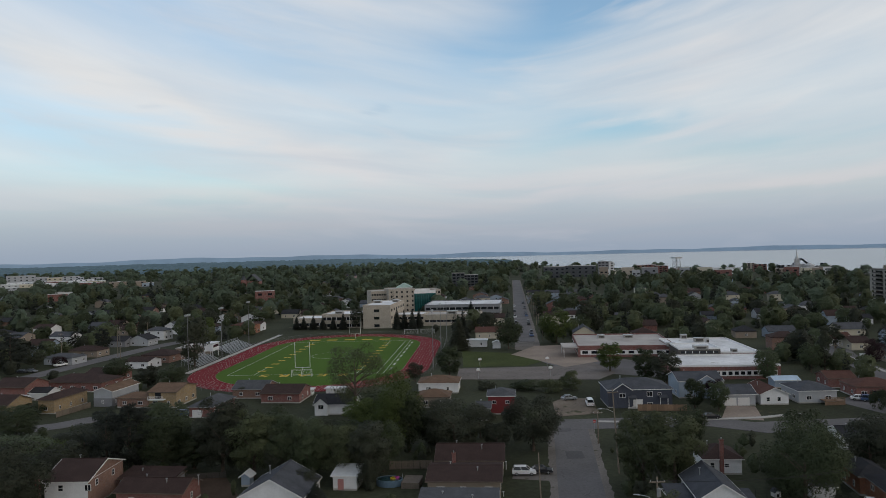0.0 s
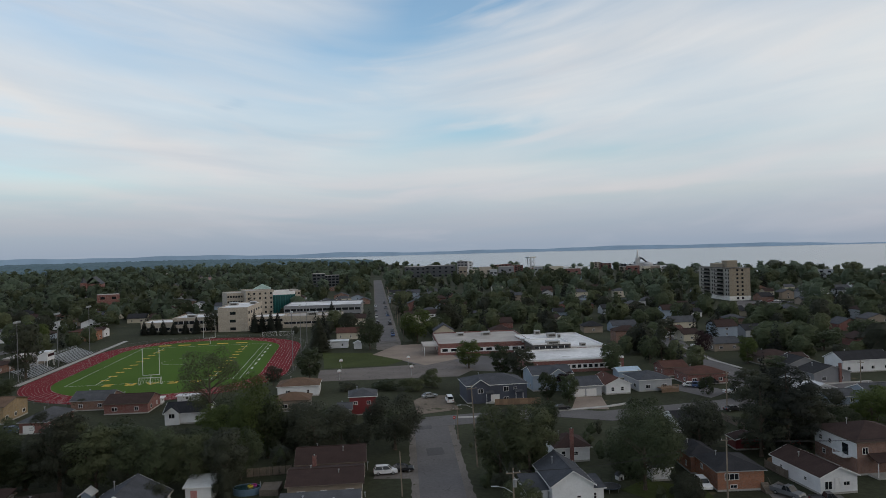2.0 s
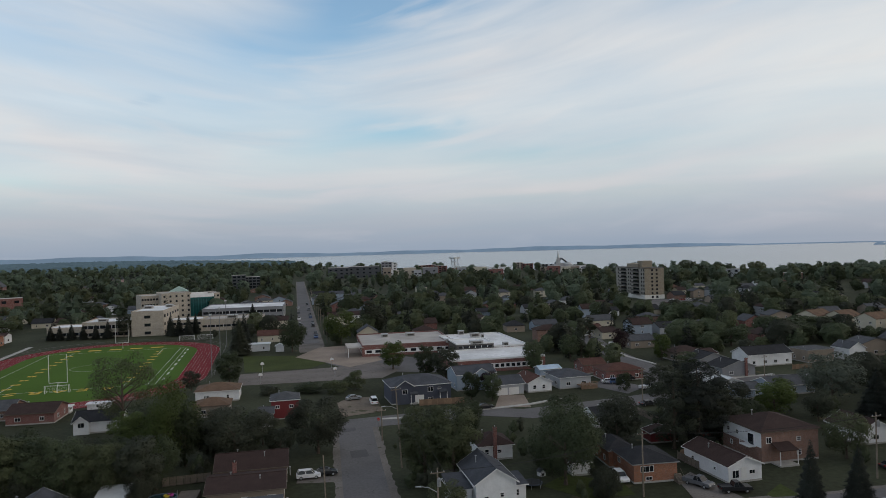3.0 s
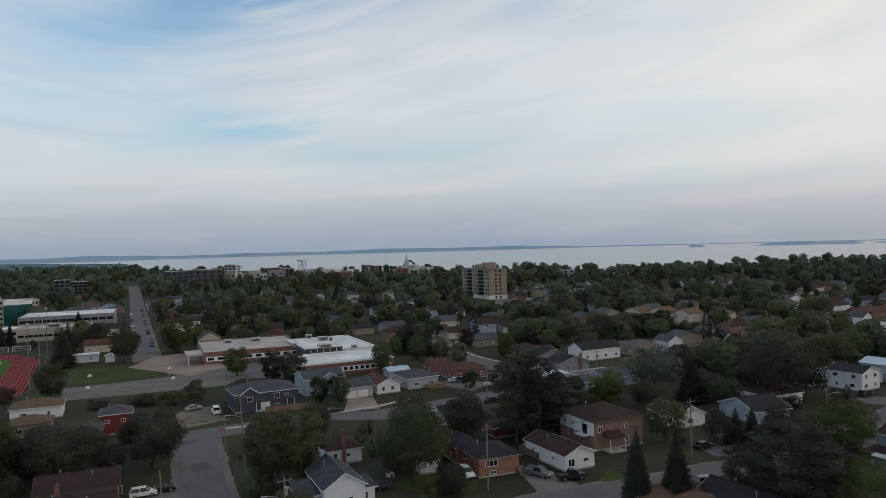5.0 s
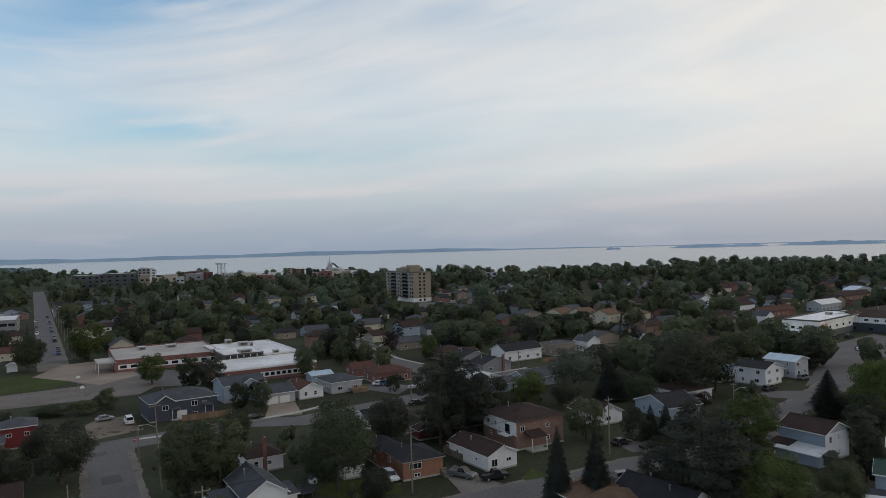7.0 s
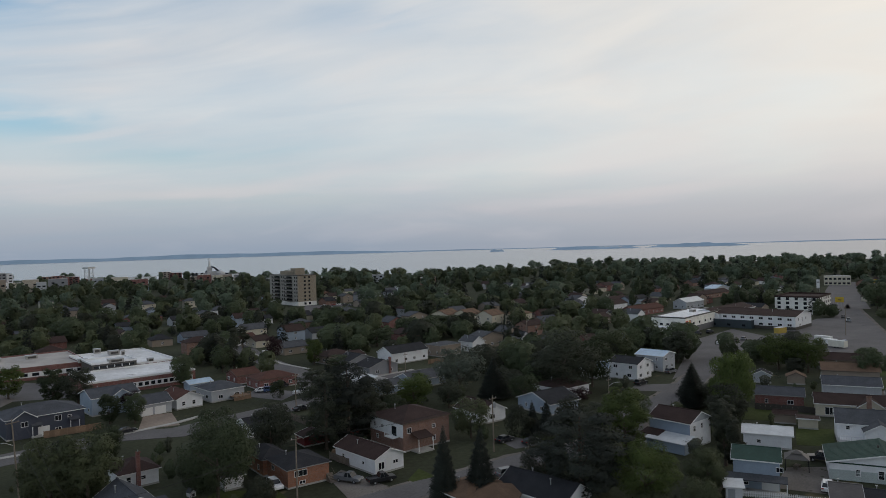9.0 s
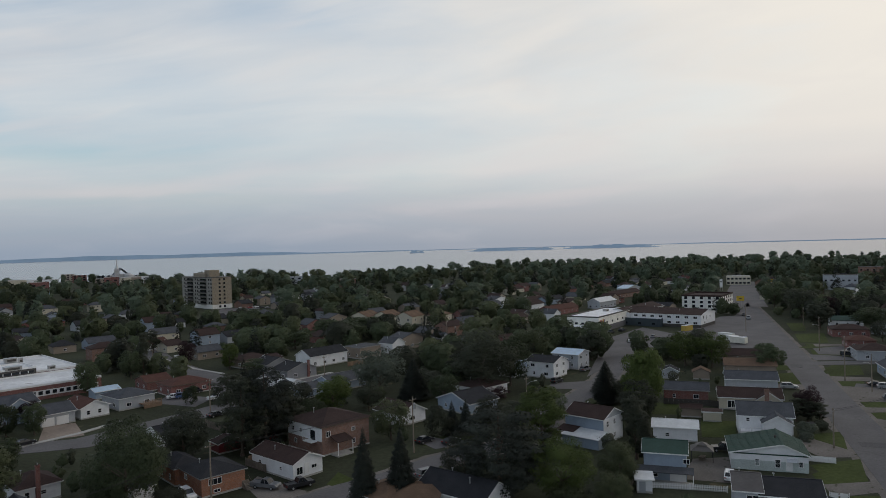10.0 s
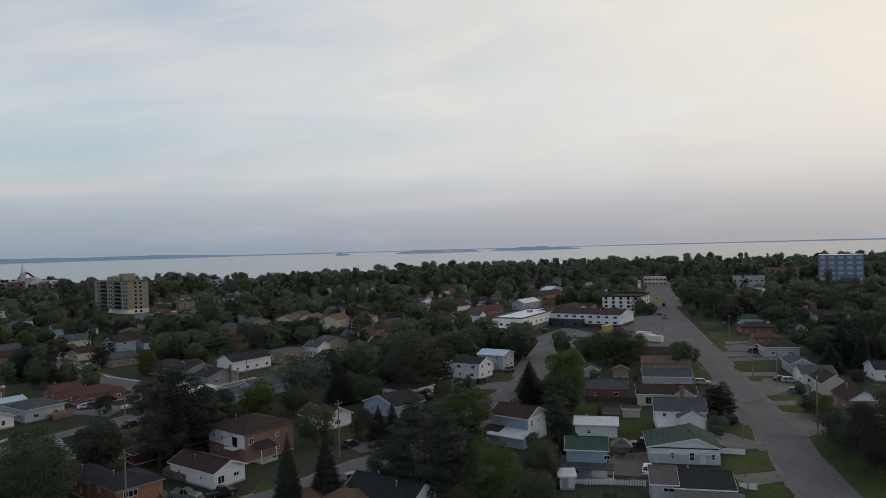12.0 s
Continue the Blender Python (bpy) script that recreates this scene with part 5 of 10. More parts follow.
def front_gable(home, u, w, out, h, rise, top, wall=None):
    """A small gabled bay that stands a little before the front wall."""
    if wall:
        part("bay", Geo().box(u - w / 2, -out, 0, u + w / 2, 0.1, h), wall, home)
        part("bay_gable", Geo().poly((u - w / 2, -out, h), (u + w / 2, -out, h), (u, -out, h + rise)), wall, home)
    g = Geo()
    g.sheet([(u - w / 2 - 0.35, 3.2, h), (u - w / 2 - 0.35, -out - 0.4, h), (u, -out - 0.4, h + rise + 0.2), (u, 3.2, h + rise + 0.2)], 0.15)
    g.sheet([(u + w / 2 + 0.35, -out - 0.4, h), (u + w / 2 + 0.35, 3.2, h), (u, 3.2, h + rise + 0.2), (u, -out - 0.4, h + rise + 0.2)], 0.15)
    part("bay_roof", g, top, home)
    for s in (-1, 1):
        e = u + s * (w / 2 + 0.35)
        part("bargeboard", Geo().sheet([(e, -out - 0.44, h + 0.02), (e, -out - 0.4, h + 0.02), (u, -out - 0.4, h + rise + 0.22), (u, -out - 0.44, h + rise + 0.22)], 0.22), TRIM, home)
    if wall:
        fr, pa = window_meshes(1.6, 1.3)
        f = part("window", fr, None, home, "", pose(u, -out, h * 0.58))
        part("pane", pa, None, f)


def lopsided_roof(home, w, d, h, rise, peak, top, wall):
    """A gable roof whose ridge runs back from the front and lies to one side of the middle, with white bargeboards and a vent."""
    g = Geo()
    for y0, y1 in ((0, 0.2), (d - 0.2, d)):
        k = len(g.v)
        g.v += [(x, y, z) for y in (y0, y1) for x, z in ((-w / 2, h), (w / 2, h), (peak, h + rise))]
        g.f += [(k, k + 1, k + 2), (k + 3, k + 5, k + 4), (k, k + 2, k + 5, k + 3), (k + 1, k + 4, k + 5, k + 2)]
    part("gable", g, wall, home)
    r, o = Geo(), 0.5
    for s in (-1, 1):
        x = s * (w / 2 + o)
        e = h - rise * o / abs(s * w / 2 - peak)
        pts = [(x, -o, e + 0.15), (peak, -o, h + rise + 0.15), (peak, d + o, h + rise + 0.15), (x, d + o, e + 0.15)]
        r.sheet(pts if s < 0 else pts[::-1], 0.13)
        part("bargeboard", Geo().sheet([(x, -o - 0.05, e + 0.17), (x, -o, e + 0.17), (peak, -o, h + rise + 0.17), (peak, -o - 0.05, h + rise + 0.17)], 0.24), TRIM, home)
        part("eave_board", Geo().box(min(x, x + 0.04 * s), -o, e - 0.08, max(x, x + 0.04 * s), d + o, e + 0.10), TRIM, home)
        for i in range(1, 16):  # standing seams of the metal sheets
            y = -o + i * (d + 2 * o) / 16
            part("roof_seam", Geo().sheet([(x, y, e + 0.18), (peak, y, h + rise + 0.18), (peak, y + 0.05, h + rise + 0.18), (x, y + 0.05, e + 0.18)], 0.04), top, home)
    r.box(peak - 0.18, -o, h + rise + 0.1, peak + 0.18, d + o, h + rise + 0.2)
    part("metal_roof", r, top, home)
    part("roof_vent", Geo().bar((peak - 0.8, d * 0.45, h + rise - 0.3), (peak - 0.8, d * 0.45, h + rise + 0.5), 0.2, None, 8), DARKTRIM, home)


def side_wing(home, u, w, d, h, wall, top):
    """A low wing with a lean-to roof before a house's front."""
    part("wing_wall", Geo().box(u - w / 2, -d, -0.2, u + w / 2, 0, h - 0.3), wall, home)
    part("wing_roof", Geo().sheet([(u - w / 2 - 0.3, -d - 0.4, h - 0.3), (u + w / 2 + 0.3, -d - 0.4, h - 0.3), (u + w / 2 + 0.3, 0, h + 0.5), (u - w / 2 - 0.3, 0, h + 0.5)], 0.12), top, home, "white metal lean-to roof")


def deck(home, u, w, d, z, material):
    """A raised deck with a slatted railing before the front wall."""
    p = part("deck", Geo().box(u - w / 2, -d, z - 0.15, u + w / 2, 0, z), material, home)
    for x in (u - w / 2 + 0.1, u, u + w / 2 - 0.1):
        part("deck_post", Geo().box(x - 0.07, -d + 0.02, -0.2, x + 0.07, -d + 0.16, z + 1.0), material, p)
    part("deck_rail", Geo().box(u - w / 2, -d, z + 0.9, u + w / 2, -d + 0.08, z + 1.0), material, p)
    for i in range(int(w / 0.3)):
        x = u - w / 2 + 0.15 + 0.3 * i
        part("baluster", Geo().box(x - 0.03, -d + 0.01, z, x + 0.03, -d + 0.06, z + 0.92), material, p)
    part("skirting", Geo().box(u - w / 2, -d + 0.05, 0, u + w / 2, -d + 0.08, z - 0.2), material, p)


def stairs(home, u, w, z):
    """Outside steps with a handrail up to a door."""
    n = 7
    for i in range(n):
        part("step", Geo().box(u - w / 2, -0.3 * (n - i), 0, u + w / 2, -0.3 * (n - i - 1), z * (i + 1) / n), WOODGREY, home)
    part("handrail", Geo().bar((u + w / 2, -2.1, 0.9), (u + w / 2, 0, z + 0.9), 0.04).bar((u + w / 2, -2.1, 0), (u + w / 2, -2.1, 0.9), 0.04), WOODGREY, home)


def pool(x, y, rz):
    """A round-cornered above-ground pool with a deck and floating toys."""
    ob = thing("swimming_pool", "dark blue above-ground swimming pool beside a grey deck", "swimming pool", pose(x, y, 0, 0, 0, rz))
    pts = [(2.6 * math.cos(a), 1.9 * math.sin(a)) for a in np.linspace(0, math.tau, 25)[:-1]]
    inner = [(0.94 * a, 0.94 * b) for a, b in pts]
    part("wall", ring_geo(pts, inner, -0.2, 1.2), paint("pool_wall", (0.10, 0.16, 0.22), 0.5), ob)
    part("water", Geo().prism(inner, 0.0, 1.05), surface("pool_water", (0.02, 0.05, 0.06), 0.1, bump=(3, 0.1)), ob)
    part("deck", Geo().box(2.7, -2.2, -0.2, 6.2, 2.4, 1.15), WOODGREY, ob, "grey board pool deck")
    part("ladder", Geo().bar((2.5, 0, 0), (2.5, 0, 2.0), 0.04).bar((2.5, 0.5, 0), (2.5, 0.5, 2.0), 0.04), STEEL, ob)
    for u, v, c, n in ((0.6, 0.4, (0.6, 0.45, 0.03), "yellow"), (1.2, 0.9, (0.45, 0.05, 0.3), "magenta")):
        toy = thing("pool_float", n + " inflatable float on the pool", "pool float", pose(x, y, 1.06, 0, 0, rz) @ pose(u, v, 0), "pool floats")
        ring = [(0.55 * math.cos(a), 0.55 * math.sin(a)) for a in np.linspace(0, math.tau, 15)[:-1]]
        part("ring", ring_geo(ring, [(0.55 * a, 0.55 * b) for a, b in ring], 0, 0.22), paint(n + "_vinyl", c, 0.4), toy)


def trampoline(x, y):
    ob = thing("trampoline", "round black trampoline on the lawn", "trampoline", pose(x, y, 0))
    ring = [(1.9 * math.cos(a), 1.9 * math.sin(a)) for a in np.linspace(0, math.tau, 25)[:-1]]
    part("mat", Geo().prism([(0.9 * a, 0.9 * b) for a, b in ring], 0.78, 0.82), BLACK, ob)
    part("rim", ring_geo(ring, [(0.9 * a, 0.9 * b) for a, b in ring], 0.72, 0.86), paint("rim_pad", (0.03, 0.04, 0.06), 0.6), ob)
    for i in range(6):
        a = i * math.tau / 6
        part("leg", Geo().bar((1.8 * math.cos(a), 1.8 * math.sin(a), 0), (1.8 * math.cos(a), 1.8 * math.sin(a), 0.75), 0.04), STEEL, ob)
        part("net_pole", Geo().bar((1.85 * math.cos(a), 1.85 * math.sin(a), 0.8), (1.85 * math.cos(a), 1.85 * math.sin(a), 2.5), 0.03), BLACK, ob)


def gazebo(x, y):
    ob = thing("gazebo", "dark metal-roofed garden gazebo with open sides", "gazebo", pose(x, y, 0, 0, 0, -70))
    roof = Geo()
    for z0, z1, r0, r1 in ((2.3, 3.1, 2.4, 1.0), (3.2, 3.7, 1.2, 0.05)):
        for i in range(4):
            a, b = math.pi / 4 + i * math.pi / 2, math.pi / 4 + (i + 1) * math.pi / 2
            roof.poly((r0 * 1.3 * math.cos(a), r0 * 1.3 * math.sin(a), z0), (r0 * 1.3 * math.cos(b), r0 * 1.3 * math.sin(b), z0), (r1 * 1.3 * math.cos(b), r1 * 1.3 * math.sin(b), z1), (r1 * 1.3 * math.cos(a), r1 * 1.3 * math.sin(a), z1))
    part("roof", roof, paint("dark_gazebo_roof", (0.07, 0.065, 0.06), 0.5), ob)
    for sx in (-2, 2):
        for sy in (-2, 2):
            part("post", Geo().box(sx - 0.07, sy - 0.07, -0.2, sx + 0.07, sy + 0.07, 2.35), BLACK, ob)
    t = thing("garden_table", "dark garden table under a gazebo", "table", pose(x, y, 0))
    part("top", Geo().box(-0.9, -0.5, 0.68, 0.9, 0.5, 0.74), WOODGREY, t)
    for sx in (-0.8, 0.8):
        part("leg", Geo().box(sx - 0.05, -0.4, 0, sx + 0.05, 0.4, 0.68), WOODGREY, t)


def dog_house(x, y, rz):
    ob = thing("dog_house", "small white wooden dog house on a lawn", "dog house", pose(x, y, 0, 0, 0, rz))
    part("wall", Geo().box(-0.6, 0, 0, 0.6, 1.2, 0.9), WHITE, ob)
    part("roof", roof_geo("front", 1.2, 1.2, 0.9, 0.5, 0.12, 0.06), R_GREY, ob)
    # black slab painted in for the shade inside the doorway
    part("opening", Geo().box(-0.25, -0.02, 0.05, 0.25, 0.0, 0.6), BLACK, ob)


def stop_sign(x, y, rz):
    ob = thing("stop_sign", "red octagonal road sign on a steel post", "road sign", pose(x, y, 0, 0, 0, rz))
    part("post", Geo().bar((0, 0.05, -0.2), (0, 0.05, 2.8), 0.04), STEEL, ob)
    o = [(0.38 * math.cos(a), 2.5 + 0.38 * math.sin(a)) for a in np.linspace(0, math.tau, 9)[:-1] + math.pi / 8]
    part("plate", Geo().poly(*[(u, -0.02, z) for u, z in o]).poly(*[(u, 0.01, z) for u, z in reversed(o)]), paint("sign_red", (0.45, 0.03, 0.03)), ob)
    part("bar", Geo().box(-0.24, -0.035, 2.44, 0.24, -0.022, 2.56), TRIM, ob, "white bar of lettering")


def container(x, y, rz, w, d, h, material, label):
    """A ribbed box body: container or trailer."""
    ob = thing("trailer" if "trailer" in label else "container", label, "trailer" if "trailer" in label else "container", pose(x, y, 0, 0, 0, rz), "boxes and trailers")
    lift = 0.6 if "trailer" in label else 0.1
    part("body", Geo().box(-w / 2, 0, lift, w / 2, d, h), material, ob)
    for i in range(int(w / 0.6)):
        part("rib", Geo().box(-w / 2 + 0.3 + i * 0.6, -0.04, lift + 0.1, -w / 2 + 0.42 + i * 0.6, 0, h - 0.1), material, ob)
    part("roof", Geo().box(-w / 2 - 0.03, -0.03, h, w / 2 + 0.03, d + 0.03, h + 0.06), R_METAL, ob)
    part("door", Geo().box(w / 2, 0.15, lift + 0.1, w / 2 + 0.04, d - 0.15, h - 0.15), STEEL, ob)
    for sx in (-0.5, 0.5):
        for v in (0.2, d - 0.2):
            part("wheel" if lift > 0.5 else "foot", Geo().bar((sx * 1.2, v - 0.1, 0.33), (sx * 1.2, v + 0.1, 0.33), 0.33, None, 12) if lift > 0.5 else Geo().box(sx * w * 0.8 - 0.1, v - 0.1, -0.1, sx * w * 0.8 + 0.1, v + 0.1, 0.1), BLACK, ob)


def pylon_sign(x, y, h, material, label, low=False):
    ob = thing("pylon_sign", label, "sign", pose(x, y, 0, 0, 0, -70), "roadside signs")
    for u in (-0.8, 0.8):
        part("post", Geo().bar((u, 0, -0.2), (u, 0, h * (0.6 if low else 0.3)), 0.12), STEEL, ob)
    part("panel", Geo().box(-2.2 if low else -1.1, -0.2, h * (0.6 if low else 0.3), 2.2 if low else 1.1, 0.2, h), material, ob)
    part("bar", Geo().box(-0.8, -0.24, h * 0.75, 0.8, -0.2, h * 0.82), DARKTRIM, ob, "dark bar of lettering")


def woodpile(x, y, rz):
    ob = tagged(new("woodpile"), "stack of split firewood beside a fence", "firewood")
    ob.matrix_basis = pose(x, y, 0, 0, 0, rz)
    rng = random.Random(3)
    log = Geo().bar((0, -0.2, 0), (0, 0.2, 0), 0.11, 0.1, 6).mesh("log", WOODPALE)
    for k in range(5):
        for i in range(14 - k):
            part("log", log, None, ob, "", pose(-1.5 + 0.22 * i + 0.11 * k, rng.uniform(-0.05, 0.05), 0.11 + 0.19 * k, 0, rng.uniform(0, 60), 0))


def table_set(x, y, rz):
    ob = thing("garden_chair", "pale wooden garden chair on a patio", "chair", pose(x, y, 0, 0, 0, rz))
    part("seat", Geo().box(-0.3, -0.3, 0.4, 0.3, 0.3, 0.46), WOODPALE, ob)
    part("backrest", Geo().box(-0.3, 0.26, 0.46, 0.3, 0.32, 1.05), WOODPALE, ob)
    for sx in (-0.26, 0.26):
        for sy in (-0.26, 0.26):
            part("leg", Geo().box(sx - 0.03, sy - 0.03, 0, sx + 0.03, sy + 0.03, 0.4), WOODPALE, ob)



# ---------------------------------------------------------------- houses west of the sports ground
house(-203.8, 373.8, -10.0, 12.4, 9.0, 5.0, "side", 2, WHITE, R_SLATE, label="white two-storey house with a slate-grey gable roof", sides='fr', edges=False)
house(-168.3, 327.8, -10.0, 14.7, 9.0, 3.0, "hip", 1.8, TAN, R_BROWN, label="brown brick bungalow with a hipped roof beside the street", sides='fr', edges=False)
house(-209.0, 361.8, -10.0, 10.5, 8.0, 2.8, "side", 1, WHITE, R_METAL, label="low white garage with a pale roof", doors=(('f', 3, 0.1),), sides='fr', edges=False)
house(88.9, 79.2, -7.0, 11.2, 9.0, 2.8, "hip", 1.6, CREAM, R_TAN, label="cream bungalow with a tan hipped roof", sides='fl')
house(-168.0, 306.1, -13.0, 14.4, 9.0, 3.0, "hip", 1.5, PALE, R_GREY, label="pale bungalow with a greenish-grey hipped roof", sides='fr', edges=False)
house(-160.0, 388.5, -10.0, 11.6, 9.0, 5.2, "hip", 1.8, WHITE, R_GREY, label="white two-storey house with a grey hipped roof", sides='fr', edges=False)
house(-158.6, 365.1, -10.0, 10.9, 9.0, 3.4, "front", 2.2, PALE, R_DARK, label="pale storey-and-a-half house with a charcoal gable", sides='fr', edges=False)
house(-168.9, 362.7, -10.0, 10.3, 9.0, 3.2, "side", 1.8, GREY, R_DARK, label="grey bungalow with a charcoal roof", sides='fr', edges=False)
house(-162.0, 417.9, -10.0, 8.0, 9.0, 5.0, "front", 2.2, WHITE, R_GREY, label="white two-storey house with a grey front gable", sides='fr', edges=False)
house(-191.8, 499.4, -10.0, 13.1, 9.0, 3.5, "side", 2.2, CREAM, R_BROWN, label="cream house with a brown gable roof", sides='fr', edges=False)
house(-150.2, 481.1, -8.0, 12.2, 9.0, 4.0, "front", 2.2, WHITE, R_TAN, label="white house with a tan front gable", sides='fr', edges=False)
house(-117.2, 408.4, -8.0, 13.1, 10.0, 5.0, "hip", 1.4, ORANGE, R_RUST, label="orange brick two-storey house with a rust-brown hipped roof", sides='fr', edges=False)
house(-113.1, 424.5, -8.0, 5.4, 8.0, 4.0, "side", 1.2, WHITE, R_BROWN, label="white house with a brown roof behind the stands", sides='fr', edges=False)
house(-125.6, 305.4, -13.0, 13.9, 12.0, 3.0, "hip", 2, BROWNB, R_BROWN, label="long brown brick bungalow with pale eaves", sides='fr', edges=False)
house(-126.7, 289.5, -13.0, 10.6, 9.0, 3.0, "side", 1.2, WHITE, R_BROWN, label="white bungalow with a low brown roof", sides='fr', edges=False)
house(-128.1, 242.1, -9.0, 21.9, 12.0, 3.2, "hip", 2, RED, R_BROWN, label="wide red brick bungalow with a dark brown hipped roof", sides='fr')
house(-126.7, 258.7, -9.0, 12.5, 10.0, 3.0, "side", 1.6, RED, R_BROWN, label="red brick bungalow with a brown roof beside a driveway", sides='fr')
house(-141.6, 228.6, -9.0, 11.5, 11.0, 4.6, "side", 2, RED, R_BROWN, label="red brick two-storey house with a white garage", garage=(('f', 12, 3.4),), sides='fr')
house(-132.0, 228.6, -9.0, 6.6, 6.0, 2.5, "side", 1.2, WHITE, R_DARK, label="small white garage with a dark roof between brick houses", name="garage", category="garage", wins=[], garage=(("f", 3.3, 2.6),), vents=0)
house(-129.6, 201.2, -9.0, 9.4, 10.0, 4.3, "side", 2, OCHRE, R_BROWN, label="ochre brick house with a brown roof", sides='fr')
house(-118.2, 208.4, -9.0, 5.2, 15.0, 4.1, "hip", 1.3, OCHRE, R_BROWN, label="ochre brick bi-level house with a brown hipped roof", sides='fr')
house(-105.4, 216.7, -9.0, 6.1, 14.0, 4.7, "front", 1.1, PALE, R_TAN, label="grey and white two-storey house with a tan roof", skirt=(2.6, GREY), sides='fr')
house(-95.1, 213.9, -9.0, 10.1, 8.0, 2.8, "hip", 1.2, BROWNB, R_TAN, label="brown brick garage with a tan roof", sides='fr')
ochre_house = house(-85.7, 213.0, -7.0, 8.7, 13.0, 4.7, "side", 1.5, OCHRE, R_TAN, label="ochre brick two-storey house with a white balcony and tan roof", sides='fr')
house(-69.1, 198.0, -10.0, 6.9, 14.0, 3.0, "hip", 1.8, RED, R_GREY, label="red brick house with a grey hipped roof and white garage door", garage=(('f', 2.4, 2.6),), sides='fr')
house(-62.4, 223.2, -7.0, 10.8, 10.0, 3.0, "side", 1.8, BROWNB, R_GREY, label="brown brick bungalow with a grey roof beside the track", sides='fr')
house(-50.7, 215.1, -7.0, 12.1, 11.0, 3.0, "side", 1.7, RED, R_BROWN, label="red brick bungalow with a long brown roof", sides='fr')
bay_house = house(-31.7, 197.6, -5.0, 10.9, 9.0, 3.0, "side", 1.9, WHITE, R_DARK, label="white bungalow with a dark roof and bay window", sides='fr')
house(-44.8, 225.3, -5.0, 3.7, 3.0, 1.8, "flat", 0.2, WHITE, R_METAL, label="long low white trailer with a flat roof", sides='fr')
house(-35.5, 226.0, -5.0, 6.3, 3.0, 1.9, "flat", 0.2, WHITE, R_METAL, label="low white outbuilding with a flat roof", sides='fr')
house(-2.6, 223.7, -5.0, 12.6, 10.0, 3.2, "hip", 1.7, WHITE, R_TAN, label="white bungalow with a wide tan hipped roof", sides='fr')
house(-4.0, 203.6, -5.0, 9.3, 8.0, 3.0, "hip", 1.6, TAN, R_TAN, label="tan bungalow with a hipped roof among trees", sides='fr')
house(14.9, 193.0, -5.0, 7.2, 8.0, 5.0, "hip", 1.5, REDSIDE, R_GREY, label="barn-red two-storey house with a grey hipped roof", wins=[('f', 1.6, 2.9, 1.1, 0.9), ('f', 5.2, 2.9, 1.1, 0.9)])
house(9.6, 186.4, -5.0, 3.4, 6.0, 3.4, "side", 1, GREY, R_GREY, label="grey shed-like annexe beside a red house", sides='fl')
# houses at the foot of the hovering place
corner_house = house(-69.1, 127.6, -2.0, 8.0, 13.0, 5.2, "side", 2.1, WHITE, R_BROWN, label="white and brick two-storey house with a brown gable roof", gable=BROWNB, chimneys=((-5, -0.4, 6.4),), wins=[('f', 3, 3.4, 1.0, 1.2), ('f', 8, 3.4, 1.2, 1.2), ('f', 8, .8, 1.2, 1.2), ('r', 3, 3.5, 1, 1.2), ('r', 9, 3.5, 1, 1.2)])
house(-54.0, 127.1, -7.0, 12.6, 7.0, 3.0, "side", 1.5, RED, R_BROWN, label="dark red bungalow with a brown gable roof", vents=3, sides='fr')
house(-58.3, 136.0, -7.0, 10.7, 5.0, 2.6, "shed", 0.8, GREY, R_BROWN, label="green-grey garage with a lean-to roof", sides='fr')
house(-31.1, 123.0, -6.0, 11.2, 11.0, 3.0, "front", 3.0, WHITE, R_SLATE, label="white bungalow with a steep slate-grey gable roof", sides='fr')
house(2.7, 128.7, -5.0, 13.3, 11.0, 3.0, "side", 1.2, TAN, R_BROWN, label="bungalow with a wide low brown roof", vents=3, chimneys=((-2.5, 10, 5.4),), sides='fr')
house(4.2, 140.9, -5.0, 13.3, 10.0, 3.2, "side", 1.9, BROWNB, R_BROWN, label="brown brick house with a wide dark brown roof", vents=2, sides='fr')
house(1.4, 118.1, -5.0, 13.1, 6.0, 2.7, "shed", 0.5, CREAM, R_GREY, label="low annexe with a grey shingled lean-to roof", vents=3, sides='fr')
house(-19.8, 134.4, -7.0, 4.6, 4.6, 2.7, "shed", 0.8, WHITE, R_METAL, label="white garden shed with a pale roof and pink door", name='shed', category='shed', wins=[], doors=(('f', 1.5, 0.05, 0.95, 2.0, surface('pink_door', (0.42, 0.20, 0.19), 0.6)),))
house(-39.7, 138.0, -7.0, 1.7, 2.0, 2.1, "front", 0.6, BLUE, R_METAL, label="small pale blue wooden garden shed", name='shed', category='shed', wins=[], vents=0)
# ---------------------------------------------------------------- houses beyond the crossroads
slate_house = house(53.9, 197.0, -2.0, 17.7, 12.0, 5.0, "hip", 2.2, NAVY, R_SLATE, label="dark slate-blue split-level house with white window frames", wins=[('f', 2.4, 3.0, 1.6, 1.4), ('f', 2.4, 0.6, 1.5, 0.8), ('f', 11.5, 3.0, 1.6, 1.4), ('f', 11.5, 0.6, 1.5, 0.8), ('f', 14.2, 3.2, 1.0, 0.9), ('r', 4, 3, 1.4, 1.2)], garage=(('f', 8.2, 2.4),), doors=(('f', 5.3, 0.3),))
split_house = house(74.5, 207.2, -2.0, 12.6, 11.0, 5.0, "side", 1.8, BLUE, R_SLATE, label="grey-blue split-level house with a slate roof and front gable", sides='fl')
house(80.9, 196.0, -2.0, 9.2, 9.0, 3.2, "side", 1.8, PALE, R_SLATE, label="grey garage with two white doors and a slate roof", garage=(('f', 2.4, 2.9), ('f', 6.0, 2.9)), wins=[])
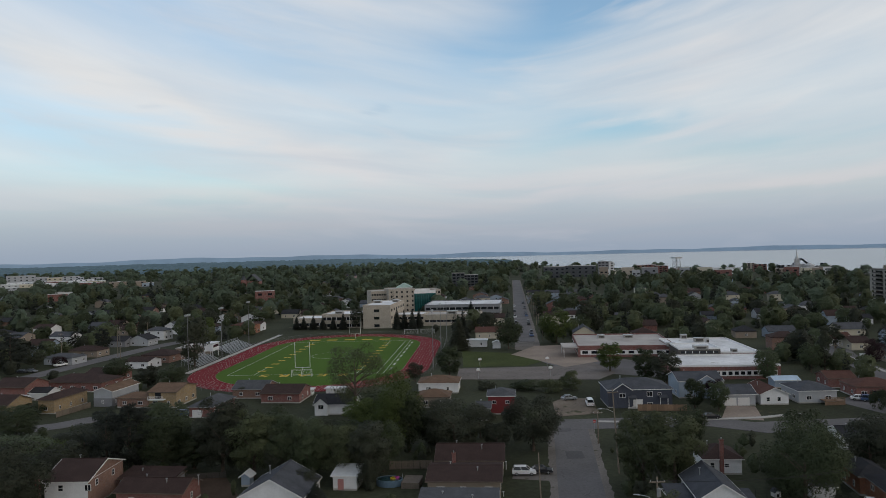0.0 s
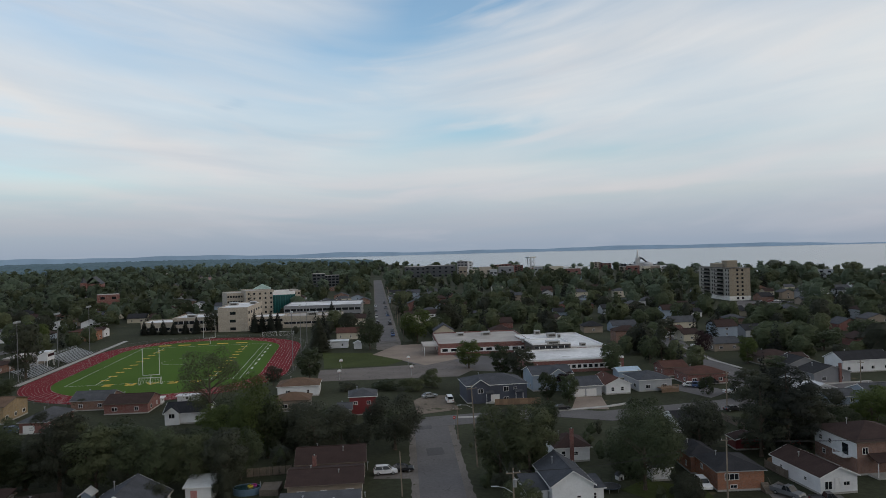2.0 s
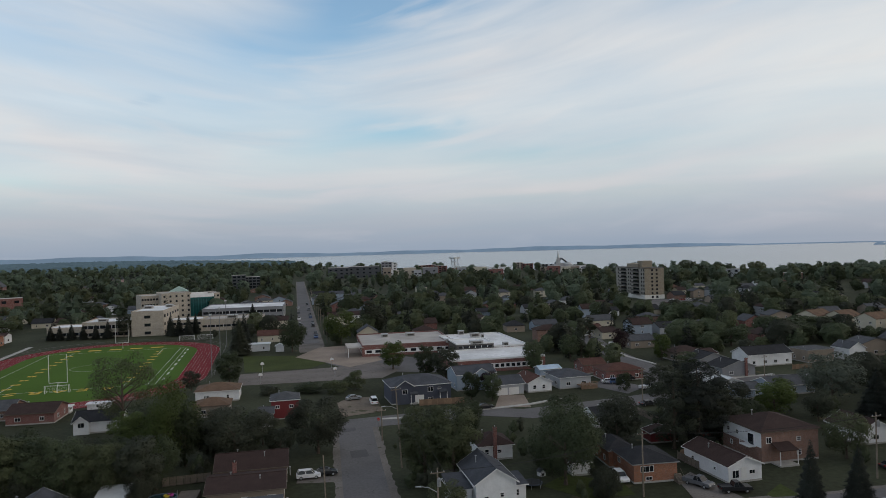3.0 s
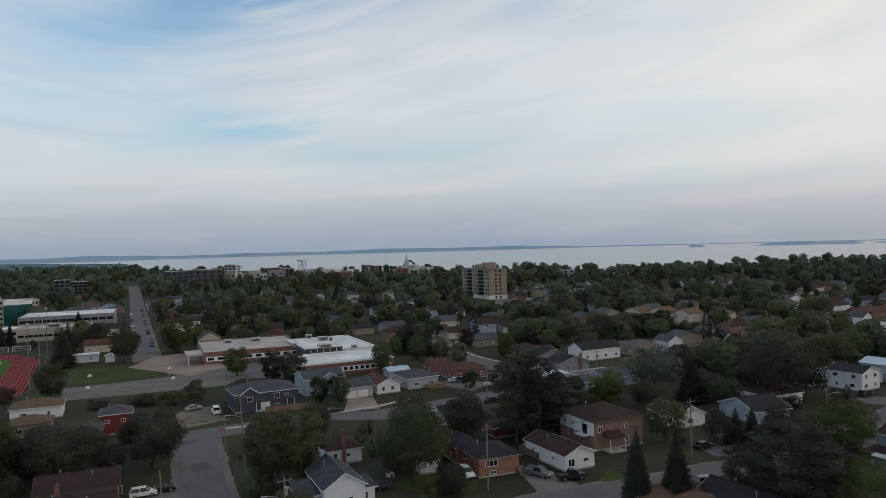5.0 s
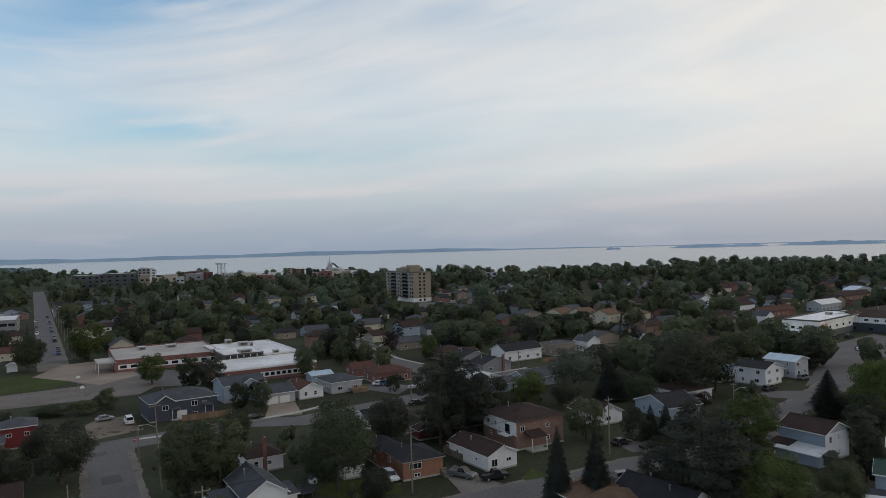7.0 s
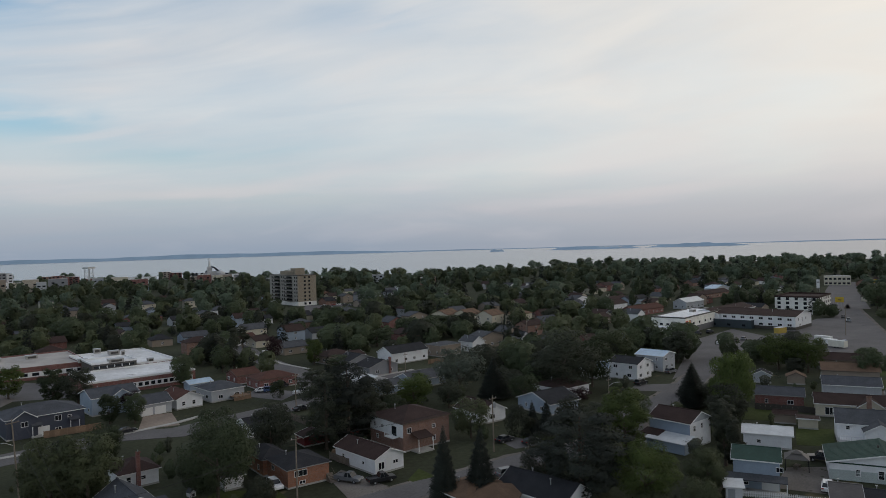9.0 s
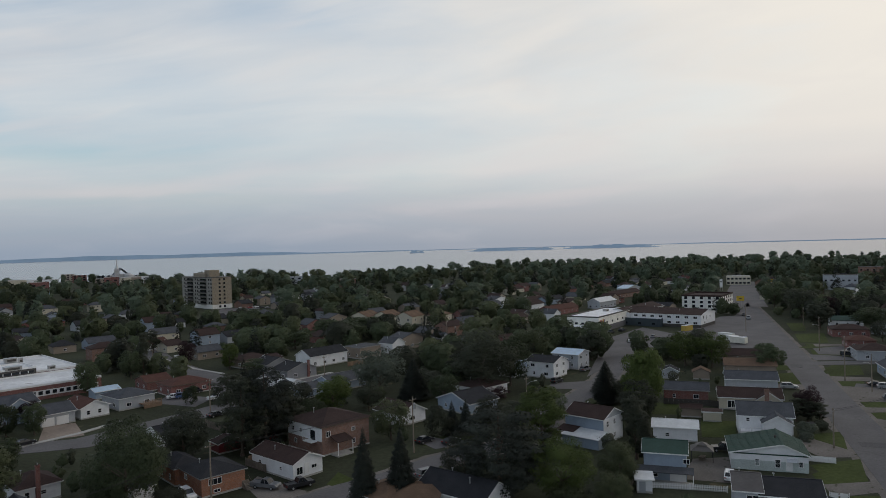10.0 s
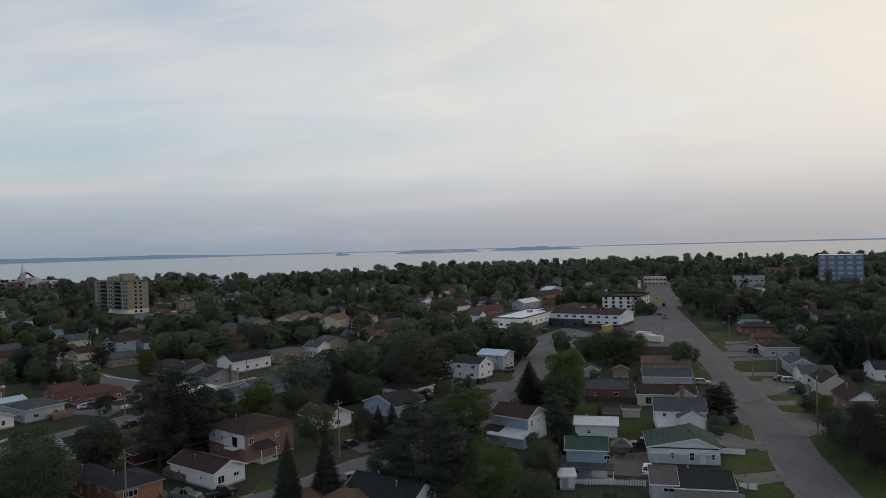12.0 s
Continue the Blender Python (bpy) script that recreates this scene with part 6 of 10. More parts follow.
house(90.9, 196.0, -2.0, 7.6, 12.0, 3.0, "front", 1.7, WHITE, R_RUST, label="white bungalow with a rust-brown front gable", wins=[('f', 2.0, 1.0, 1.0, 1.2), ('f', 5.0, 1.0, 1.0, 1.2), ('l', 4, 1, 1, 1)])
deck_house = house(103.3, 196.8, -2.0, 10.5, 11.0, 3.4, "hip", 1.8, PALE, R_SLATE, label="pale bungalow with a slate hipped roof and wooden deck", sides='fl')
house(105.3, 218.4, -2.0, 7.4, 5.0, 2.4, "side", 0.8, BLUE, R_BLUE, label="small pale blue outbuilding with a blue metal roof", wins=[])
house(120.9, 216.0, -6.0, 8.1, 9.0, 3.0, "side", 1.5, RED, R_RUST, label="red brick bungalow with a rust-brown roof", sides='fl')
house(123.2, 200.9, -6.0, 13.0, 10.0, 3.2, "hip", 1.7, RED, R_RUST, label="red brick bungalow with a brown hipped roof", sides='fl')
house(90.0, 151.7, -6.0, 9.8, 8.0, 2.7, "side", 1.4, WHITE, R_DARK, label="white bungalow with a charcoal roof among trees", sides='fl')
house(53.5, 137.9, -5.0, 7.2, 8.0, 3.0, "hip", 1.9, WHITE, R_BROWN, label="white bungalow with a dark roof and tall brick chimney", chimneys=((-0.3, -0.35, 7.0),), wins=[('f', 1.6, 1.1, 0.9, 1.3), ('f', 4.3, 1.4, 1.0, 0.8)])
house(43.6, 112.7, -5.0, 7.2, 12.0, 4.4, "front", 2.3, WHITE, R_SLATE, label="white house with a steep slate-grey gable roof", wins=[('f', 1.8, 0.9, 0.9, 1.3), ('f', 4.6, 1.8, 0.8, 0.8), ('r', 2, 1, .9, 1.2)])
house(48.4, 114.6, -5.0, 2.9, 5.0, 2.8, "shed", 0.6, WHITE, R_SLATE, label="white side porch with a slate lean-to roof", wins=[('f', 1.2, .9, .9, 1.2)], vents=0)
house(38.2, 115.4, -5.0, 3.6, 6.0, 3.0, "shed", 0.9, WHITE, R_SLATE, label="white side wing with a slate lean-to roof", wins=[], vents=0)
house(65.0, 122.4, -7.0, 3.7, 3.0, 2.5, "shed", 0.5, WHITE, R_GREY, label="white garden shed with a grey lean-to roof", name='shed', category='shed', wins=[], vents=0)
house(139.3, 184.8, -50.0, 6.5, 8.0, 3.0, "front", 1.5, WHITE, R_GREY, label="white house with a grey gable beside the street", sides='fr')
house(136.0, 167.4, -20.0, 3.9, 7.0, 3.0, "front", 1.6, WHITE, R_GREY, label="small white house with a grey front gable", sides='fl')
# ---------------------------------------------------------------- houses on the middle streets
orange_house = house(75.8, 113.8, -9.0, 8.5, 10.0, 3.6, "hip", 1.6, ORANGE, R_DARK, label="orange brick bungalow with a charcoal hipped roof", wins=[('f', 2.6, 2.0, 2.6, 1.2), ('f', 2.9, 0.5, 1.3, 0.7), ('l', 3, 2, 1.2, 1)])
house(75.0, 124.1, -9.0, 5.4, 9.0, 3.4, "hip", 1.5, ORANGE, R_DARK, label="side wing of an orange brick bungalow with a charcoal roof", sides='fl')
house(90.9, 107.9, -3.0, 7.1, 14.0, 3.2, "front", 1.5, WHITE, R_BROWN, label="white bungalow with a brown front gable roof", wins=[('f', 1.5, 0.9, 1.5, 1.5), ('f', 5.0, 1.4, 1.3, .8), ('l', 3, 1.4, .8, .8), ('l', 10, 1.4, .8, .7)], doors=(('f', 3.2, .7),))
brick_house = house(107.6, 114.6, -6.0, 12.9, 13.0, 6.2, "hip", 2.2, BROWNB, R_BROWN, label="large brown brick two-storey house with a balcony", wins=[('f', 1.6, 3.9, 1.2, 1.3), ('f', 8.4, 4.0, 1.0, 0.9), ('f', 8.4, 1.2, 1.0, 1.1), ('l', 2, 4, 1, 1), ('l', 5, 4, 1, 1), ('l', 3, 1.4, .9, 1)])
house(92.7, 135.4, -9.0, 6.4, 4.0, 2.3, "front", 0.8, REDSIDE, R_BROWN, label="barn-red garden shed with white trim", name='shed', category='shed', wins=[], vents=0)
house(169.4, 303.0, -3.0, 10.3, 10.0, 3.2, "side", 1.8, WHITE, R_RUST, label="white bungalow with a rust-brown roof on the street", sides='fl', edges=False)
house(170.3, 289.4, -3.0, 7.8, 10.0, 3.2, "side", 1.8, CREAM, R_BROWN, label="cream bungalow with a brown roof on the street", sides='fl', edges=False)
house(167.7, 258.5, -3.0, 11.3, 9.0, 3.2, "side", 1.9, TAN, R_GREY, label="tan bungalow with a grey roof beside lawns", sides='fl', edges=False)
house(165.5, 223.9, -3.0, 12.6, 10.0, 3.0, "hip", 1.8, TAN, R_BROWN, label="tan bungalow with a brown hipped roof", sides='fl')
house(170.7, 218.8, -3.0, 4.9, 8.0, 2.8, "side", 1.4, CREAM, R_BROWN, label="cream garage with a brown roof", sides='fl')
house(163.7, 208.6, -3.0, 10.8, 9.0, 3.0, "front", 1.9, GREY, R_DARK, label="grey bungalow with a charcoal gable roof", sides='fl')
house(158.9, 190.3, -3.0, 12.3, 9.0, 3.2, "front", 2.0, GREY, R_DARK, label="grey bungalow with charcoal roof and brick chimney", chimneys=((2.5, -.3, 6),), sides='fl')
house(182.3, 202.3, -3.0, 17.8, 9.0, 4.2, "side", 2.2, WHITE, R_DARK, label="white storey-and-a-half house with a charcoal roof", sides='fl')
house(203.1, 200.8, -3.0, 11.1, 9.0, 4.4, "flat", 0.3, TAN, R_GREY, label="tan flat-roofed two-storey house", over=0.3, sides='fl')
house(154.6, 162.5, -3.0, 13.9, 9.0, 2.8, "side", 1.8, BLUE, R_GREY, label="grey-blue bungalow with a grey roof", sides='fl')
house(140.0, 163.4, -3.0, 8.6, 7.0, 2.6, "side", 1.2, BLUE, R_GREY, label="grey-blue garage with a grey roof", sides='fl')
house(140.4, 171.4, -3.0, 7.0, 6.0, 3.2, "front", 1.2, WHITE, R_METAL, label="small white gabled garage", sides='fl')
house(275.1, 280.3, -82.0, 11.6, 12.0, 6.0, "front", 2.4, CREAM, R_TAN, label="cream two-storey townhouse with white trim and tan roof", group='row of cream townhouses', sides='fr', edges=False)
house(283.1, 271.1, -82.0, 11.2, 12.0, 6.0, "front", 2.4, CREAM, R_TAN, label="cream two-storey townhouse with white trim and tan roof", group='row of cream townhouses', sides='fr', edges=False)
house(285.5, 256.3, -82.0, 10.6, 12.0, 6.0, "front", 2.4, CREAM, R_TAN, label="cream two-storey townhouse with white trim and tan roof", group='row of cream townhouses', sides='fr', edges=False)
house(295.9, 244.6, -82.0, 10.1, 12.0, 6.0, "hip", 2.4, CREAM, R_TAN, label="cream two-storey townhouse with white trim and tan roof", group='row of cream townhouses', sides='fr', edges=False)
house(230.0, 202.0, -3.0, 13.3, 8.0, 4.8, "front", 1.8, TAN, R_GREY, label="tan two-storey house with a grey front gable", sides='fl', edges=False)
house(216.4, 197.6, -3.0, 7.0, 8.0, 4.4, "front", 2, WHITE, R_GREY, label="white two-storey house with a grey gable", sides='fl')
house(244.2, 194.9, -3.0, 5.2, 6.0, 4.0, "front", 1.6, WHITE, R_GREY, label="narrow white house between hedges", sides='fl', edges=False)
house(470.5, 347.3, -3.0, 18.7, 9.0, 4.4, "front", 2.2, WHITE, R_SLATE, label="white gabled house among dark trees", sides='fl', edges=False)
house(457.1, 320.0, -3.0, 19.3, 9.0, 4.4, "front", 2.2, PALE, R_SLATE, label="pale grey gabled house among dark trees", sides='fl', edges=False)
house(416.3, 280.7, -3.0, 16.4, 9.0, 4.4, "front", 2.2, WHITE, R_SLATE, label="white gabled house among dark trees", sides='fl', edges=False)
house(388.6, 267.4, -3.0, 18.6, 9.0, 3.4, "side", 2.2, BLUE, R_GREY, label="grey-blue gabled house among dark trees", sides='fl', edges=False)
house(392.4, 247.3, -3.0, 12.1, 9.0, 4.4, "front", 2.2, WHITE, R_BROWN, label="white gabled house among dark trees", sides='fl', edges=False)
house(393.7, 238.1, -3.0, 17.7, 9.0, 4.4, "side", 2.2, WHITE, R_BROWN, label="white gabled house among dark trees", sides='fl', edges=False)
house(433.2, 260.3, -3.0, 19.5, 9.0, 3.4, "side", 2.2, GREY, R_BROWN, label="grey gabled house among dark trees", sides='fl', edges=False)
house(442.0, 251.3, -3.0, 23.6, 9.0, 3.4, "side", 2.2, BLUE, R_DARK, label="grey-blue gabled house among dark trees", sides='fl', edges=False)
house(427.8, 228.1, -3.0, 16.9, 9.0, 3.4, "front", 2.2, CREAM, R_BROWN, label="cream gabled house among dark trees", sides='fl', edges=False)
house(337.9, 211.1, -3.0, 12.4, 9.0, 4.4, "front", 2.2, PALE, R_BROWN, label="pale grey gabled house among dark trees", sides='fl', edges=False)
house(321.3, 207.8, -3.0, 25.3, 9.0, 3.4, "side", 2.2, TAN, R_BROWN, label="tan gabled house among dark trees", sides='fl', edges=False)
house(344.6, 205.6, -3.0, 16.5, 9.0, 3.4, "side", 2.2, CREAM, R_DARK, label="cream gabled house among dark trees", sides='fl', edges=False)
house(347.5, 196.9, -3.0, 6.8, 9.0, 4.4, "front", 2.2, WHITE, R_GREY, label="white gabled house among dark trees", sides='fl', edges=False)
house(430.3, 205.6, -3.0, 22.0, 9.0, 4.4, "side", 2.2, PALE, R_METAL, label="pale grey gabled house among dark trees", sides='fl', edges=False)
house(382.4, 211.5, -3.0, 32.3, 9.0, 3.4, "side", 2.2, RED, R_RUST, label="red brick gabled house among dark trees", sides='fl', edges=False)
house(511.0, 228.1, -3.0, 44.0, 9.0, 3.4, "side", 2.2, BROWNB, R_BROWN, label="brown brick gabled house among dark trees", sides='fl', edges=False)
house(551.8, 240.6, -3.0, 23.8, 9.0, 4.4, "front", 2.2, PALE, R_BLUE, label="pale grey gabled house among dark trees", sides='fl', edges=False)
house(634.6, 268.6, -3.0, 23.8, 9.0, 3.4, "front", 2.2, CREAM, R_GREY, label="cream gabled house among dark trees", sides='fl', edges=False)
# ---------------------------------------------------------------- houses by the wide road
house(200.4, 120.5, -88.0, 9.9, 9.5, 5.2, "side", 1.5, WHITE, R_DARK, label="white two-storey house with a charcoal roof and front gable", sides='fr')
house(214.0, 119.7, -2.0, 8.7, 3.0, 2.8, "front", 1.2, WHITE, R_DARK, label="white front wing with a small gabled porch", sides='fl')
house(203.1, 127.2, -5.0, 14.2, 7.0, 2.8, "side", 1.4, WHITE, R_BLUE, label="white annexe with a pale blue metal roof", sides='fl')
house(219.2, 121.6, -88.0, 9.9, 9.0, 5.2, "side", 1.2, PALE, R_BLUE, label="grey two-storey house with a light blue metal roof", sides='fr')
house(152.1, 109.0, -10.0, 10.5, 12.5, 3.0, "side", 2.2, BLUE, R_DARK, label="grey-blue bungalow with a charcoal roof", sides='fl')
house(169.6, 117.7, -7.0, 11.9, 11.0, 3.0, "hip", 1.9, WHITE, R_BROWN, label="white bungalow with a brown hipped roof", sides='fl')
house(133.0, 117.2, -7.0, 8.4, 10.0, 3.0, "front", 2.0, WHITE, R_BROWN, label="white bungalow with a brown gable and dark eaves", sides='fl')
tall_house = house(141.8, 74.3, -94.0, 9.7, 8.5, 5.6, "side", 1.8, BLUE, R_BROWN, label="tall grey-blue two-storey house with white gable end", gable=PALE, wins=[('r', 1.8, 3.6, 1.0, 1.3), ('r', 4.8, 3.8, 0.9, 1.2), ('r', 1.8, 0.9, 1.0, 1.3), ('r', 4.8, 1.0, .8, 1)])
house(92.2, 73.7, -90.0, 14.0, 8.0, 3.0, "side", 2.2, WHITE, R_DARK, label="white bungalow with a wide charcoal roof", vents=2, sides='fr')
house(86.3, 77.1, -60.0, 8.3, 8.0, 2.8, "hip", 1.5, TAN, R_TAN, label="bungalow with a tan hipped roof", sides='fr')
house(152.9, 57.9, -70.0, 9.3, 7.0, 3.0, "side", 0.9, WHITE, R_METAL, label="long white garage with a white metal roof", wins=[('f', 3, 1, .9, .8)])
blue_garage = house(126.1, 49.8, -70.0, 7.5, 8.0, 5.4, "side", 1.3, BLUE, R_GREEN, label="pale blue two-storey garage with a green metal roof", wins=[('f', 2, .9, 1, 1.1), ('f', 7.5, 3.6, 1.2, .9), ('r', 3, 3.4, .8, 1)], garage=(('f', 6, 2.6),))
green_house = house(143.0, 36.0, -70.0, 13.5, 11.0, 3.0, "flat", 0.05, WHITE, R_GREEN, label="white bungalow with a broad lopsided green metal gable roof", wins=[('f', 4.6, 0.9, .8, 1.3), ('f', 8.2, .7, 1.0, 1.6), ('f', 12.2, 1, .8, 1.1)], doors=(("f", 10.2, 0.2),), over=0.05, edges=False, vents=0)
lopsided_roof(green_house, 13.5, 11.0, 3.25, 1.9, 2.4, R_GREEN, WHITE)
part("awning", Geo().sheet([(3.0, -0.9, 2.15), (4.8, -0.9, 2.15), (4.8, 0, 2.6), (3.0, 0, 2.6)], 0.05), surface("pale_awning", (0.45, 0.47, 0.5), 0.5), green_house, "pale awning over a side door")
part("lower_siding", Geo().box(-6.77, -0.03, 0.0, 6.77, -0.006, 1.9), surface("pale_green_siding", (0.42, 0.47, 0.46), 0.6, course=0.18, bump=(1, 0.35)), green_house, "pale green siding of the lower wall")
house(116.4, 32.6, -70.0, 3.9, 9.0, 4.6, "side", 1.5, PALE, R_RIBBED, label="grey-blue two-storey house with a grey metal roof", wins=[('f', 1.6, .8, .8, 1.2), ('f', 2.6, 3.3, 1.8, .7)])
black_house = house(118.4, 26.6, -70.0, 9.0, 9.0, 4.2, "side", 1.5, PALE, R_DARK, label="pale grey house with a wide black roof", sides='fl')
side_wing(black_house, 0.0, 9.2, 3.4, 3.6, PALE, R_RIBBED)
part("porch_roof", Geo().sheet([(4.7, 2.0, 3.3), (6.9, 2.4, 2.9), (6.9, 5.2, 2.9), (4.7, 5.6, 3.3)], 0.14), R_DARK, black_house)
part("porch_wall", Geo().box(4.5, 2.4, -0.2, 6.4, 5.2, 2.9), PALE, black_house)
dormer_house = house(168.0, 42.9, -70.0, 11.3, 8.0, 4.4, "side", 2.2, WHITE, R_GREY, label="white house with a grey gable roof and dormer", wins=[('f', 2, 3, .8, .9), ('f', 5, 2.6, .9, 1), ('f', 8, 1, .9, 1)])
house(165.5, 39.8, -70.0, 5.7, 5.0, 3.6, "front", 1.6, WHITE, R_GREY, label="white front wing with a grey gable", wins=[('f', 2.5, 1.0, 0.8, 1.0)], vents=0)
patio_house = house(190.2, 52.1, -70.0, 15.1, 9.0, 3.2, "side", 1.7, CREAM, R_BROWN, label="cream bungalow with a brown roof and patio doors", wins=[("f", 3.0, 0.5, 2.0, 1.9), ("f", 9.0, 1.2, 1.0, 1.0), ("f", 7.2, 1.2, 1.0, 1.0)])
front_gable(patio_house, 4.2, 5.6, 1.2, 3.0, 1.9, R_BROWN, CREAM)
part("chimney", Geo().box(3.2, -1.9, 0, 4.2, -1.25, 5.9).box(3.1, -2.0, 5.6, 4.3, -1.15, 5.9), BROWNB, patio_house, "brown brick chimney")
house(191.4, 69.2, -70.0, 11.5, 8.0, 3.2, "side", 1.4, RED, R_SLATE, label="red brick bungalow with a blue-grey roof", sides='fl')
house(210.5, 57.2, -70.0, 13.6, 9.0, 4.0, "side", 1.6, PALE, R_SLATE, label="pale house with a long slate-grey roof", sides='fl')
house(233.0, 63.6, -70.0, 14.9, 9.0, 4.0, "side", 1.6, TAN, R_TAN, label="tan house with a long brown roof", sides='fl')
house(255.5, 72.2, -70.0, 12.9, 9.0, 3.4, "side", 1.6, TAN, R_BROWN, label="brown-roofed bungalow beside the lot", sides='fl')
house(175.4, 62.2, -70.0, 4.7, 3.0, 2.3, "side", 0.6, TAN, R_BROWN, label="tan garden shed with double doors", name='shed', category='shed', wins=[], vents=0)
house(173.7, 56.5, -70.0, 4.1, 3.0, 2.3, "flat", 0.2, CREAM, R_BROWN, label="cream garden shed with a flat roof", name='shed', category='shed', wins=[], vents=0)
house(219.7, 84.4, -70.0, 5.1, 4.0, 2.6, "front", 1.2, PALE, R_DARK, label="grey-green barn-shaped wooden shed among trees", name='shed', category='shed', wins=[], vents=0)
house(223.6, 75.8, -70.0, 4.8, 4.0, 2.4, "front", 1.1, TAN, R_TAN, label="tan shed with a gabled roof", name='shed', category='shed', wins=[], vents=0)
house(346.1, 52.9, -70.0, 14.4, 11.0, 3.2, "hip", 1.8, RED, R_BROWN, label="red brick bungalow with a brown hipped roof by the road", sides='fl', edges=False)
house(311.9, 44.2, -70.0, 9.8, 10.0, 3.2, "hip", 1.6, RED, R_RUST, label="red brick bungalow with a rust-brown roof", sides='fl', edges=False)
house(284.6, 35.7, -70.0, 12.1, 11.0, 3.6, "hip", 2.0, PALE, R_BROWN, label="pale bungalow with a brown hipped roof", sides='fl')
house(383.0, 60.0, -70.0, 13.8, 8.0, 3.2, "side", 1.6, WHITE, R_GREEN, label="white bungalow with a green metal roof", sides='fl', edges=False)
house(252.5, 25.8, -70.0, 6.7, 12.0, 3.2, "front", 1.6, BLUE, R_SLATE, label="grey-blue bungalow with a slate gable roof", sides='fl')
house(235.4, 19.6, -70.0, 9.2, 11.0, 3.2, "side", 1.8, WHITE, R_GREY, label="white bungalow with a grey roof and long porch", sides='fl')
house(222.3, 14.7, -70.0, 6.5, 12.0, 3.4, "front", 2.2, CREAM, R_BROWN, label="cream house with a brown front gable", sides='fl')
house(201.0, 6.9, -70.0, 7.8, 12.0, 3.6, "front", 2.6, BROWNB, R_BROWN, label="brown house with a steep gable and white attic", gable=WHITE, sides='fl')
house(249.8, 2.7, -70.0, 6.1, 10.0, 3.4, "side", 2, WHITE, R_DARK, label="white house with a charcoal roof", sides='fl')
house(412.6, 27.9, -70.0, 17.3, 9.0, 3.4, "side", 1.8, PALE, R_BROWN, label="pale bungalow with a brown roof among trees", sides='fl', edges=False)
house(482.1, 4.1, -70.0, 17.1, 10.0, 4.6, "side", 1.6, WHITE, R_SLATE, label="white two-storey house with a slate roof", sides='fl', edges=False)
house(505.2, 93.3, -70.0, 10.7, 9.0, 3.2, "front", 2, BLUE, R_GREY, label="grey-blue house with a front gable", sides='fl', edges=False)
house(583.7, 113.8, -70.0, 15.0, 9.0, 3.2, "side", 1.6, BROWNB, R_BROWN, label="brown bungalow with a brown roof", sides='fl', edges=False)
house(516.9, 83.3, -70.0, 11.9, 9.0, 3.2, "front", 2, RED, R_BROWN, label="red brick house with a front gable", sides='fl', edges=False)
# ---------------------------------------------------------------- roads and open ground
strip("shoulder_1", [(7.5, 8.1), (23.9, 127.0), (30.8, 177.1)], 11.4, 0.03, GRAVEL, "grey gravel shoulder of the straight street", "shoulder")
strip("road_1", [(7.5, 8.1), (23.9, 127.0), (31.6, 183.0)], 8.4, 0.07, ASPHALT, "worn grey asphalt of the straight street", "road")
strip("shoulder_4", [(36.8, 314.3), (104.9, 1023.3)], 11.5, 0.03, GRAVEL, "gravel shoulder of the street with parked cars", "shoulder")
strip("road_2", [(38.9, 343.3), (104.9, 1023.3)], 9.5, 0.07, ASPHALT, "worn grey asphalt street with parked cars", "road")
strip("road_3", [(30.6, 180.0), (50.1, 180.2), (65.8, 179.8), (76.3, 172.2), (111.2, 174.2), (132.1, 177.8), (161.1, 189.0), (167.8, 183.5), (188.6, 179.1)], 10.4, 0.09, ASPHALT, "grey asphalt cross street", "road")
strip("road_4", [(175.3, 326.3), (152.6, 267.4), (141.7, 216.3), (129.6, 184.9)], 9.0, 0.08, ASPHALT, "curving grey residential street", "road")
strip("shoulder_2", [(58.6, 97.1), (77.7, 97.6), (89.7, 95.9), (98.7, 93.6), (112.9, 92.4), (128.9, 87.8), (146.0, 86.5), (158.4, 94.6), (180.0, 96.0), (208.0, 101.4), (241.6, 111.7)], 10, 0.03, GRAVEL, "gravel shoulder of the winding street", "shoulder")
strip("road_5", [(58.6, 97.1), (77.7, 97.6), (89.7, 95.9), (98.7, 93.6), (112.9, 92.4), (128.9, 87.8), (146.0, 86.5), (158.4, 94.6), (180.0, 96.0), (208.0, 101.4), (241.6, 111.7)], 7.5, 0.08, ASPHALT, "winding grey asphalt street", "road")
strip("shoulder_3", [(15.0, -33.4), (146.9, 13.5), (278.8, 60.5), (410.0, 107.2), (466.5, 127.3)], 12.4, 0.03, GRAVEL, "gravel shoulder of the wide road", "shoulder")
strip("road_6", [(15.0, -33.4), (146.9, 13.5), (278.8, 60.5), (410.0, 107.2), (466.5, 127.3)], 9.6, 0.07, ASPHALT, "wide worn asphalt road with patches", "road")
strip("road_7", [(466.5, 127.3), (603.6, 170.0), (719.1, 199.5)], 22, 0.06, ASPHALT, "wide asphalt junction at the end of the road", "road")
strip("road_8", [(268.7, 54.9), (287.7, 29.2)], 7, 0.06, ASPHALT, "narrow asphalt side street", "road")
strip("road_9", [(-168.2, 262.0), (-162.2, 276.4), (-160.0, 291.3), (-157.6, 308.0), (-154.6, 324.0), (-151.6, 341.0), (-148.6, 357.0), (-144.6, 370.5), (-138.5, 384.0)], 9.5, 0.07, ASPHALT, "grey asphalt street of the western houses", "road")
strip("road_10", [(-115.7, 187.4), (-106.0, 193.1), (-99.5, 200.2)], 8, 0.07, ASPHALT, "grey asphalt street behind dark trees", "road")
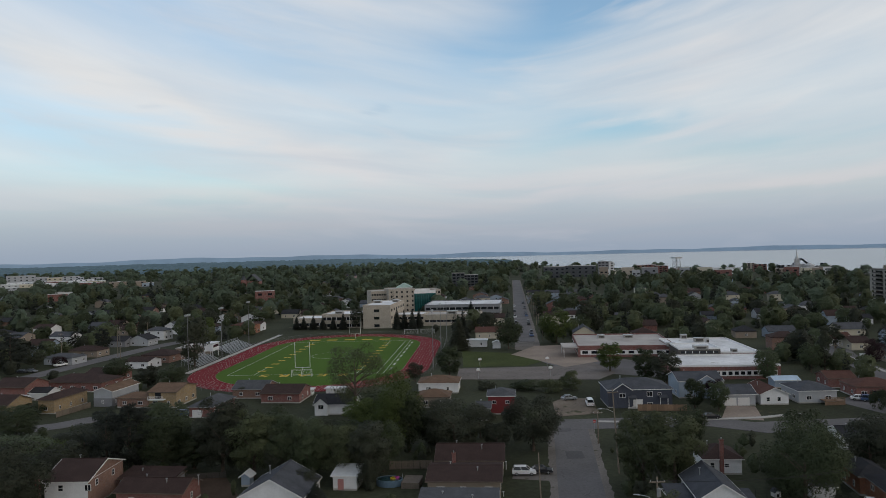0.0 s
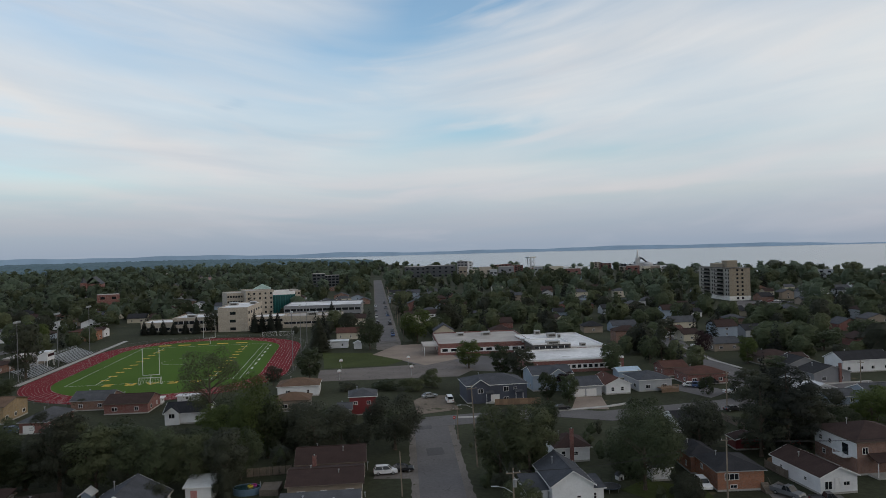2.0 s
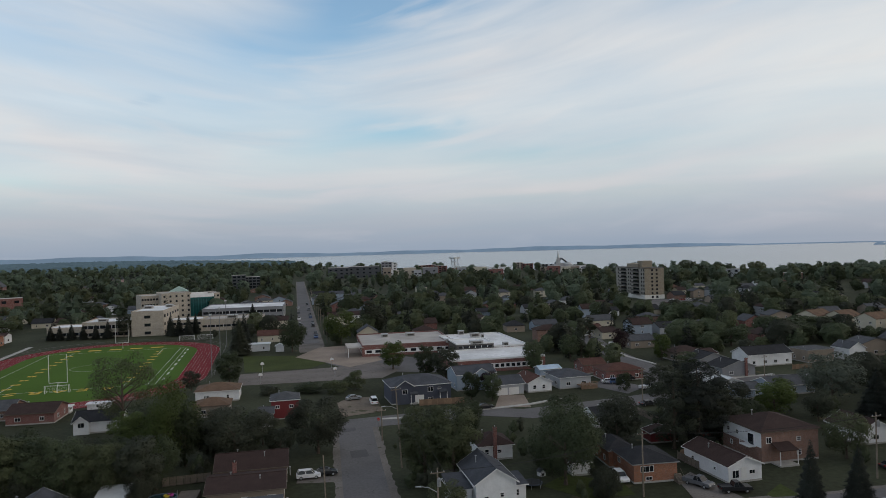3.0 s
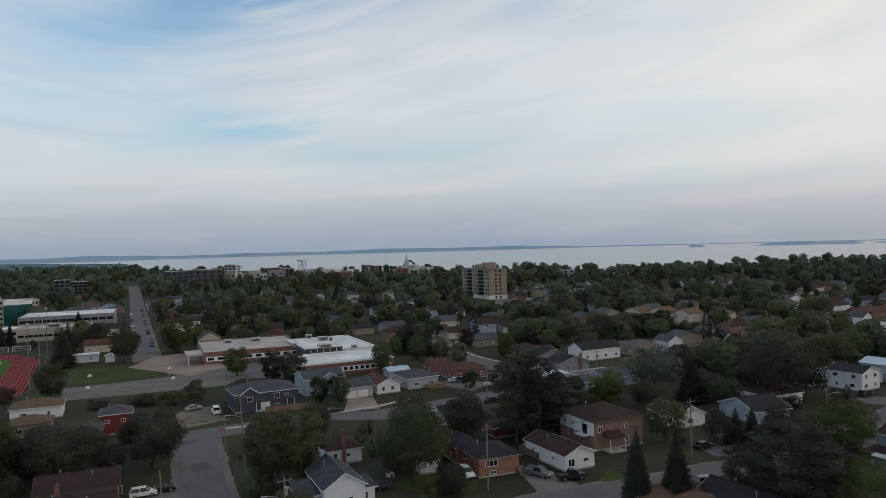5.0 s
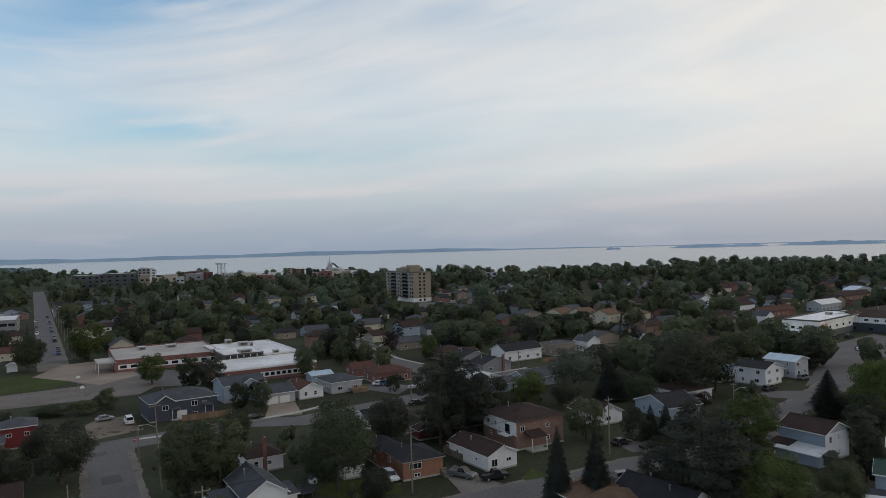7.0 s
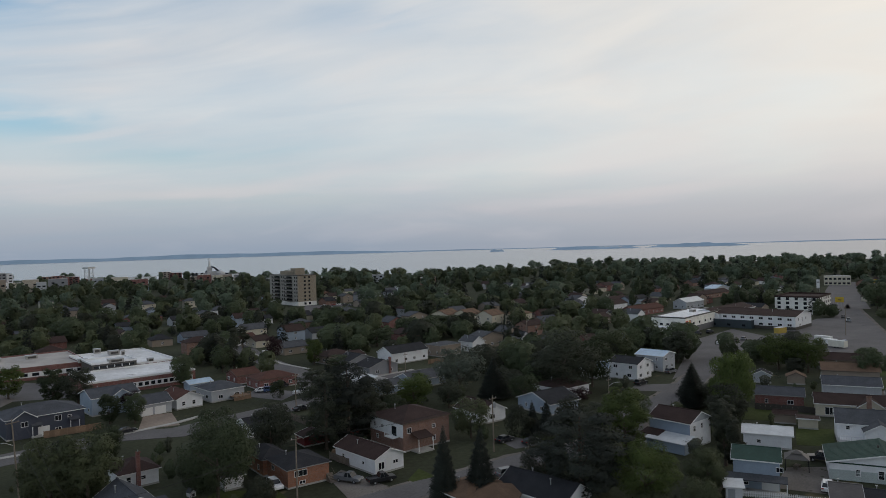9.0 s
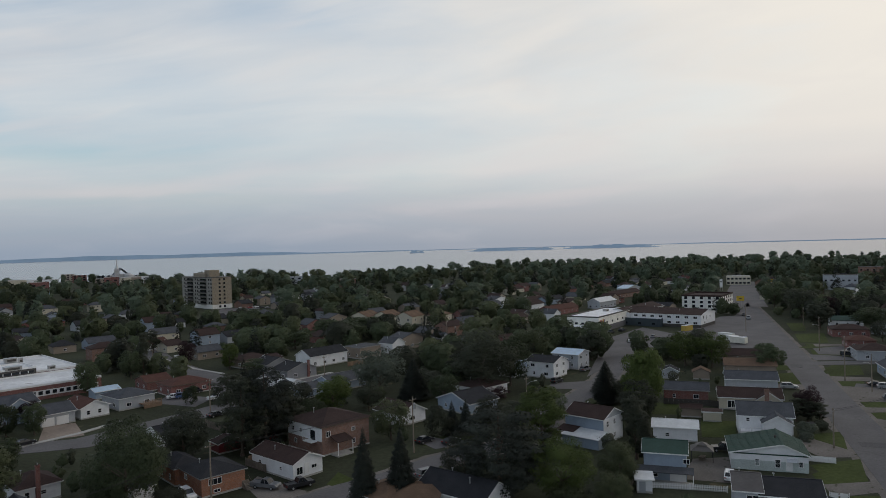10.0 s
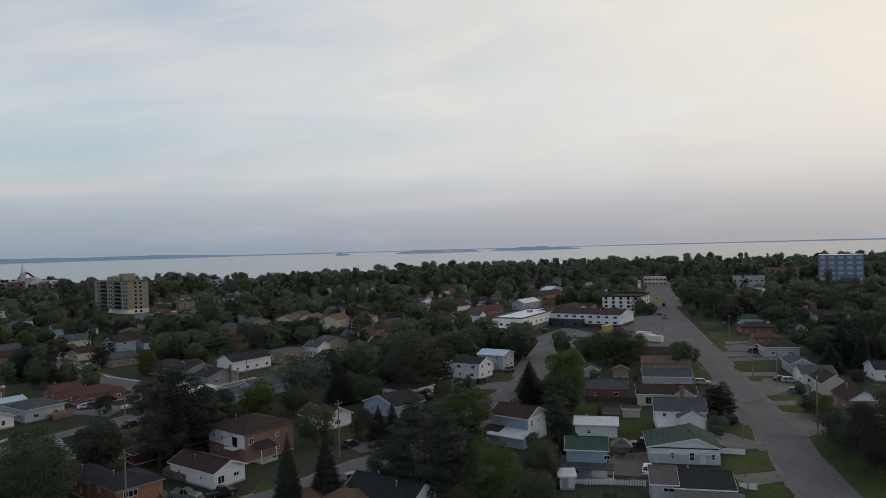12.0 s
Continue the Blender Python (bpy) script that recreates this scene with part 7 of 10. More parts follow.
# yards, drives and paved lots
lot("schoolyard_1", [(3.6, 247.1), (4.8, 269.5), (45.4, 269.6), (57.0, 278.8), (60.6, 252.3), (51.9, 240.2)], 0.05, surface("worn_court", (0.16, 0.143, 0.132), 0.95, grain=(1.6, 0.14), stain=(0.09, 0.25), bump=(25, 0.3), crack=(0.16, 0.012, (0.08, 0.075, 0.07)), gloss=0.15), "cracked grey asphalt of the basketball court", "pavement")
lot("schoolyard_2", [(28.1, 302.1), (40.9, 326.6), (60.8, 328.6), (60.2, 278.2), (45.0, 267.1), (38.5, 281.8)], 0.06, SAND, "bare sandy schoolyard", "ground")
lot("schoolyard_3", [(45.0, 258.5), (37.8, 282.6), (56.3, 307.6), (83.5, 262.1), (81.5, 236.4)], 0.04, ASPHALT, "grey asphalt beside the school", "pavement", False)
lot("gravel_yard", [(29.2, 188.7), (30.9, 206.8), (35.6, 212.6), (43.2, 210.1), (41.3, 191.3)], 0.05, surface("bare_soil_yard", (0.17, 0.142, 0.115), 0.95, grain=(1.5, 0.2), stain=(0.1, 0.3), bump=(10, 0.4), speck=(0.25, 0.56, (0.055, 0.06, 0.032)), gloss=0.1), "bare sandy parking place", "ground")
lot("motel_yard", [(209.2, 108.2), (295.8, 142.2), (340.5, 144.3), (324.4, 123.0), (404.2, 125.6), (421.0, 114.0), (304.1, 72.8), (271.0, 93.6), (241.6, 111.7)], 0.05, ASPHALT, "worn asphalt car park beside the motel", "pavement")
lot("motel_yard", [(290.6, 97.8), (337.3, 119.1), (400.3, 117.9), (498.2, 136.6), (338.0, 86.5), (300.3, 73.5)], 0.06, ASPHALT, "worn asphalt car park of the motel", "pavement")
lot("driveway_1", [(109.1, 198.0), (119.6, 206.6), (123.3, 189.3), (113.1, 183.0)], 0.05, ASPHALT, "asphalt driveway with parked cars", "driveway")
lot("driveway_2", [(70.9, 182.6), (78.1, 197.2), (84.8, 194.4), (80.2, 179.0)], 0.05, SAND, "pale driveway before two garage doors", "driveway")
lot("driveway_3", [(80.3, 113.6), (85.2, 116.4), (85.0, 103.2), (85.7, 97.7), (78.3, 95.3), (75.1, 99.1)], 0.05, GRAVEL, "gravel driveway with parked pickup trucks", "driveway")
lot("driveway_4", [(121.2, 105.3), (126.1, 105.7), (125.9, 96.1), (118.9, 98.5)], 0.05, ASPHALT, "asphalt driveway beside spruce trees", "driveway")
lot("driveway_5", [(129.4, 48.1), (142.5, 50.4), (147.9, 44.3), (132.5, 38.7)], 0.05, GRAVEL, "gravel yard between garages", "driveway")
lot("driveway_6", [(12.4, 138.7), (13.4, 143.4), (20.8, 143.0), (20.7, 136.5)], 0.05, GRAVEL, "gravel driveway with a white car", "driveway")
lot("driveway_7", [(221.7, 34.5), (240.0, 35.7), (245.0, 20.3), (226.1, 16.0)], 0.05, ASPHALT, "asphalt driveway with parked cars", "driveway")
lot("driveway_8", [(192.6, 24.9), (197.3, 24.9), (192.6, 16.2), (185.2, 15.6)], 0.05, GRAVEL, "gravel driveway entrance", "driveway")
lot("driveway_9", [(186.2, 110.5), (194.8, 112.9), (205.0, 103.4), (193.2, 98.3)], 0.05, ASPHALT, "asphalt driveway beside a lawn", "driveway")
lot("driveway_10", [(291.4, 55.3), (305.7, 60.1), (320.8, 48.4), (296.3, 43.4)], 0.05, ASPHALT, "driveway of a brick bungalow", "driveway")
for n, (pts, m, words) in enumerate((
        ([(168.0, 37.5), (170.2, 33.5), (165.0, 25.5), (160.8, 24.3), (157.0, 29.6), (162.0, 34.6)], GRAVEL, "gravel driveway behind a white fence"),
        ([(140.2, 26.4), (146.5, 19.8), (141.8, 17.3), (134.3, 23.6)], GRAVEL, "gravel driveway beside a lawn"),
        ([(247.9, 45.4), (252.0, 33.6), (246.6, 31.4), (240.9, 41.0)], GRAVEL, "pale gravel driveway of a bungalow"),
        ([(233.0, 40.1), (236.0, 31.9), (237.0, 22.9), (220.0, 20.8), (213.6, 33.2)], GRAVEL, "wide pale driveway with parked cars"),
        ([(207.5, 30.6), (211.6, 22.4), (207.4, 21.0), (201.9, 28.4)], GRAVEL, "narrow gravel driveway"),
        ([(195.2, 27.0), (198.4, 16.0), (180.0, 13.6), (172.2, 18.6)], GRAVEL, "pale gravel yard beside the road"),
        ([(289.6, 58.5), (291.5, 47.6), (285.0, 41.0), (276.8, 53.8)], ASPHALT, "mouth of a side street"),
        ([(318.0, 62.4), (323.0, 52.4), (316.6, 50.6), (311.0, 60.0)], GRAVEL, "gravel driveway of a brick bungalow"),
        ([(221.0, 54.6), (227.6, 55.2), (232.4, 45.0), (225.4, 42.6)], GRAVEL, "gravel driveway with a silver car"))):
    lot(f"driveway_{n + 11}", pts, 0.062, m, words, "driveway")
lot("vegetable_patch", [(-49.2, 132.4), (-51.6, 143.7), (-45.5, 144.3), (-39.0, 131.6)], 0.06, SOIL, "dark tilled vegetable patch", "ground")
lot("apartment_yard", [(257.9, 391.9), (315.6, 471.8), (333.7, 446.4), (283.4, 384.9)], 0.05, ASPHALT, "car park beside the apartment tower", "pavement")
# ---------------------------------------------------------------- single trees
tree(-88.2, 142.4, 10.0, 8.7, "broad", "green", 2)
tree(-40.0, 159.8, 11.1, 5.6, "broad", "green", 1)
tree(-30.7, 161.2, 8.0, 5.6, "broad", "dark", 1)
tree(-22.0, 154.0, 9.0, 5.3, "tall", "green", 2)
tree(-13.3, 145.3, 10.8, 4.4, "broad", "green", 2)
tree(-8.7, 159.2, 14.0, 4.8, "broad", "green", 1)
tree(-20.2, 164.9, 11.8, 4.7, "tall", "fresh", 2)
tree(-64.8, 164.3, 12.4, 5.3, "tall", "green", 2)
tree(-71.6, 165.0, 10.5, 5.0, "broad", "olive", 1)
tree(-85.9, 159.5, 5.5, 5.8, "broad", "dark", 2)
tree(-79.5, 135.3, 8.6, 6.9, "broad", "dark", 2)
tree(-79.5, 145.3, 8.1, 5.3, "broad", "dark", 1)
tree(-26.8, 131.3, 5.4, 3.2, "broad", "dark", 2)
tree(-33.3, 141.6, 10.2, 4.1, "broad", "dark", 2)
tree(-25.3, 155.5, 8.3, 3.8, "broad", "dark", 1)
tree(7.8, 169.7, 7.5, 4.1, "broad", "dark", 1)
tree(10.9, 157.4, 6.9, 3.2, "broad", "dark", 1)
tree(67.1, 127.3, 10.2, 5.2, "broad", "green", 2)
tree(67.7, 133.9, 13.7, 5.3, "broad", "green", 1)
tree(81.2, 136.0, 10.8, 5.1, "broad", "dark", 1)
tree(63.0, 109.9, 5.3, 3.1, "bush", "dark", 2)
tree(122.5, 180.4, 8.7, 5.2, "pine", "dark", 1)
tree(106.7, 147.3, 13.1, 5.8, "pine", "needle", 2)
tree(103.3, 135.6, 13.7, 5.5, "pine", "dark", 2)
tree(122.3, 150.1, 9.3, 5.4, "broad", "dark", 1)
tree(119.5, 139.8, 6.6, 3.7, "broad", "green", 1)
tree(137.0, 136.7, 8.4, 3.9, "broad", "dark", 1)
tree(160.0, 134.7, 8.1, 5.0, "broad", "dark", 1)
tree(152.5, 122.7, 9.1, 4.7, "broad", "green", 1)
tree(138.9, 97.7, 8.4, 4.1, "broad", "dark", 1)
tree(133.0, 85.5, 9.5, 5.1, "pine", "dark", 2)
tree(150.9, 87.1, 8.9, 3.5, "broad", "green", 1)
tree(162.7, 70.8, 11.0, 5.0, "broad", "dark", 1)
tree(136.2, 59.6, 13.0, 2.5, "column", "dark", 2)
tree(134.0, 57.0, 11.0, 2.3, "column", "dark", 2)
tree(-87.7, 151.5, 7.2, 7.0, "broad", "fresh", 2)
tree(-81.9, 159.2, 8.0, 7.2, "broad", "dark", 2)
tree(-72.5, 150.3, 13.8, 4.7, "pine", "needle", 2)
tree(-66.7, 147.9, 15.1, 5.2, "pine", "needle", 2)
tree(-60.1, 149.2, 12.7, 6.4, "broad", "green", 2)
tree(-54.1, 150.7, 10.2, 5.4, "tall", "green", 2)
tree(-46.9, 147.0, 17.1, 6.2, "tall", "dark", 2)
tree(-39.6, 143.8, 14.8, 5.7, "tall", "olive", 2)
tree(-33.7, 143.4, 13.8, 5.3, "tall", "green", 2)
tree(-28.3, 141.9, 12.7, 5.2, "broad", "green", 2)
tree(-21.9, 140.7, 11.9, 5.4, "broad", "olive", 2)
tree(-15.4, 138.1, 13.0, 4.4, "tall", "dark", 2)
tree(-11.9, 159.5, 19.1, 6.4, "broad", "fresh", 2)
tree(-17.7, 173.7, 11.4, 6.3, "broad", "green", 2)
tree(-24.8, 192.0, 22.1, 8.7, "airy", "olive", 2)
tree(1.5, 158.3, 12.4, 8.2, "broad", "dark", 2)
tree(-3.0, 163.3, 7.8, 4.6, "tall", "dark", 2)
tree(19.1, 157.6, 12.8, 7.1, "broad", "dark", 2)
tree(-76.1, 121.1, 14.9, 7.4, "broad", "dark", 2)
tree(-108.1, 177.3, 9.0, 6.0, "broad", "green", 2)
tree(-23.4, 124.0, 5.2, 2.8, "spruce", "needle", 2)
tree(-15.4, 134.8, 6.6, 2.4, "bush", "dark", 2)
tree(36.1, 130.9, 15.7, 5.2, "tall", "olive", 2)
tree(40.9, 127.8, 15.4, 5.6, "tall", "olive", 2)
tree(45.2, 154.3, 8.9, 3.2, "tall", "dark", 1)
tree(54.1, 158.0, 9.1, 4.0, "broad", "green", 1)
tree(59.4, 256.1, 11.3, 4.8, "tall", "fresh", 1)
tree(66.3, 235.1, 11.8, 4.3, "tall", "green", 1)
tree(70.9, 227.5, 12.0, 4.8, "tall", "dark", 1)
tree(68.4, 195.0, 8.4, 3.1, "tall", "green", 1)
tree(73.1, 190.3, 8.8, 3.1, "tall", "green", 1)
tree(1.2, 251.9, 12.3, 4.8, "tall", "green", 1)
tree(6.0, 320.0, 16.4, 5.4, "spruce", "dark", 1)
tree(8.5, 334.8, 17.1, 4.0, "spruce", "needle", 1)
tree(28.5, 319.5, 14.8, 6.7, "broad", "green", 1)
tree(52.6, 334.3, 16.6, 8.4, "broad", "fresh", 1)
tree(-10.8, 244.9, 7.0, 3.3, "broad", "dark", 1)
tree(74.7, 370.7, 17.8, 6.1, "tall", "dark", 1)
tree(-89.2, 424.9, 8.1, 2.6, "spruce", "needle", 1)
tree(-84.6, 423.8, 8.1, 2.4, "spruce", "needle", 1)
tree(-78.6, 422.4, 8.8, 2.6, "spruce", "needle", 1)
tree(-72.6, 421.0, 8.1, 2.4, "spruce", "needle", 1)
tree(-66.3, 419.5, 8.0, 2.5, "spruce", "needle", 1)
tree(-60.1, 418.1, 10.0, 3.0, "spruce", "needle", 1)
tree(-52.6, 422.4, 13.2, 4.4, "broad", "dark", 1)
tree(-27.8, 410.6, 12.5, 3.0, "spruce", "needle", 1)
tree(-23.5, 409.6, 11.8, 2.8, "spruce", "needle", 1)
tree(-18.8, 408.5, 12.4, 2.9, "spruce", "needle", 1)
tree(-15.1, 413.5, 12.2, 2.6, "spruce", "needle", 1)
tree(17.8, 475.0, 11.4, 3.4, "spruce", "needle", 1)
tree(-103.2, 290.4, 21.8, 6.8, "tall", "dark", 1)
tree(-129.2, 377.2, 14.8, 6.4, "broad", "fresh", 1)
tree(-120.7, 260.2, 9.1, 5.3, "broad", "green", 1)
tree(-177.3, 288.1, 16.1, 6.8, "pine", "needle", 1)
tree(-173.7, 298.7, 8.1, 4.1, "broad", "dark", 1)
tree(-165.9, 303.3, 4.8, 3.5, "bush", "copper", 1)
tree(-163.6, 337.5, 12.2, 4.2, "pine", "needle", 1)
tree(-104.4, 247.3, 7.5, 4.9, "tall", "dark", 1)
tree(-93.8, 241.9, 8.7, 5.2, "broad", "green", 1)
tree(-123.9, 200.8, 4.8, 5.2, "bush", "green", 1)
tree(-121.3, 207.4, 3.8, 3.8, "bush", "green", 1)
tree(-80.2, 196.1, 5.2, 3.4, "tall", "olive", 1)
tree(-64.9, 225.2, 4.0, 2.8, "bush", "green", 1)
tree(-131.7, 564.5, 14.4, 9.3, "broad", "green", 1)
tree(-107.0, 541.8, 11.7, 8.8, "broad", "green", 1)
tree(-121.0, 462.1, 10.0, 6.9, "tall", "green", 1)
tree(80.4, 218.9, 6.1, 2.8, "bush", "green", 1)
tree(25.2, 226.1, 3.3, 5.5, "bush", "green", 1)
tree(32.5, 220.7, 4.8, 4.5, "bush", "olive", 1)
tree(39.4, 224.3, 6.3, 4.1, "bush", "olive", 1)
tree(12.7, 227.8, 3.3, 3.7, "bush", "dark", 1)
tree(59.6, 127.6, 6.2, 3.4, "broad", "green", 2)
tree(59.8, 118.8, 15.8, 7.0, "broad", "green", 2)
tree(84.3, 140.3, 10.7, 5.1, "broad", "dark", 1)
tree(91.9, 130.7, 17.4, 5.8, "pine", "dark", 2)
tree(96.7, 128.9, 19.1, 6.4, "pine", "needle", 2)
tree(105.3, 132.6, 11.8, 5.4, "pine", "dark", 2)
tree(130.8, 144.2, 9.5, 5.1, "broad", "fresh", 1)
tree(65.1, 114.4, 4.6, 3.2, "bush", "dark", 2)
tree(43.2, 130.3, 7.4, 2.5, "tall", "olive", 2)
tree(34.6, 114.7, 6.0, 4.3, "bush", "olive", 2)
tree(129.4, 241.4, 17.0, 2.8, "column", "dark", 1)
tree(125.6, 243.1, 10.7, 4.4, "broad", "green", 1)
tree(163.3, 296.0, 10.5, 3.5, "column", "dark", 1)
tree(153.7, 253.1, 10.2, 4.0, "broad", "copper", 1)
tree(156.6, 229.1, 10.0, 3.8, "tall", "fresh", 1)
tree(182.5, 234.9, 8.3, 4.8, "tall", "olive", 1)
tree(157.9, 215.3, 5.0, 5.3, "broad", "green", 1)
tree(103.1, 227.0, 11.8, 4.0, "broad", "green", 1)
tree(78.2, 206.0, 6.1, 3.1, "broad", "copper", 1)
tree(202.8, 247.0, 8.6, 7.7, "broad", "green", 1)
tree(234.3, 260.4, 10.0, 7.0, "broad", "green", 1)
tree(229.8, 243.0, 10.6, 10.7, "broad", "green", 1)
tree(127.1, 161.9, 5.3, 4.9, "broad", "dark", 1)
tree(84.9, 86.4, 14.1, 3.0, "spruce", "needle", 2)
tree(89.8, 82.3, 13.7, 3.5, "spruce", "needle", 2)
tree(155.1, 149.9, 14.0, 8.2, "broad", "silver", 1)
tree(154.1, 135.2, 12.3, 4.8, "spruce", "needle", 2)
tree(136.3, 148.5, 9.0, 4.5, "broad", "fresh", 1)
tree(172.1, 123.5, 19.6, 11.0, "broad", "dark", 2)
tree(174.4, 131.9, 11.7, 6.1, "broad", "dark", 1)
tree(185.0, 122.1, 15.8, 7.1, "broad", "green", 1)
tree(222.4, 137.9, 13.2, 7.3, "broad", "olive", 1)
tree(236.6, 140.1, 13.1, 6.6, "broad", "green", 1)
tree(173.2, 133.1, 8.4, 6.1, "bush", "green", 1)
tree(131.7, 79.1, 14.2, 5.8, "tall", "fresh", 2)
tree(101.2, 69.6, 16.5, 8.4, "pine", "needle", 2)
tree(101.7, 77.5, 10.8, 4.6, "broad", "dark", 2)
tree(115.6, 73.3, 10.2, 4.4, "broad", "dark", 2)
tree(106.0, 60.0, 11.5, 5.8, "broad", "fresh", 2)
tree(119.7, 55.8, 8.3, 4.2, "broad", "olive", 2)
tree(119.1, 111.9, 9.7, 4.8, "broad", "olive", 1)
tree(129.6, 102.1, 8.2, 2.2, "spruce", "needle", 1)
tree(132.1, 99.9, 8.6, 2.3, "spruce", "needle", 1)
tree(126.5, 103.6, 7.6, 3.9, "bush", "dark", 1)
tree(189.9, 92.2, 9.8, 4.4, "spruce", "needle", 2)
tree(182.5, 83.2, 6.3, 4.8, "broad", "dark", 1)
tree(168.3, 115.5, 3.4, 4.1, "bush", "copper", 1)
tree(210.1, 128.4, 6.4, 4.9, "broad", "green", 1)
tree(239.3, 121.5, 11.8, 5.4, "tall", "dark", 1)
tree(235.3, 196.8, 10.0, 2.0, "column", "dark", 1)
tree(237.6, 194.5, 9.5, 2.0, "column", "dark", 1)
tree(114.7, 187.7, 6.2, 2.6, "bush", "green", 1)
tree(104.5, 229.7, 7.9, 2.5, "tall", "green", 1)
tree(176.8, 75.5, 17.3, 6.6, "willow", "fresh", 2)
tree(245.0, 88.5, 12.4, 6.9, "broad", "fresh", 1)
tree(245.2, 79.4, 12.8, 6.4, "broad", "fresh", 1)
tree(239.4, 60.6, 10.9, 4.5, "tall", "green", 1)
tree(177.5, 86.5, 11.6, 3.6, "spruce", "needle", 2)
tree(151.2, 66.8, 10.8, 3.3, "column", "dark", 2)
tree(184.6, 40.2, 6.0, 2.0, "column", "dark", 1, place="in a dense hedge by the road")
tree(185.4, 37.8, 5.8, 2.0, "column", "dark", 1, place="in a dense hedge by the road")
tree(186.2, 35.4, 5.6, 2.0, "column", "dark", 1, place="in a dense hedge by the road")
tree(188.6, 38.4, 8.2, 3.6, "broad", "copper", 1)
tree(170.0, 34.9, 3.9, 2.5, "bush", "silver", 1)
tree(167.2, 34.6, 2.4, 1.7, "bush", "silver", 1)
tree(156.6, 3.6, 10.2, 6.9, "broad", "dark", 2)
tree(166.1, 9.0, 8.4, 5.3, "broad", "dark", 1)
tree(333.2, 21.5, 13.4, 7.5, "tall", "dark", 1)
tree(308.3, 14.4, 13.3, 6.2, "broad", "needle", 1)
tree(329.9, 8.1, 14.7, 7.9, "broad", "green", 1)
tree(275.2, 5.3, 11.3, 6.6, "broad", "dark", 1)
tree(372.0, 69.7, 13.5, 6.4, "tall", "dark", 1)
tree(453.7, 100.0, 14.0, 6.7, "broad", "dark", 1)
tree(472.1, 75.6, 11.6, 8.8, "broad", "green", 1)
tree(335.2, 40.0, 9.8, 4.6, "broad", "dark", 1)
tree(258.3, 18.2, 9.9, 4.6, "spruce", "needle", 1)
tree(420.8, 73.4, 10.1, 5.1, "spruce", "needle", 1)
tree(174.6, 10.4, 7.6, 5.6, "broad", "dark", 1)
tree(196.2, 17.7, 4.9, 3.9, "broad", "dark", 1)
tree(147.1, 1.5, 17.1, 7.1, "broad", "dark", 2)
tree(191.5, 14.7, 6.5, 2.3, "bush", "fresh", 1)
tree(462.0, 111.4, 17.3, 8.0, "broad", "green", 1)
tree(416.5, 86.9, 16.6, 8.8, "broad", "dark", 1)
tree(295.5, 24.0, 9.0, 5.9, "broad", "green", 1)
tree(280.1, 16.2, 14.1, 6.7, "spruce", "needle", 1)
tree(284.9, 11.0, 11.8, 6.8, "broad", "dark", 1)
tree(374.5, 48.8, 11.0, 9.1, "broad", "green", 1)
tree(423.9, 63.7, 12.5, 8.6, "broad", "dark", 1)
tree(435.8, 26.0, 18.3, 10.5, "broad", "green", 1)
tree(499.0, 50.0, 12.5, 10.0, "broad", "green", 1)
tree(443.5, 51.7, 12.9, 8.9, "broad", "dark", 1)
tree(262.8, 62.5, 5.7, 3.2, "bush", "green", 1)
tree(266.0, 9.7, 14.5, 3.6, "spruce", "needle", 1)
tree(271.3, 14.8, 12.5, 3.2, "spruce", "needle", 1)
tree(273.3, 6.1, 13.5, 3.4, "spruce", "needle", 1)
tree(281.5, 20.5, 10.5, 6.4, "broad", "dark", 1)
tree(365.4, 38.9, 11.5, 5.2, "broad", "green", 1)
tree(395.4, 21.0, 12.5, 6.2, "broad", "green", 1)
tree(467.1, 92.8, 13.0, 6.8, "broad", "green", 1)
tree(420.2, 74.4, 12.0, 6.0, "broad", "copper", 1)
tree(107.9, 51.6, 6.7, 3.3, "broad", "olive", 2)
tree(103.6, 56.9, 5.2, 3.8, "bush", "olive", 2)
# ---------------------------------------------------------------- the high school beyond the field
block(-40.4, 420.5, -7.0, 16.8, 46.0, 13.2, 3, 1, BUFF, R_MEMBRANE, "beige three-storey school block with a white flat roof", "school_building", "school", "fr", 3.2, 1.6, side_cols=6, group="high school buildings")
block(-62.2, 426.1, -7.0, 24.5, 26.0, 8.0, 2, 8, BUFF, R_MEMBRANE, "beige two-storey school wing with glazed bands", "school_building", "school", "f", band=1.8, group="high school buildings")
block(-84.0, 437.3, -7.0, 19.9, 20.0, 5.0, 1, 6, BUFF, R_MEMBRANE, "low school wing with a white roof", "school_building", "school", "f", band=1.6, group="high school buildings")
block(-22.5, 429.0, -7.0, 20.9, 20.0, 6.5, 2, 6, BUFF, R_MEMBRANE, "low beige school link behind spruce trees", "school_building", "school", "f", band=1.4, group="high school buildings")
block(3.8, 426.7, -7.0, 35.0, 22.0, 6.2, 1, 8, BUFF, R_FLAT, "long beige school wing with a glazed band", "school_building", "school", "f", band=1.2, group="high school buildings", lift=2.2)
block(11.9, 480.6, -7.0, 51.3, 40.0, 8.0, 2, 12, GREY, R_MEMBRANE, "long school wing with a white roof", "school_building", "school", "fr", band=1.6, group="high school buildings")
block(-47.9, 537.9, 14.1, 15.1, 24, 15.2, 4, 8, BUFF, R_FLAT, "old beige brick school building with many windows", "school_building", "school", "f", group="high school buildings")
block(-31.5, 529.1, 12.4, 19.9, 26, 16.9, 5, 5, BUFF, R_FLAT, "tall beige central school block", "school_building", "school", "fr", group="high school buildings")
TEALGLASS = surface("dark_teal_pane", (0.012, 0.06, 0.06), 0.12, bump=None)
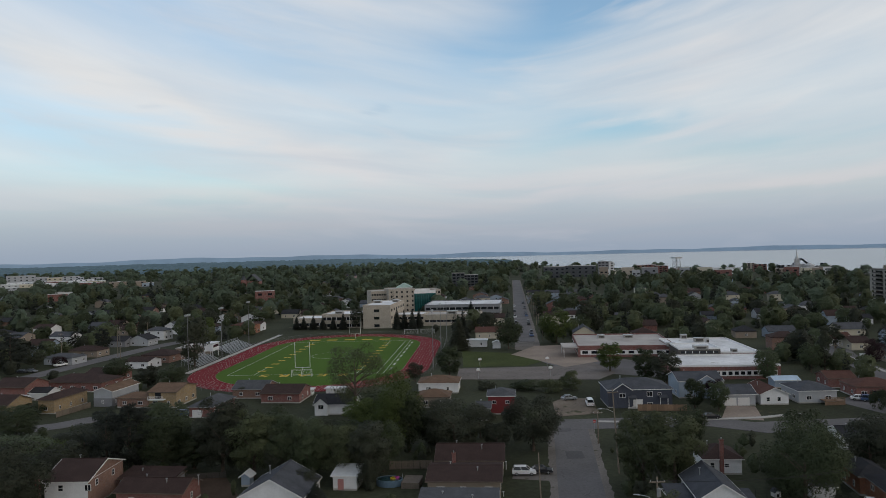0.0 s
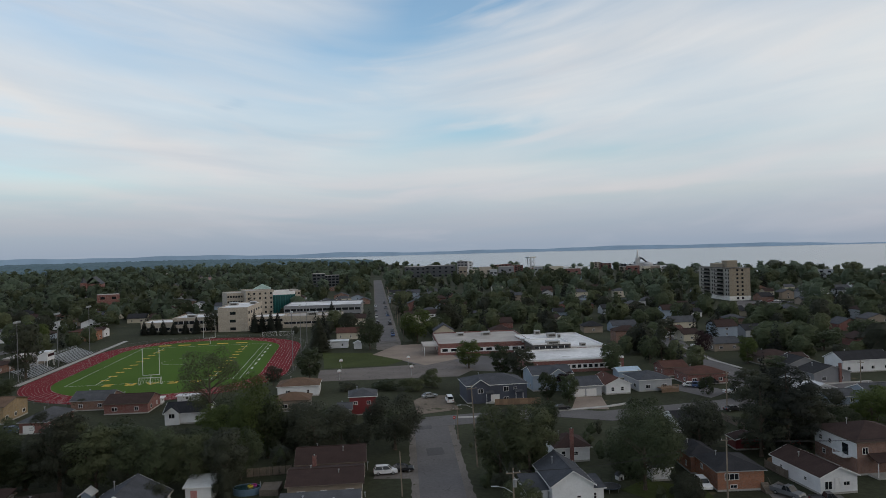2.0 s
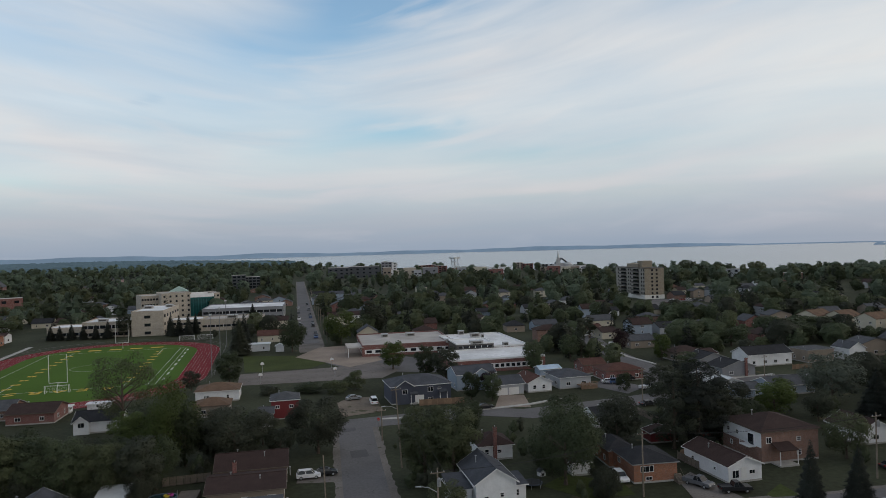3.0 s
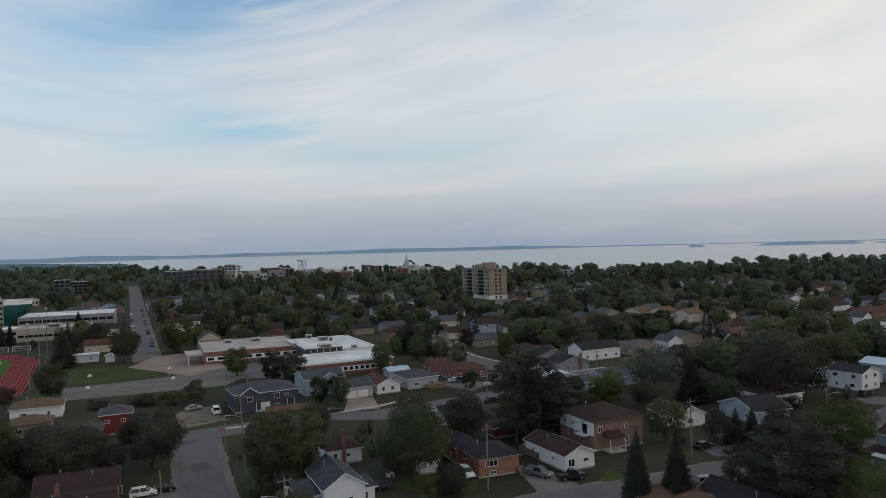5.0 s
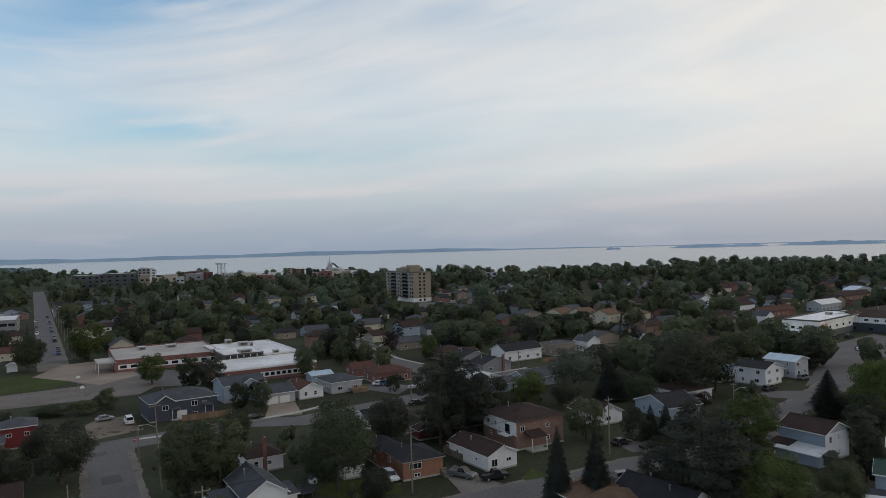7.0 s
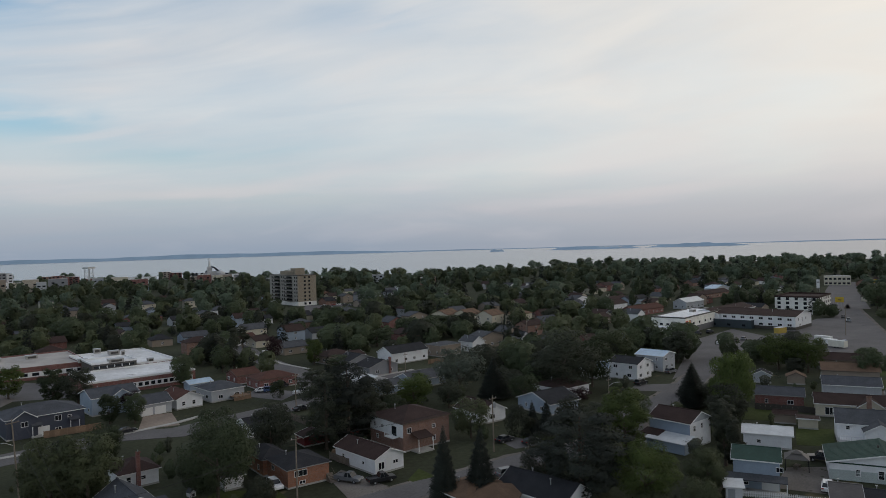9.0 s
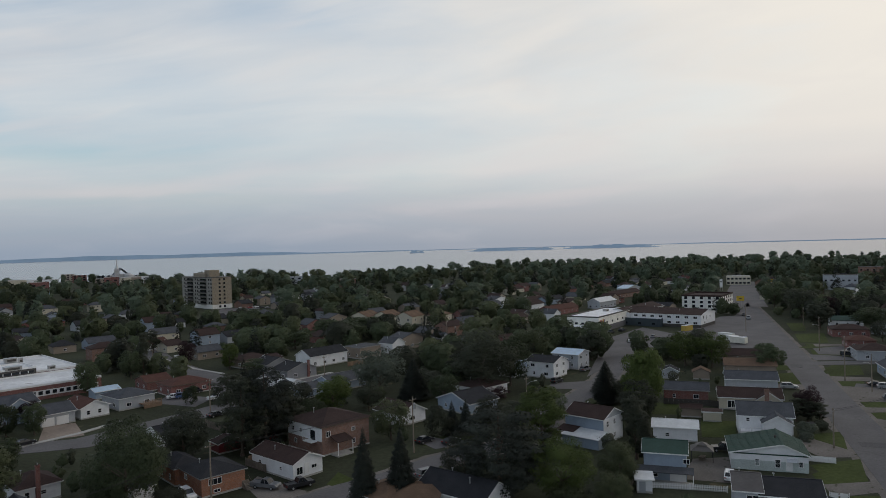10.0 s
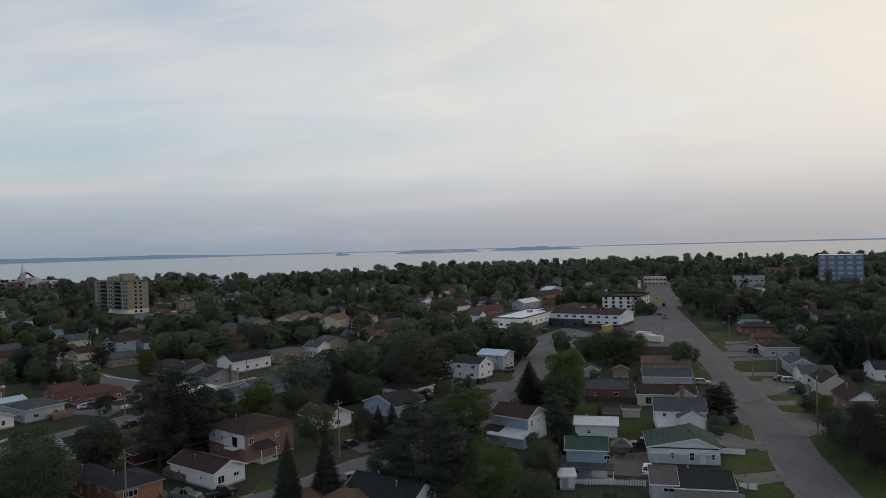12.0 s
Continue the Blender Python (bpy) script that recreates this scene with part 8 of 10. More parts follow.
block(-14.4, 531.8, 10.6, 16.2, 24, 13.6, 1, 9, surface("teal_glass", (0.025, 0.12, 0.115), 0.2, bump=None), R_MEMBRANE, "teal glass school hall with a white roof", "school_building", "school", "f", kerb=TRIM, parapet=2.4, ww=1.5, wh=12.0, glass=TEALGLASS, group="high school buildings")
block(-5.1, 536.0, 9.5, 5.1, 24, 15.5, 5, 2, BUFF, R_FLAT, "narrow beige brick school stair tower", "school_building", "school", "fr", group="high school buildings")
house(-30.7, 544.1, 2, 12, 12, 17.6, "hip", 3.6, BUFF, surface("weathered_copper", (0.27, 0.37, 0.32), 0.7), label="beige school tower with a weathered copper hipped roof", name="school_tower", category="school", wins=[], vents=0)
# small houses between the school and the straight street
house(28.6, 426.1, -5.0, 14.6, 10.0, 4.0, "side", 2, CREAM, R_BROWN, label="cream house with a brown roof near the school", sides='fl', edges=False)
house(22.3, 358.6, -5.0, 13.8, 10.0, 3.4, "side", 2, CREAM, R_RUST, label="cream bungalow with a rust-brown roof", sides='fl', edges=False)
house(13.5, 328.5, -5.0, 11.6, 6.0, 3.0, "flat", 0.2, WHITE, R_METAL, label="low white mobile home with dark windows", sides='fl', edges=False)
house(23.3, 322.5, -5.0, 3.6, 3.0, 2.6, "front", 0.8, WHITE, R_METAL, label="small white wooden garden shed", name='shed', category='shed', wins=[], vents=0, edges=False)
house(67.7, 344.3, -7.0, 9.8, 10.0, 3.6, "front", 3, CREAM, R_SLATE, label="cream house with a steep slate gable roof", sides='fl', edges=False)
# ---------------------------------------------------------------- the primary school
block(93.3, 234.6, -5.0, 34.3, 24.0, 4.2, 1, 16, RED, R_MEMBRANE, "red brick primary school wing with white window bands", "school_wing", "school", "fr", band=1.8, lift=1.1, panel=TRIM, kerb=TRIM, group="primary school wings")
block(101.9, 260.5, -5.0, 27.6, 42.0, 4.6, 1, 8, RED, R_MEMBRANE, "primary school wing with a patched white roof", "school_wing", "school", "fr", band=1.2, lift=1.5, kerb=TRIM, group="primary school wings")
block(92.9, 258.6, -5.0, 14.9, 14.0, 6.6, 1, 6, DARKTRIM, R_MEMBRANE, "raised hall with a dark clerestory on the primary school", "school_wing", "school", "f", band=0.8, lift=5.2, kerb=TRIM, group="primary school wings")
block(73.6, 287.2, -7.0, 39.0, 40.0, 4.2, 1, 10, RED, R_FLAT, "red brick primary school wing with a grey gravel roof", "school_wing", "school", "fl", band=1.8, lift=1.1, panel=TRIM, group="primary school wings")
canopy_ob = thing("entrance_canopy", "flat grey entrance canopy on posts beside a school", "canopy", pose(49.2, 290.0, 0, 0, 0, -5))
part("roof", Geo().box(-1, 0, 3.8, 9, 14, 4.2), R_FLAT, canopy_ob)
part("post", Geo().bar((-0.6, 0.4, -0.2), (-0.6, 0.4, 3.8), 0.12), TRIM, canopy_ob)
part("post", Geo().bar((-0.6, 13.6, -0.2), (-0.6, 13.6, 3.8), 0.12), TRIM, canopy_ob)
part("post", Geo().bar((8.6, 0.4, -0.2), (8.6, 0.4, 3.8), 0.12), TRIM, canopy_ob)
part("post", Geo().bar((8.6, 13.6, -0.2), (8.6, 13.6, 3.8), 0.12), TRIM, canopy_ob)
# ---------------------------------------------------------------- apartment tower, shop and motel
apartment_tower(316.5, 470.0, -6.0, 16.0, 50, 23.7, 7)
keep(300, 444, 26)
block(335.2, 155.2, 3.35, 48.6, 16.5, 7.2, 1, 7, surface("white_shop_wall", (0.72, 0.71, 0.66), 0.7), surface("clean_membrane_roof", (0.75, 0.76, 0.77), 0.7), "white shop with a flat white roof and grey foot", "shop_building", "shop", "fl", 1.5, 1.0, side_cols=5, lift=3.7, kerb=DARKTRIM)
foot_ob = tagged(part("shop_foot", Geo().box(-24.3, -0.15, -0.2, 24.3, -0.02, 2.7), surface("dark_grey_foot", (0.12, 0.12, 0.125), 0.7), None, "", pose(335.2, 155.2, 0, 0, 0, 3.35)), "dark grey cladding along the foot of a white shop", "cladding", kind="structure")
block(305.0, 154.6, 3.35, 9.6, 13, 3.2, 1, 3, surface("white_shop_wall", (0.72, 0.71, 0.66), 0.7), R_MEMBRANE, "low white annexe with a flat roof beside a shop", "shop_annexe", "shop", "fl", 1.8, 1.2, parapet=0.3, kerb=TRIM)
shop_sign(310.6, 153.75, 3.35)
house(349.3, 138.1, -90, 40, 22, 6.2, "side", 2.2, WHITE, R_BROWN, label="long white two-storey motel with a low brown roof", name="motel", category="motel", wins=[("f", 2.2 + 4.4 * i, z, 2.0, 1.2) for i in range(9) for z in (1.7, 4.4)] + [("r", 4, 4.2, 1.2, 1.4), ("r", 9, 3.6, 1, 2), ("r", 14, 4.2, 1.2, 1.2), ("r", 6, 1.8, 1.6, 1)], skirt=(1.5, DARKTRIM), vents=3, group="motel buildings")
house(370.8, 154.1, 0, 46, 14, 6.2, "side", 2.0, WHITE, R_BROWN, label="rear white motel wing with a brown roof", name="motel", category="motel", sides="fl", step=4.6, vents=2, group="motel buildings")
block(345.8, 148.1, -90, 22, 6, 3.4, 1, 3, surface("dark_teal_annexe", (0.035, 0.05, 0.06), 0.7), R_FLAT, "dark flat-roofed annexe in front of a motel", "motel_annexe", "motel", "f", 1.6, 1.0)
block(458.9, 138.1, 4, 30, 24, 7.6, 3, 6, surface("white_render", (0.7, 0.69, 0.66), 0.8), R_BROWN, "white three-storey motel with dark columns and brown roof", "motel", "motel", "fl", 1.8, 1.6, kerb=R_BROWN, parapet=1.0, group="motel buildings")
tagged(part("column", Geo().box(-0.5, -0.5, -0.2, 0.5, 0.1, 7.6), DARKTRIM, None, "", pose(443.7, 137.7, 0, 0, 0, 4)), "dark column on a white motel front", "column", "motel columns")
tagged(part("column", Geo().box(-0.5, -0.5, -0.2, 0.5, 0.1, 7.6), DARKTRIM, None, "", pose(451.3, 138.2, 0, 0, 0, 4)), "dark column on a white motel front", "column", "motel columns")
tagged(part("column", Geo().box(-0.5, -0.5, -0.2, 0.5, 0.1, 7.6), DARKTRIM, None, "", pose(458.9, 138.7, 0, 0, 0, 4)), "dark column on a white motel front", "column", "motel columns")
tagged(part("column", Geo().box(-0.5, -0.5, -0.2, 0.5, 0.1, 7.6), DARKTRIM, None, "", pose(466.5, 139.2, 0, 0, 0, 4)), "dark column on a white motel front", "column", "motel columns")
tagged(part("column", Geo().box(-0.5, -0.5, -0.2, 0.5, 0.1, 7.6), DARKTRIM, None, "", pose(474.1, 139.7, 0, 0, 0, 4)), "dark column on a white motel front", "column", "motel columns")
# towers and blocks farther off
block(757.0, 43.0, -86.9, 37.5, 26, 24.5, 5, 5, surface("blue_grey_render", (0.13, 0.165, 0.23), 0.8), R_METAL, "blue and white apartment block with gridded windows", "apartment_block", "apartment building", "fr", 4.6, 3.0, kerb=TRIM, parapet=1.4, glass=surface("pale_panel", (0.30, 0.33, 0.38), 0.5), clear=False)
keep(735, 42, 40)
keep(690, 38, 32)
block(673.0, 192.4, -74.0, 20.4, 14, 7.7, 2, 6, CREAM, R_FLAT, "cream roadside building with shop windows", "roadside_building", "building", "f", 2.2, 1.6, clear=False)
block(631.6, 103.2, -80.7, 24.4, 12, 11.6, 2, 6, PALE, R_DARK, "pale two-storey building with white trim", "building", "building", "f", 1.6, 1.3, clear=False)
block(754.3, 93.2, -83.0, 30.2, 16, 12.8, 3, 6, BROWNB, R_DARK, "dark brick apartment building among trees", "apartment_block", "apartment building", "f", 1.6, 1.3, clear=False)
# ---------------------------------------------------------------- downtown by the lake
block(168.9, 1076.8, -8.9, 32.7, 30, 16.3, 3, 4, surface("dark_glass_block", (0.06, 0.065, 0.075), 0.3), R_FLAT, "long dark downtown building with a white top", "downtown_building", "building", "f", 3.2, 2.0, clear=False)
block(208.4, 1080.1, -10.9, 48.4, 30, 17.0, 3, 5, surface("dark_glass_block", (0.06, 0.065, 0.075), 0.3), R_FLAT, "dark downtown building with a white upper storey", "downtown_building", "building", "f", 3.2, 2.0, clear=False)
block(258.2, 1141.2, -12.7, 17.3, 18, 21.7, 5, 3, GREY, R_FLAT, "tall grey downtown tower", "downtown_building", "building", "f", 3.2, 2.0, clear=False)
block(269.3, 1143.7, -13.2, 12.8, 18, 20.5, 5, 2, WHITE, R_FLAT, "white flank of a downtown tower", "downtown_building", "building", "f", 3.2, 2.0, clear=False)
block(320.5, 1146.0, -15.6, 13.8, 20, 13.6, 4, 2, BROWNB, R_FLAT, "brown brick downtown building", "downtown_building", "building", "f", 3.2, 2.0, clear=False)
block(336.5, 1151.9, -16.3, 18.4, 20, 14.0, 4, 3, RED, R_FLAT, "red brick downtown building near the lake", "downtown_building", "building", "f", 3.2, 2.0, clear=False)
block(346.6, 1128.0, -17.1, 23.5, 20, 12.4, 4, 3, RED, R_FLAT, "red brick downtown building near the lake", "downtown_building", "building", "f", 3.2, 2.0, clear=False)
block(307.2, 1149.7, -15.0, 16.6, 16, 10.2, 2, 2, WHITE, R_FLAT, "low white downtown building with a red roof", "downtown_building", "building", "f", 3.2, 2.0, clear=False)
block(381.0, 1116.8, -18.8, 15.2, 16, 8.1, 3, 2, RED, R_FLAT, "red brick downtown building near the lake", "downtown_building", "building", "f", 3.2, 2.0, clear=False)
block(396.7, 1121.9, -19.5, 16.2, 16, 8.5, 3, 2, CREAM, R_FLAT, "cream low downtown building", "downtown_building", "building", "f", 3.2, 2.0, clear=False)
block(492.2, 1138.1, -23.4, 19.1, 20, 12.9, 4, 3, BUFF, R_FLAT, "pale four-storey downtown building", "downtown_building", "building", "f", 3.2, 2.0, clear=False)
block(502.9, 1122.5, -24.1, 19.8, 20, 11.1, 4, 3, RED, R_FLAT, "red brick downtown building near the lake", "downtown_building", "building", "f", 3.2, 2.0, clear=False)
block(510.7, 1096.9, -25.0, 8.8, 16, 8.8, 4, 2, GREY, R_FLAT, "grey four-storey downtown building", "downtown_building", "building", "f", 3.2, 2.0, clear=False)
block(525.8, 1100.9, -25.5, 10.6, 16, 9.2, 4, 2, surface("dark_glass_block", (0.06, 0.065, 0.075), 0.3), R_FLAT, "dark four-storey downtown building", "downtown_building", "building", "f", 3.2, 2.0, clear=False)
block(534.2, 1085.7, -26.2, 13.9, 16, 9.3, 4, 2, GREY, R_FLAT, "grey four-storey downtown building", "downtown_building", "building", "f", 3.2, 2.0, clear=False)
block(551.1, 1099.6, -26.6, 11.4, 16, 9.4, 5, 2, surface("dark_glass_block", (0.06, 0.065, 0.075), 0.3), R_FLAT, "dark glazed downtown building", "downtown_building", "building", "f", 3.2, 2.0, clear=False)
block(565.7, 1046.9, -28.4, 29.3, 20, 8.4, 4, 4, surface("dark_glass_block", (0.06, 0.065, 0.075), 0.3), R_FLAT, "dark glazed downtown building with a penthouse", "downtown_building", "building", "f", 3.2, 2.0, clear=False)
block(565.9, 1052.5, -28.3, 8.4, 12, 12.5, 5, 2, surface("dark_glass_block", (0.06, 0.065, 0.075), 0.3), R_FLAT, "dark penthouse of a downtown building", "downtown_building", "building", "f", 3.2, 2.0, clear=False)
block(549.1, 999.0, -28.8, 28.0, 16, -0.6, 2, 3, CREAM, R_FLAT, "cream low downtown building", "downtown_building", "building", "f", 3.2, 2.0, clear=False)
block(332.2, 836.4, -21.7, 18.7, 14, 4.8, 1, 2, R_BLUE, R_FLAT, "low bright blue roofed building", "downtown_building", "building", "f", 3.2, 2.0, clear=False)
block(17.0, 819.8, -1.2, 14.4, 16, 18.8, 5, 3, surface("dark_glass_block", (0.06, 0.065, 0.075), 0.3), R_FLAT, "dark apartment block with many small windows", "downtown_building", "building", "f", 3.2, 2.0, clear=False)
block(31.5, 824.4, -2.2, 17.1, 16, 16.3, 5, 4, surface("dark_glass_block", (0.06, 0.065, 0.075), 0.3), R_FLAT, "dark apartment block with white balconies", "downtown_building", "building", "f", 3.2, 2.0, clear=False)
block(-157.2, 620.4, 14.2, 16.9, 14, 13.7, 3, 2, RED, R_FLAT, "red brick building among trees", "downtown_building", "building", "f", 3.2, 2.0, clear=False)
block(-263.8, 1578.1, 9.5, 40.4, 14, 6.1, 3, 4, BUFF, R_FLAT, "pale institutional building among trees", "downtown_building", "building", "f", 3.2, 2.0, clear=False)
block(-857.1, 1433.3, 30.9, 51.6, 30, 16.5, 3, 5, PALE, R_FLAT, "white institutional building in the distance", "downtown_building", "building", "f", 3.2, 2.0, clear=False)
block(-836.9, 1468.2, 29.7, 29.4, 24, 12.4, 2, 3, PALE, R_FLAT, "white low building in the distance", "downtown_building", "building", "f", 3.2, 2.0, clear=False)
block(-804.9, 1463.3, 28.8, 29.3, 24, 10.6, 2, 3, CREAM, R_FLAT, "pale low building in the distance", "downtown_building", "building", "f", 3.2, 2.0, clear=False)
block(-778.8, 1477.3, 27.8, 33.1, 24, 11.7, 3, 3, PALE, R_FLAT, "white building in the distance", "downtown_building", "building", "f", 3.2, 2.0, clear=False)
block(-763.0, 1485.5, 27.2, 11.9, 24, 9.9, 2, 2, PALE, R_FLAT, "pale building in the distance", "downtown_building", "building", "f", 3.2, 2.0, clear=False)
block(-760.4, 1542.8, 26.2, 32.1, 24, 6.4, 2, 3, PALE, R_FLAT, "white low building in the distance", "downtown_building", "building", "f", 3.2, 2.0, clear=False)
block(-510.5, 1141.0, 24.1, 54.8, 24, 8.7, 2, 5, TAN, R_FLAT, "long tan building with lit entrances", "downtown_building", "building", "f", 3.2, 2.0, clear=False)
block(-482.7, 1153.0, 22.7, 18.5, 24, 5.7, 1, 2, BLUE, R_FLAT, "low pale building in the distance", "downtown_building", "building", "f", 3.2, 2.0, clear=False)
block(-432.0, 789.6, 28.7, 20.0, 20, 7.6, 1, 2, RED, R_FLAT, "low red building in the distance", "downtown_building", "building", "f", 3.2, 2.0, clear=False)
block(-449.5, 837.0, 28.2, 18.8, 20, 7.8, 1, 2, R_METAL, R_FLAT, "low white roofed building in the distance", "downtown_building", "building", "f", 3.2, 2.0, clear=False)
block(507.4, 743.3, -34.3, 20.3, 18, 5.5, 2, 3, PALE, R_FLAT, "pale low building among trees", "downtown_building", "building", "f", 3.2, 2.0, clear=False)
block(573.7, 693.5, -39.6, 15.6, 16, 9.1, 2, 2, PALE, R_FLAT, "pale building among trees", "downtown_building", "building", "f", 3.2, 2.0, clear=False)
block(551.6, 606.8, -42.3, 11.6, 14, 7.8, 2, 2, CREAM, R_FLAT, "cream building among trees", "downtown_building", "building", "f", 3.2, 2.0, clear=False)
block(552.2, 578.8, -43.7, 17.9, 16, 8.0, 2, 3, BROWNB, R_FLAT, "brown school-like building among trees", "downtown_building", "building", "f", 3.2, 2.0, clear=False)
block(347.1, 1017.4, -18.8, 13.8, 16, 12.0, 2, 2, PALE, R_FLAT, "pale grey low downtown building with a flat roof", "downtown_building", "building", "f", 3.2, 2.0, clear=False)
block(295.4, 1011.7, -16.3, 22.7, 16, 14.0, 2, 2, GREY, R_FLAT, "grey low downtown building with a flat roof", "downtown_building", "building", "f", 3.2, 2.0, clear=False)
block(425.2, 1037.2, -22.3, 20.7, 16, 9.6, 2, 2, WHITE, R_FLAT, "white low downtown building with a flat roof", "downtown_building", "building", "f", 3.2, 2.0, clear=False)
block(471.2, 858.2, -28.8, 10.3, 16, 12.3, 2, 2, GREY, R_FLAT, "grey low downtown building with a flat roof", "downtown_building", "building", "f", 3.2, 2.0, clear=False)
block(368.6, 1030.0, -19.7, 10.7, 16, 8.3, 2, 2, CREAM, R_FLAT, "cream low downtown building with a flat roof", "downtown_building", "building", "f", 3.2, 2.0, clear=False)
block(506.6, 970.8, -27.6, 11.6, 16, 8.7, 2, 2, PALE, R_FLAT, "pale grey low downtown building with a flat roof", "downtown_building", "building", "f", 3.2, 2.0, clear=False)
block(467.5, 893.0, -27.6, 12.1, 16, 11.7, 2, 2, TAN, R_FLAT, "tan low downtown building with a flat roof", "downtown_building", "building", "f", 3.2, 2.0, clear=False)
block(455.0, 924.1, -26.2, 18.5, 16, 12.4, 2, 2, RED, R_FLAT, "red brick low downtown building with a flat roof", "downtown_building", "building", "f", 3.2, 2.0, clear=False)
block(481.5, 912.8, -27.8, 15.3, 16, 11.8, 2, 2, TAN, R_FLAT, "tan low downtown building with a flat roof", "downtown_building", "building", "f", 3.2, 2.0, clear=False)
block(514.6, 960.9, -28.2, 22.3, 16, 10.0, 2, 2, WHITE, R_FLAT, "white low downtown building with a flat roof", "downtown_building", "building", "f", 3.2, 2.0, clear=False)
block(215.5, 949.9, -12.8, 11.4, 16, 17.9, 2, 2, TAN, R_FLAT, "tan low downtown building with a flat roof", "downtown_building", "building", "f", 3.2, 2.0, clear=False)
block(369.5, 983.9, -20.6, 16.5, 16, 10.1, 2, 2, WHITE, R_FLAT, "white low downtown building with a flat roof", "downtown_building", "building", "f", 3.2, 2.0, clear=False)
block(217.3, 951.5, -12.9, 14.5, 16, 14.5, 2, 2, WHITE, R_FLAT, "white low downtown building with a flat roof", "downtown_building", "building", "f", 3.2, 2.0, clear=False)
block(355.6, 899.2, -21.6, 20.9, 16, 11.9, 2, 2, RED, R_FLAT, "red brick low downtown building with a flat roof", "downtown_building", "building", "f", 3.2, 2.0, clear=False)
block(253.5, 973.5, -14.6, 17.9, 16, 15.7, 2, 2, BUFF, R_FLAT, "buff brick low downtown building with a flat roof", "downtown_building", "building", "f", 3.2, 2.0, clear=False)
block(553.4, 976.0, -29.6, 10.9, 16, 4.8, 2, 2, WHITE, R_FLAT, "white low downtown building with a flat roof", "downtown_building", "building", "f", 3.2, 2.0, clear=False)
block(263.6, 1072.1, -13.8, 18.0, 16, 9.5, 2, 2, CREAM, R_FLAT, "cream low downtown building with a flat roof", "downtown_building", "building", "f", 3.2, 2.0, clear=False)
block(353.2, 955.8, -20.3, 19.9, 16, 13.8, 2, 2, CREAM, R_FLAT, "cream low downtown building with a flat roof", "downtown_building", "building", "f", 3.2, 2.0, clear=False)
block(453.8, 884.4, -27.2, 13.4, 16, 12.2, 2, 2, CREAM, R_FLAT, "cream low downtown building with a flat roof", "downtown_building", "building", "f", 3.2, 2.0, clear=False)
block(487.0, 891.7, -28.6, 8.6, 16, 8.3, 2, 2, BUFF, R_FLAT, "buff brick low downtown building with a flat roof", "downtown_building", "building", "f", 3.2, 2.0, clear=False)
block(342.2, 1043.3, -18.2, 13.4, 16, 11.0, 2, 2, RED, R_FLAT, "red brick low downtown building with a flat roof", "downtown_building", "building", "f", 3.2, 2.0, clear=False)
block(253.6, 930.0, -15.3, 10.4, 16, 13.4, 2, 2, PALE, R_FLAT, "pale grey low downtown building with a flat roof", "downtown_building", "building", "f", 3.2, 2.0, clear=False)
block(470.8, 985.3, -25.5, 15.0, 16, 8.7, 2, 2, TAN, R_FLAT, "tan low downtown building with a flat roof", "downtown_building", "building", "f", 3.2, 2.0, clear=False)
block(404.7, 1048.6, -21.1, 15.9, 16, 9.5, 2, 2, WHITE, R_FLAT, "white low downtown building with a flat roof", "downtown_building", "building", "f", 3.2, 2.0, clear=False)
for n in range(15):  # low sheds and shops of a commercial strip far off
    az, far = -31.8 + 0.4 * n, 1300 + (n * 137) % 430
    wall, words = ((PALE, "pale grey"), (WHITE, "white"), (CREAM, "cream"), (R_METAL, "white metal"), (RED, "red brick"))[(n * 3) % 5]
    x, y = polar(az, far)
    block(x, y, -az, 30 + (n * 7) % 19, 24, 4.2 + (n * 5) % 3, 1, 4, wall, R_METAL, f"low {words} commercial building with a pale flat roof", "commercial_building", "building", "f", 3.0, 1.4, clear=False, lift=2.5, group="far commercial strip")
    for back in (0, 60, 120, 190):
        keep(*polar(az, far - back), 34)
church(493.9, 971.7, -20, 1)
church(-129.2, 991.6, 8, 2)
church(-236.3, 868.4, 8, 3)
lattice_tower(329.1, 997.1, 29.1)
dome_hall(-538.6, 1183.2, 8)
for az in (-24.6, -23.6, -22.6):
    for far in range(950, 1250, 40):
        keep(*polar(az, far), 21)
for x, y in ((-163, 268), (-158, 283), (-155, 298), (-152, 314), (-149, 330), (-147, 346), (-145, 361), (-140, 375)):
    keep(x, y, 11)  # the western houses' street, shifted forward to clear the camera's view of it
    keep(x + 7, y - 13, 8)
# ---------------------------------------------------------------- poles, lamps and cables
utility_pole(-148.6, 322.8, 14.4)
utility_pole(-151.5, 326.7, 13.6)
utility_pole(-162.6, 386.4, 10.5)
utility_pole(-172.2, 316.8, 12.6)
utility_pole(-217.1, 371.8, 10.4)
utility_pole(34.4, 161.7, 7.8, wood=True)
utility_pole(132.2, 240.1, 10.2)
utility_pole(160.9, 181.2, 8.3)
utility_pole(108.3, 167.9, 10.6)
utility_pole(251.2, 199.8, 11.9, lamp=20)
utility_pole(162.4, 102.1, 8.6, lamp=-30)
utility_pole(111.1, 88.8, 4.6)
utility_pole(343.7, 95.4, 13.1)
utility_pole(376.7, 77.9, 9.5)
utility_pole(300.4, 56.7, 13.2, lamp=150)
utility_pole(242.6, 39.0, 14.1)
utility_pole(229.1, 30.2, 10.8, lamp=150)
utility_pole(177.2, 15.3, 13.4, lamp=165)
utility_pole(165.2, 28.9, 8.5)
utility_pole(336.2, 37.3, 9.7)
utility_pole(33.8, 140.4, 16.8, lean=(0, -3), lamp=175)
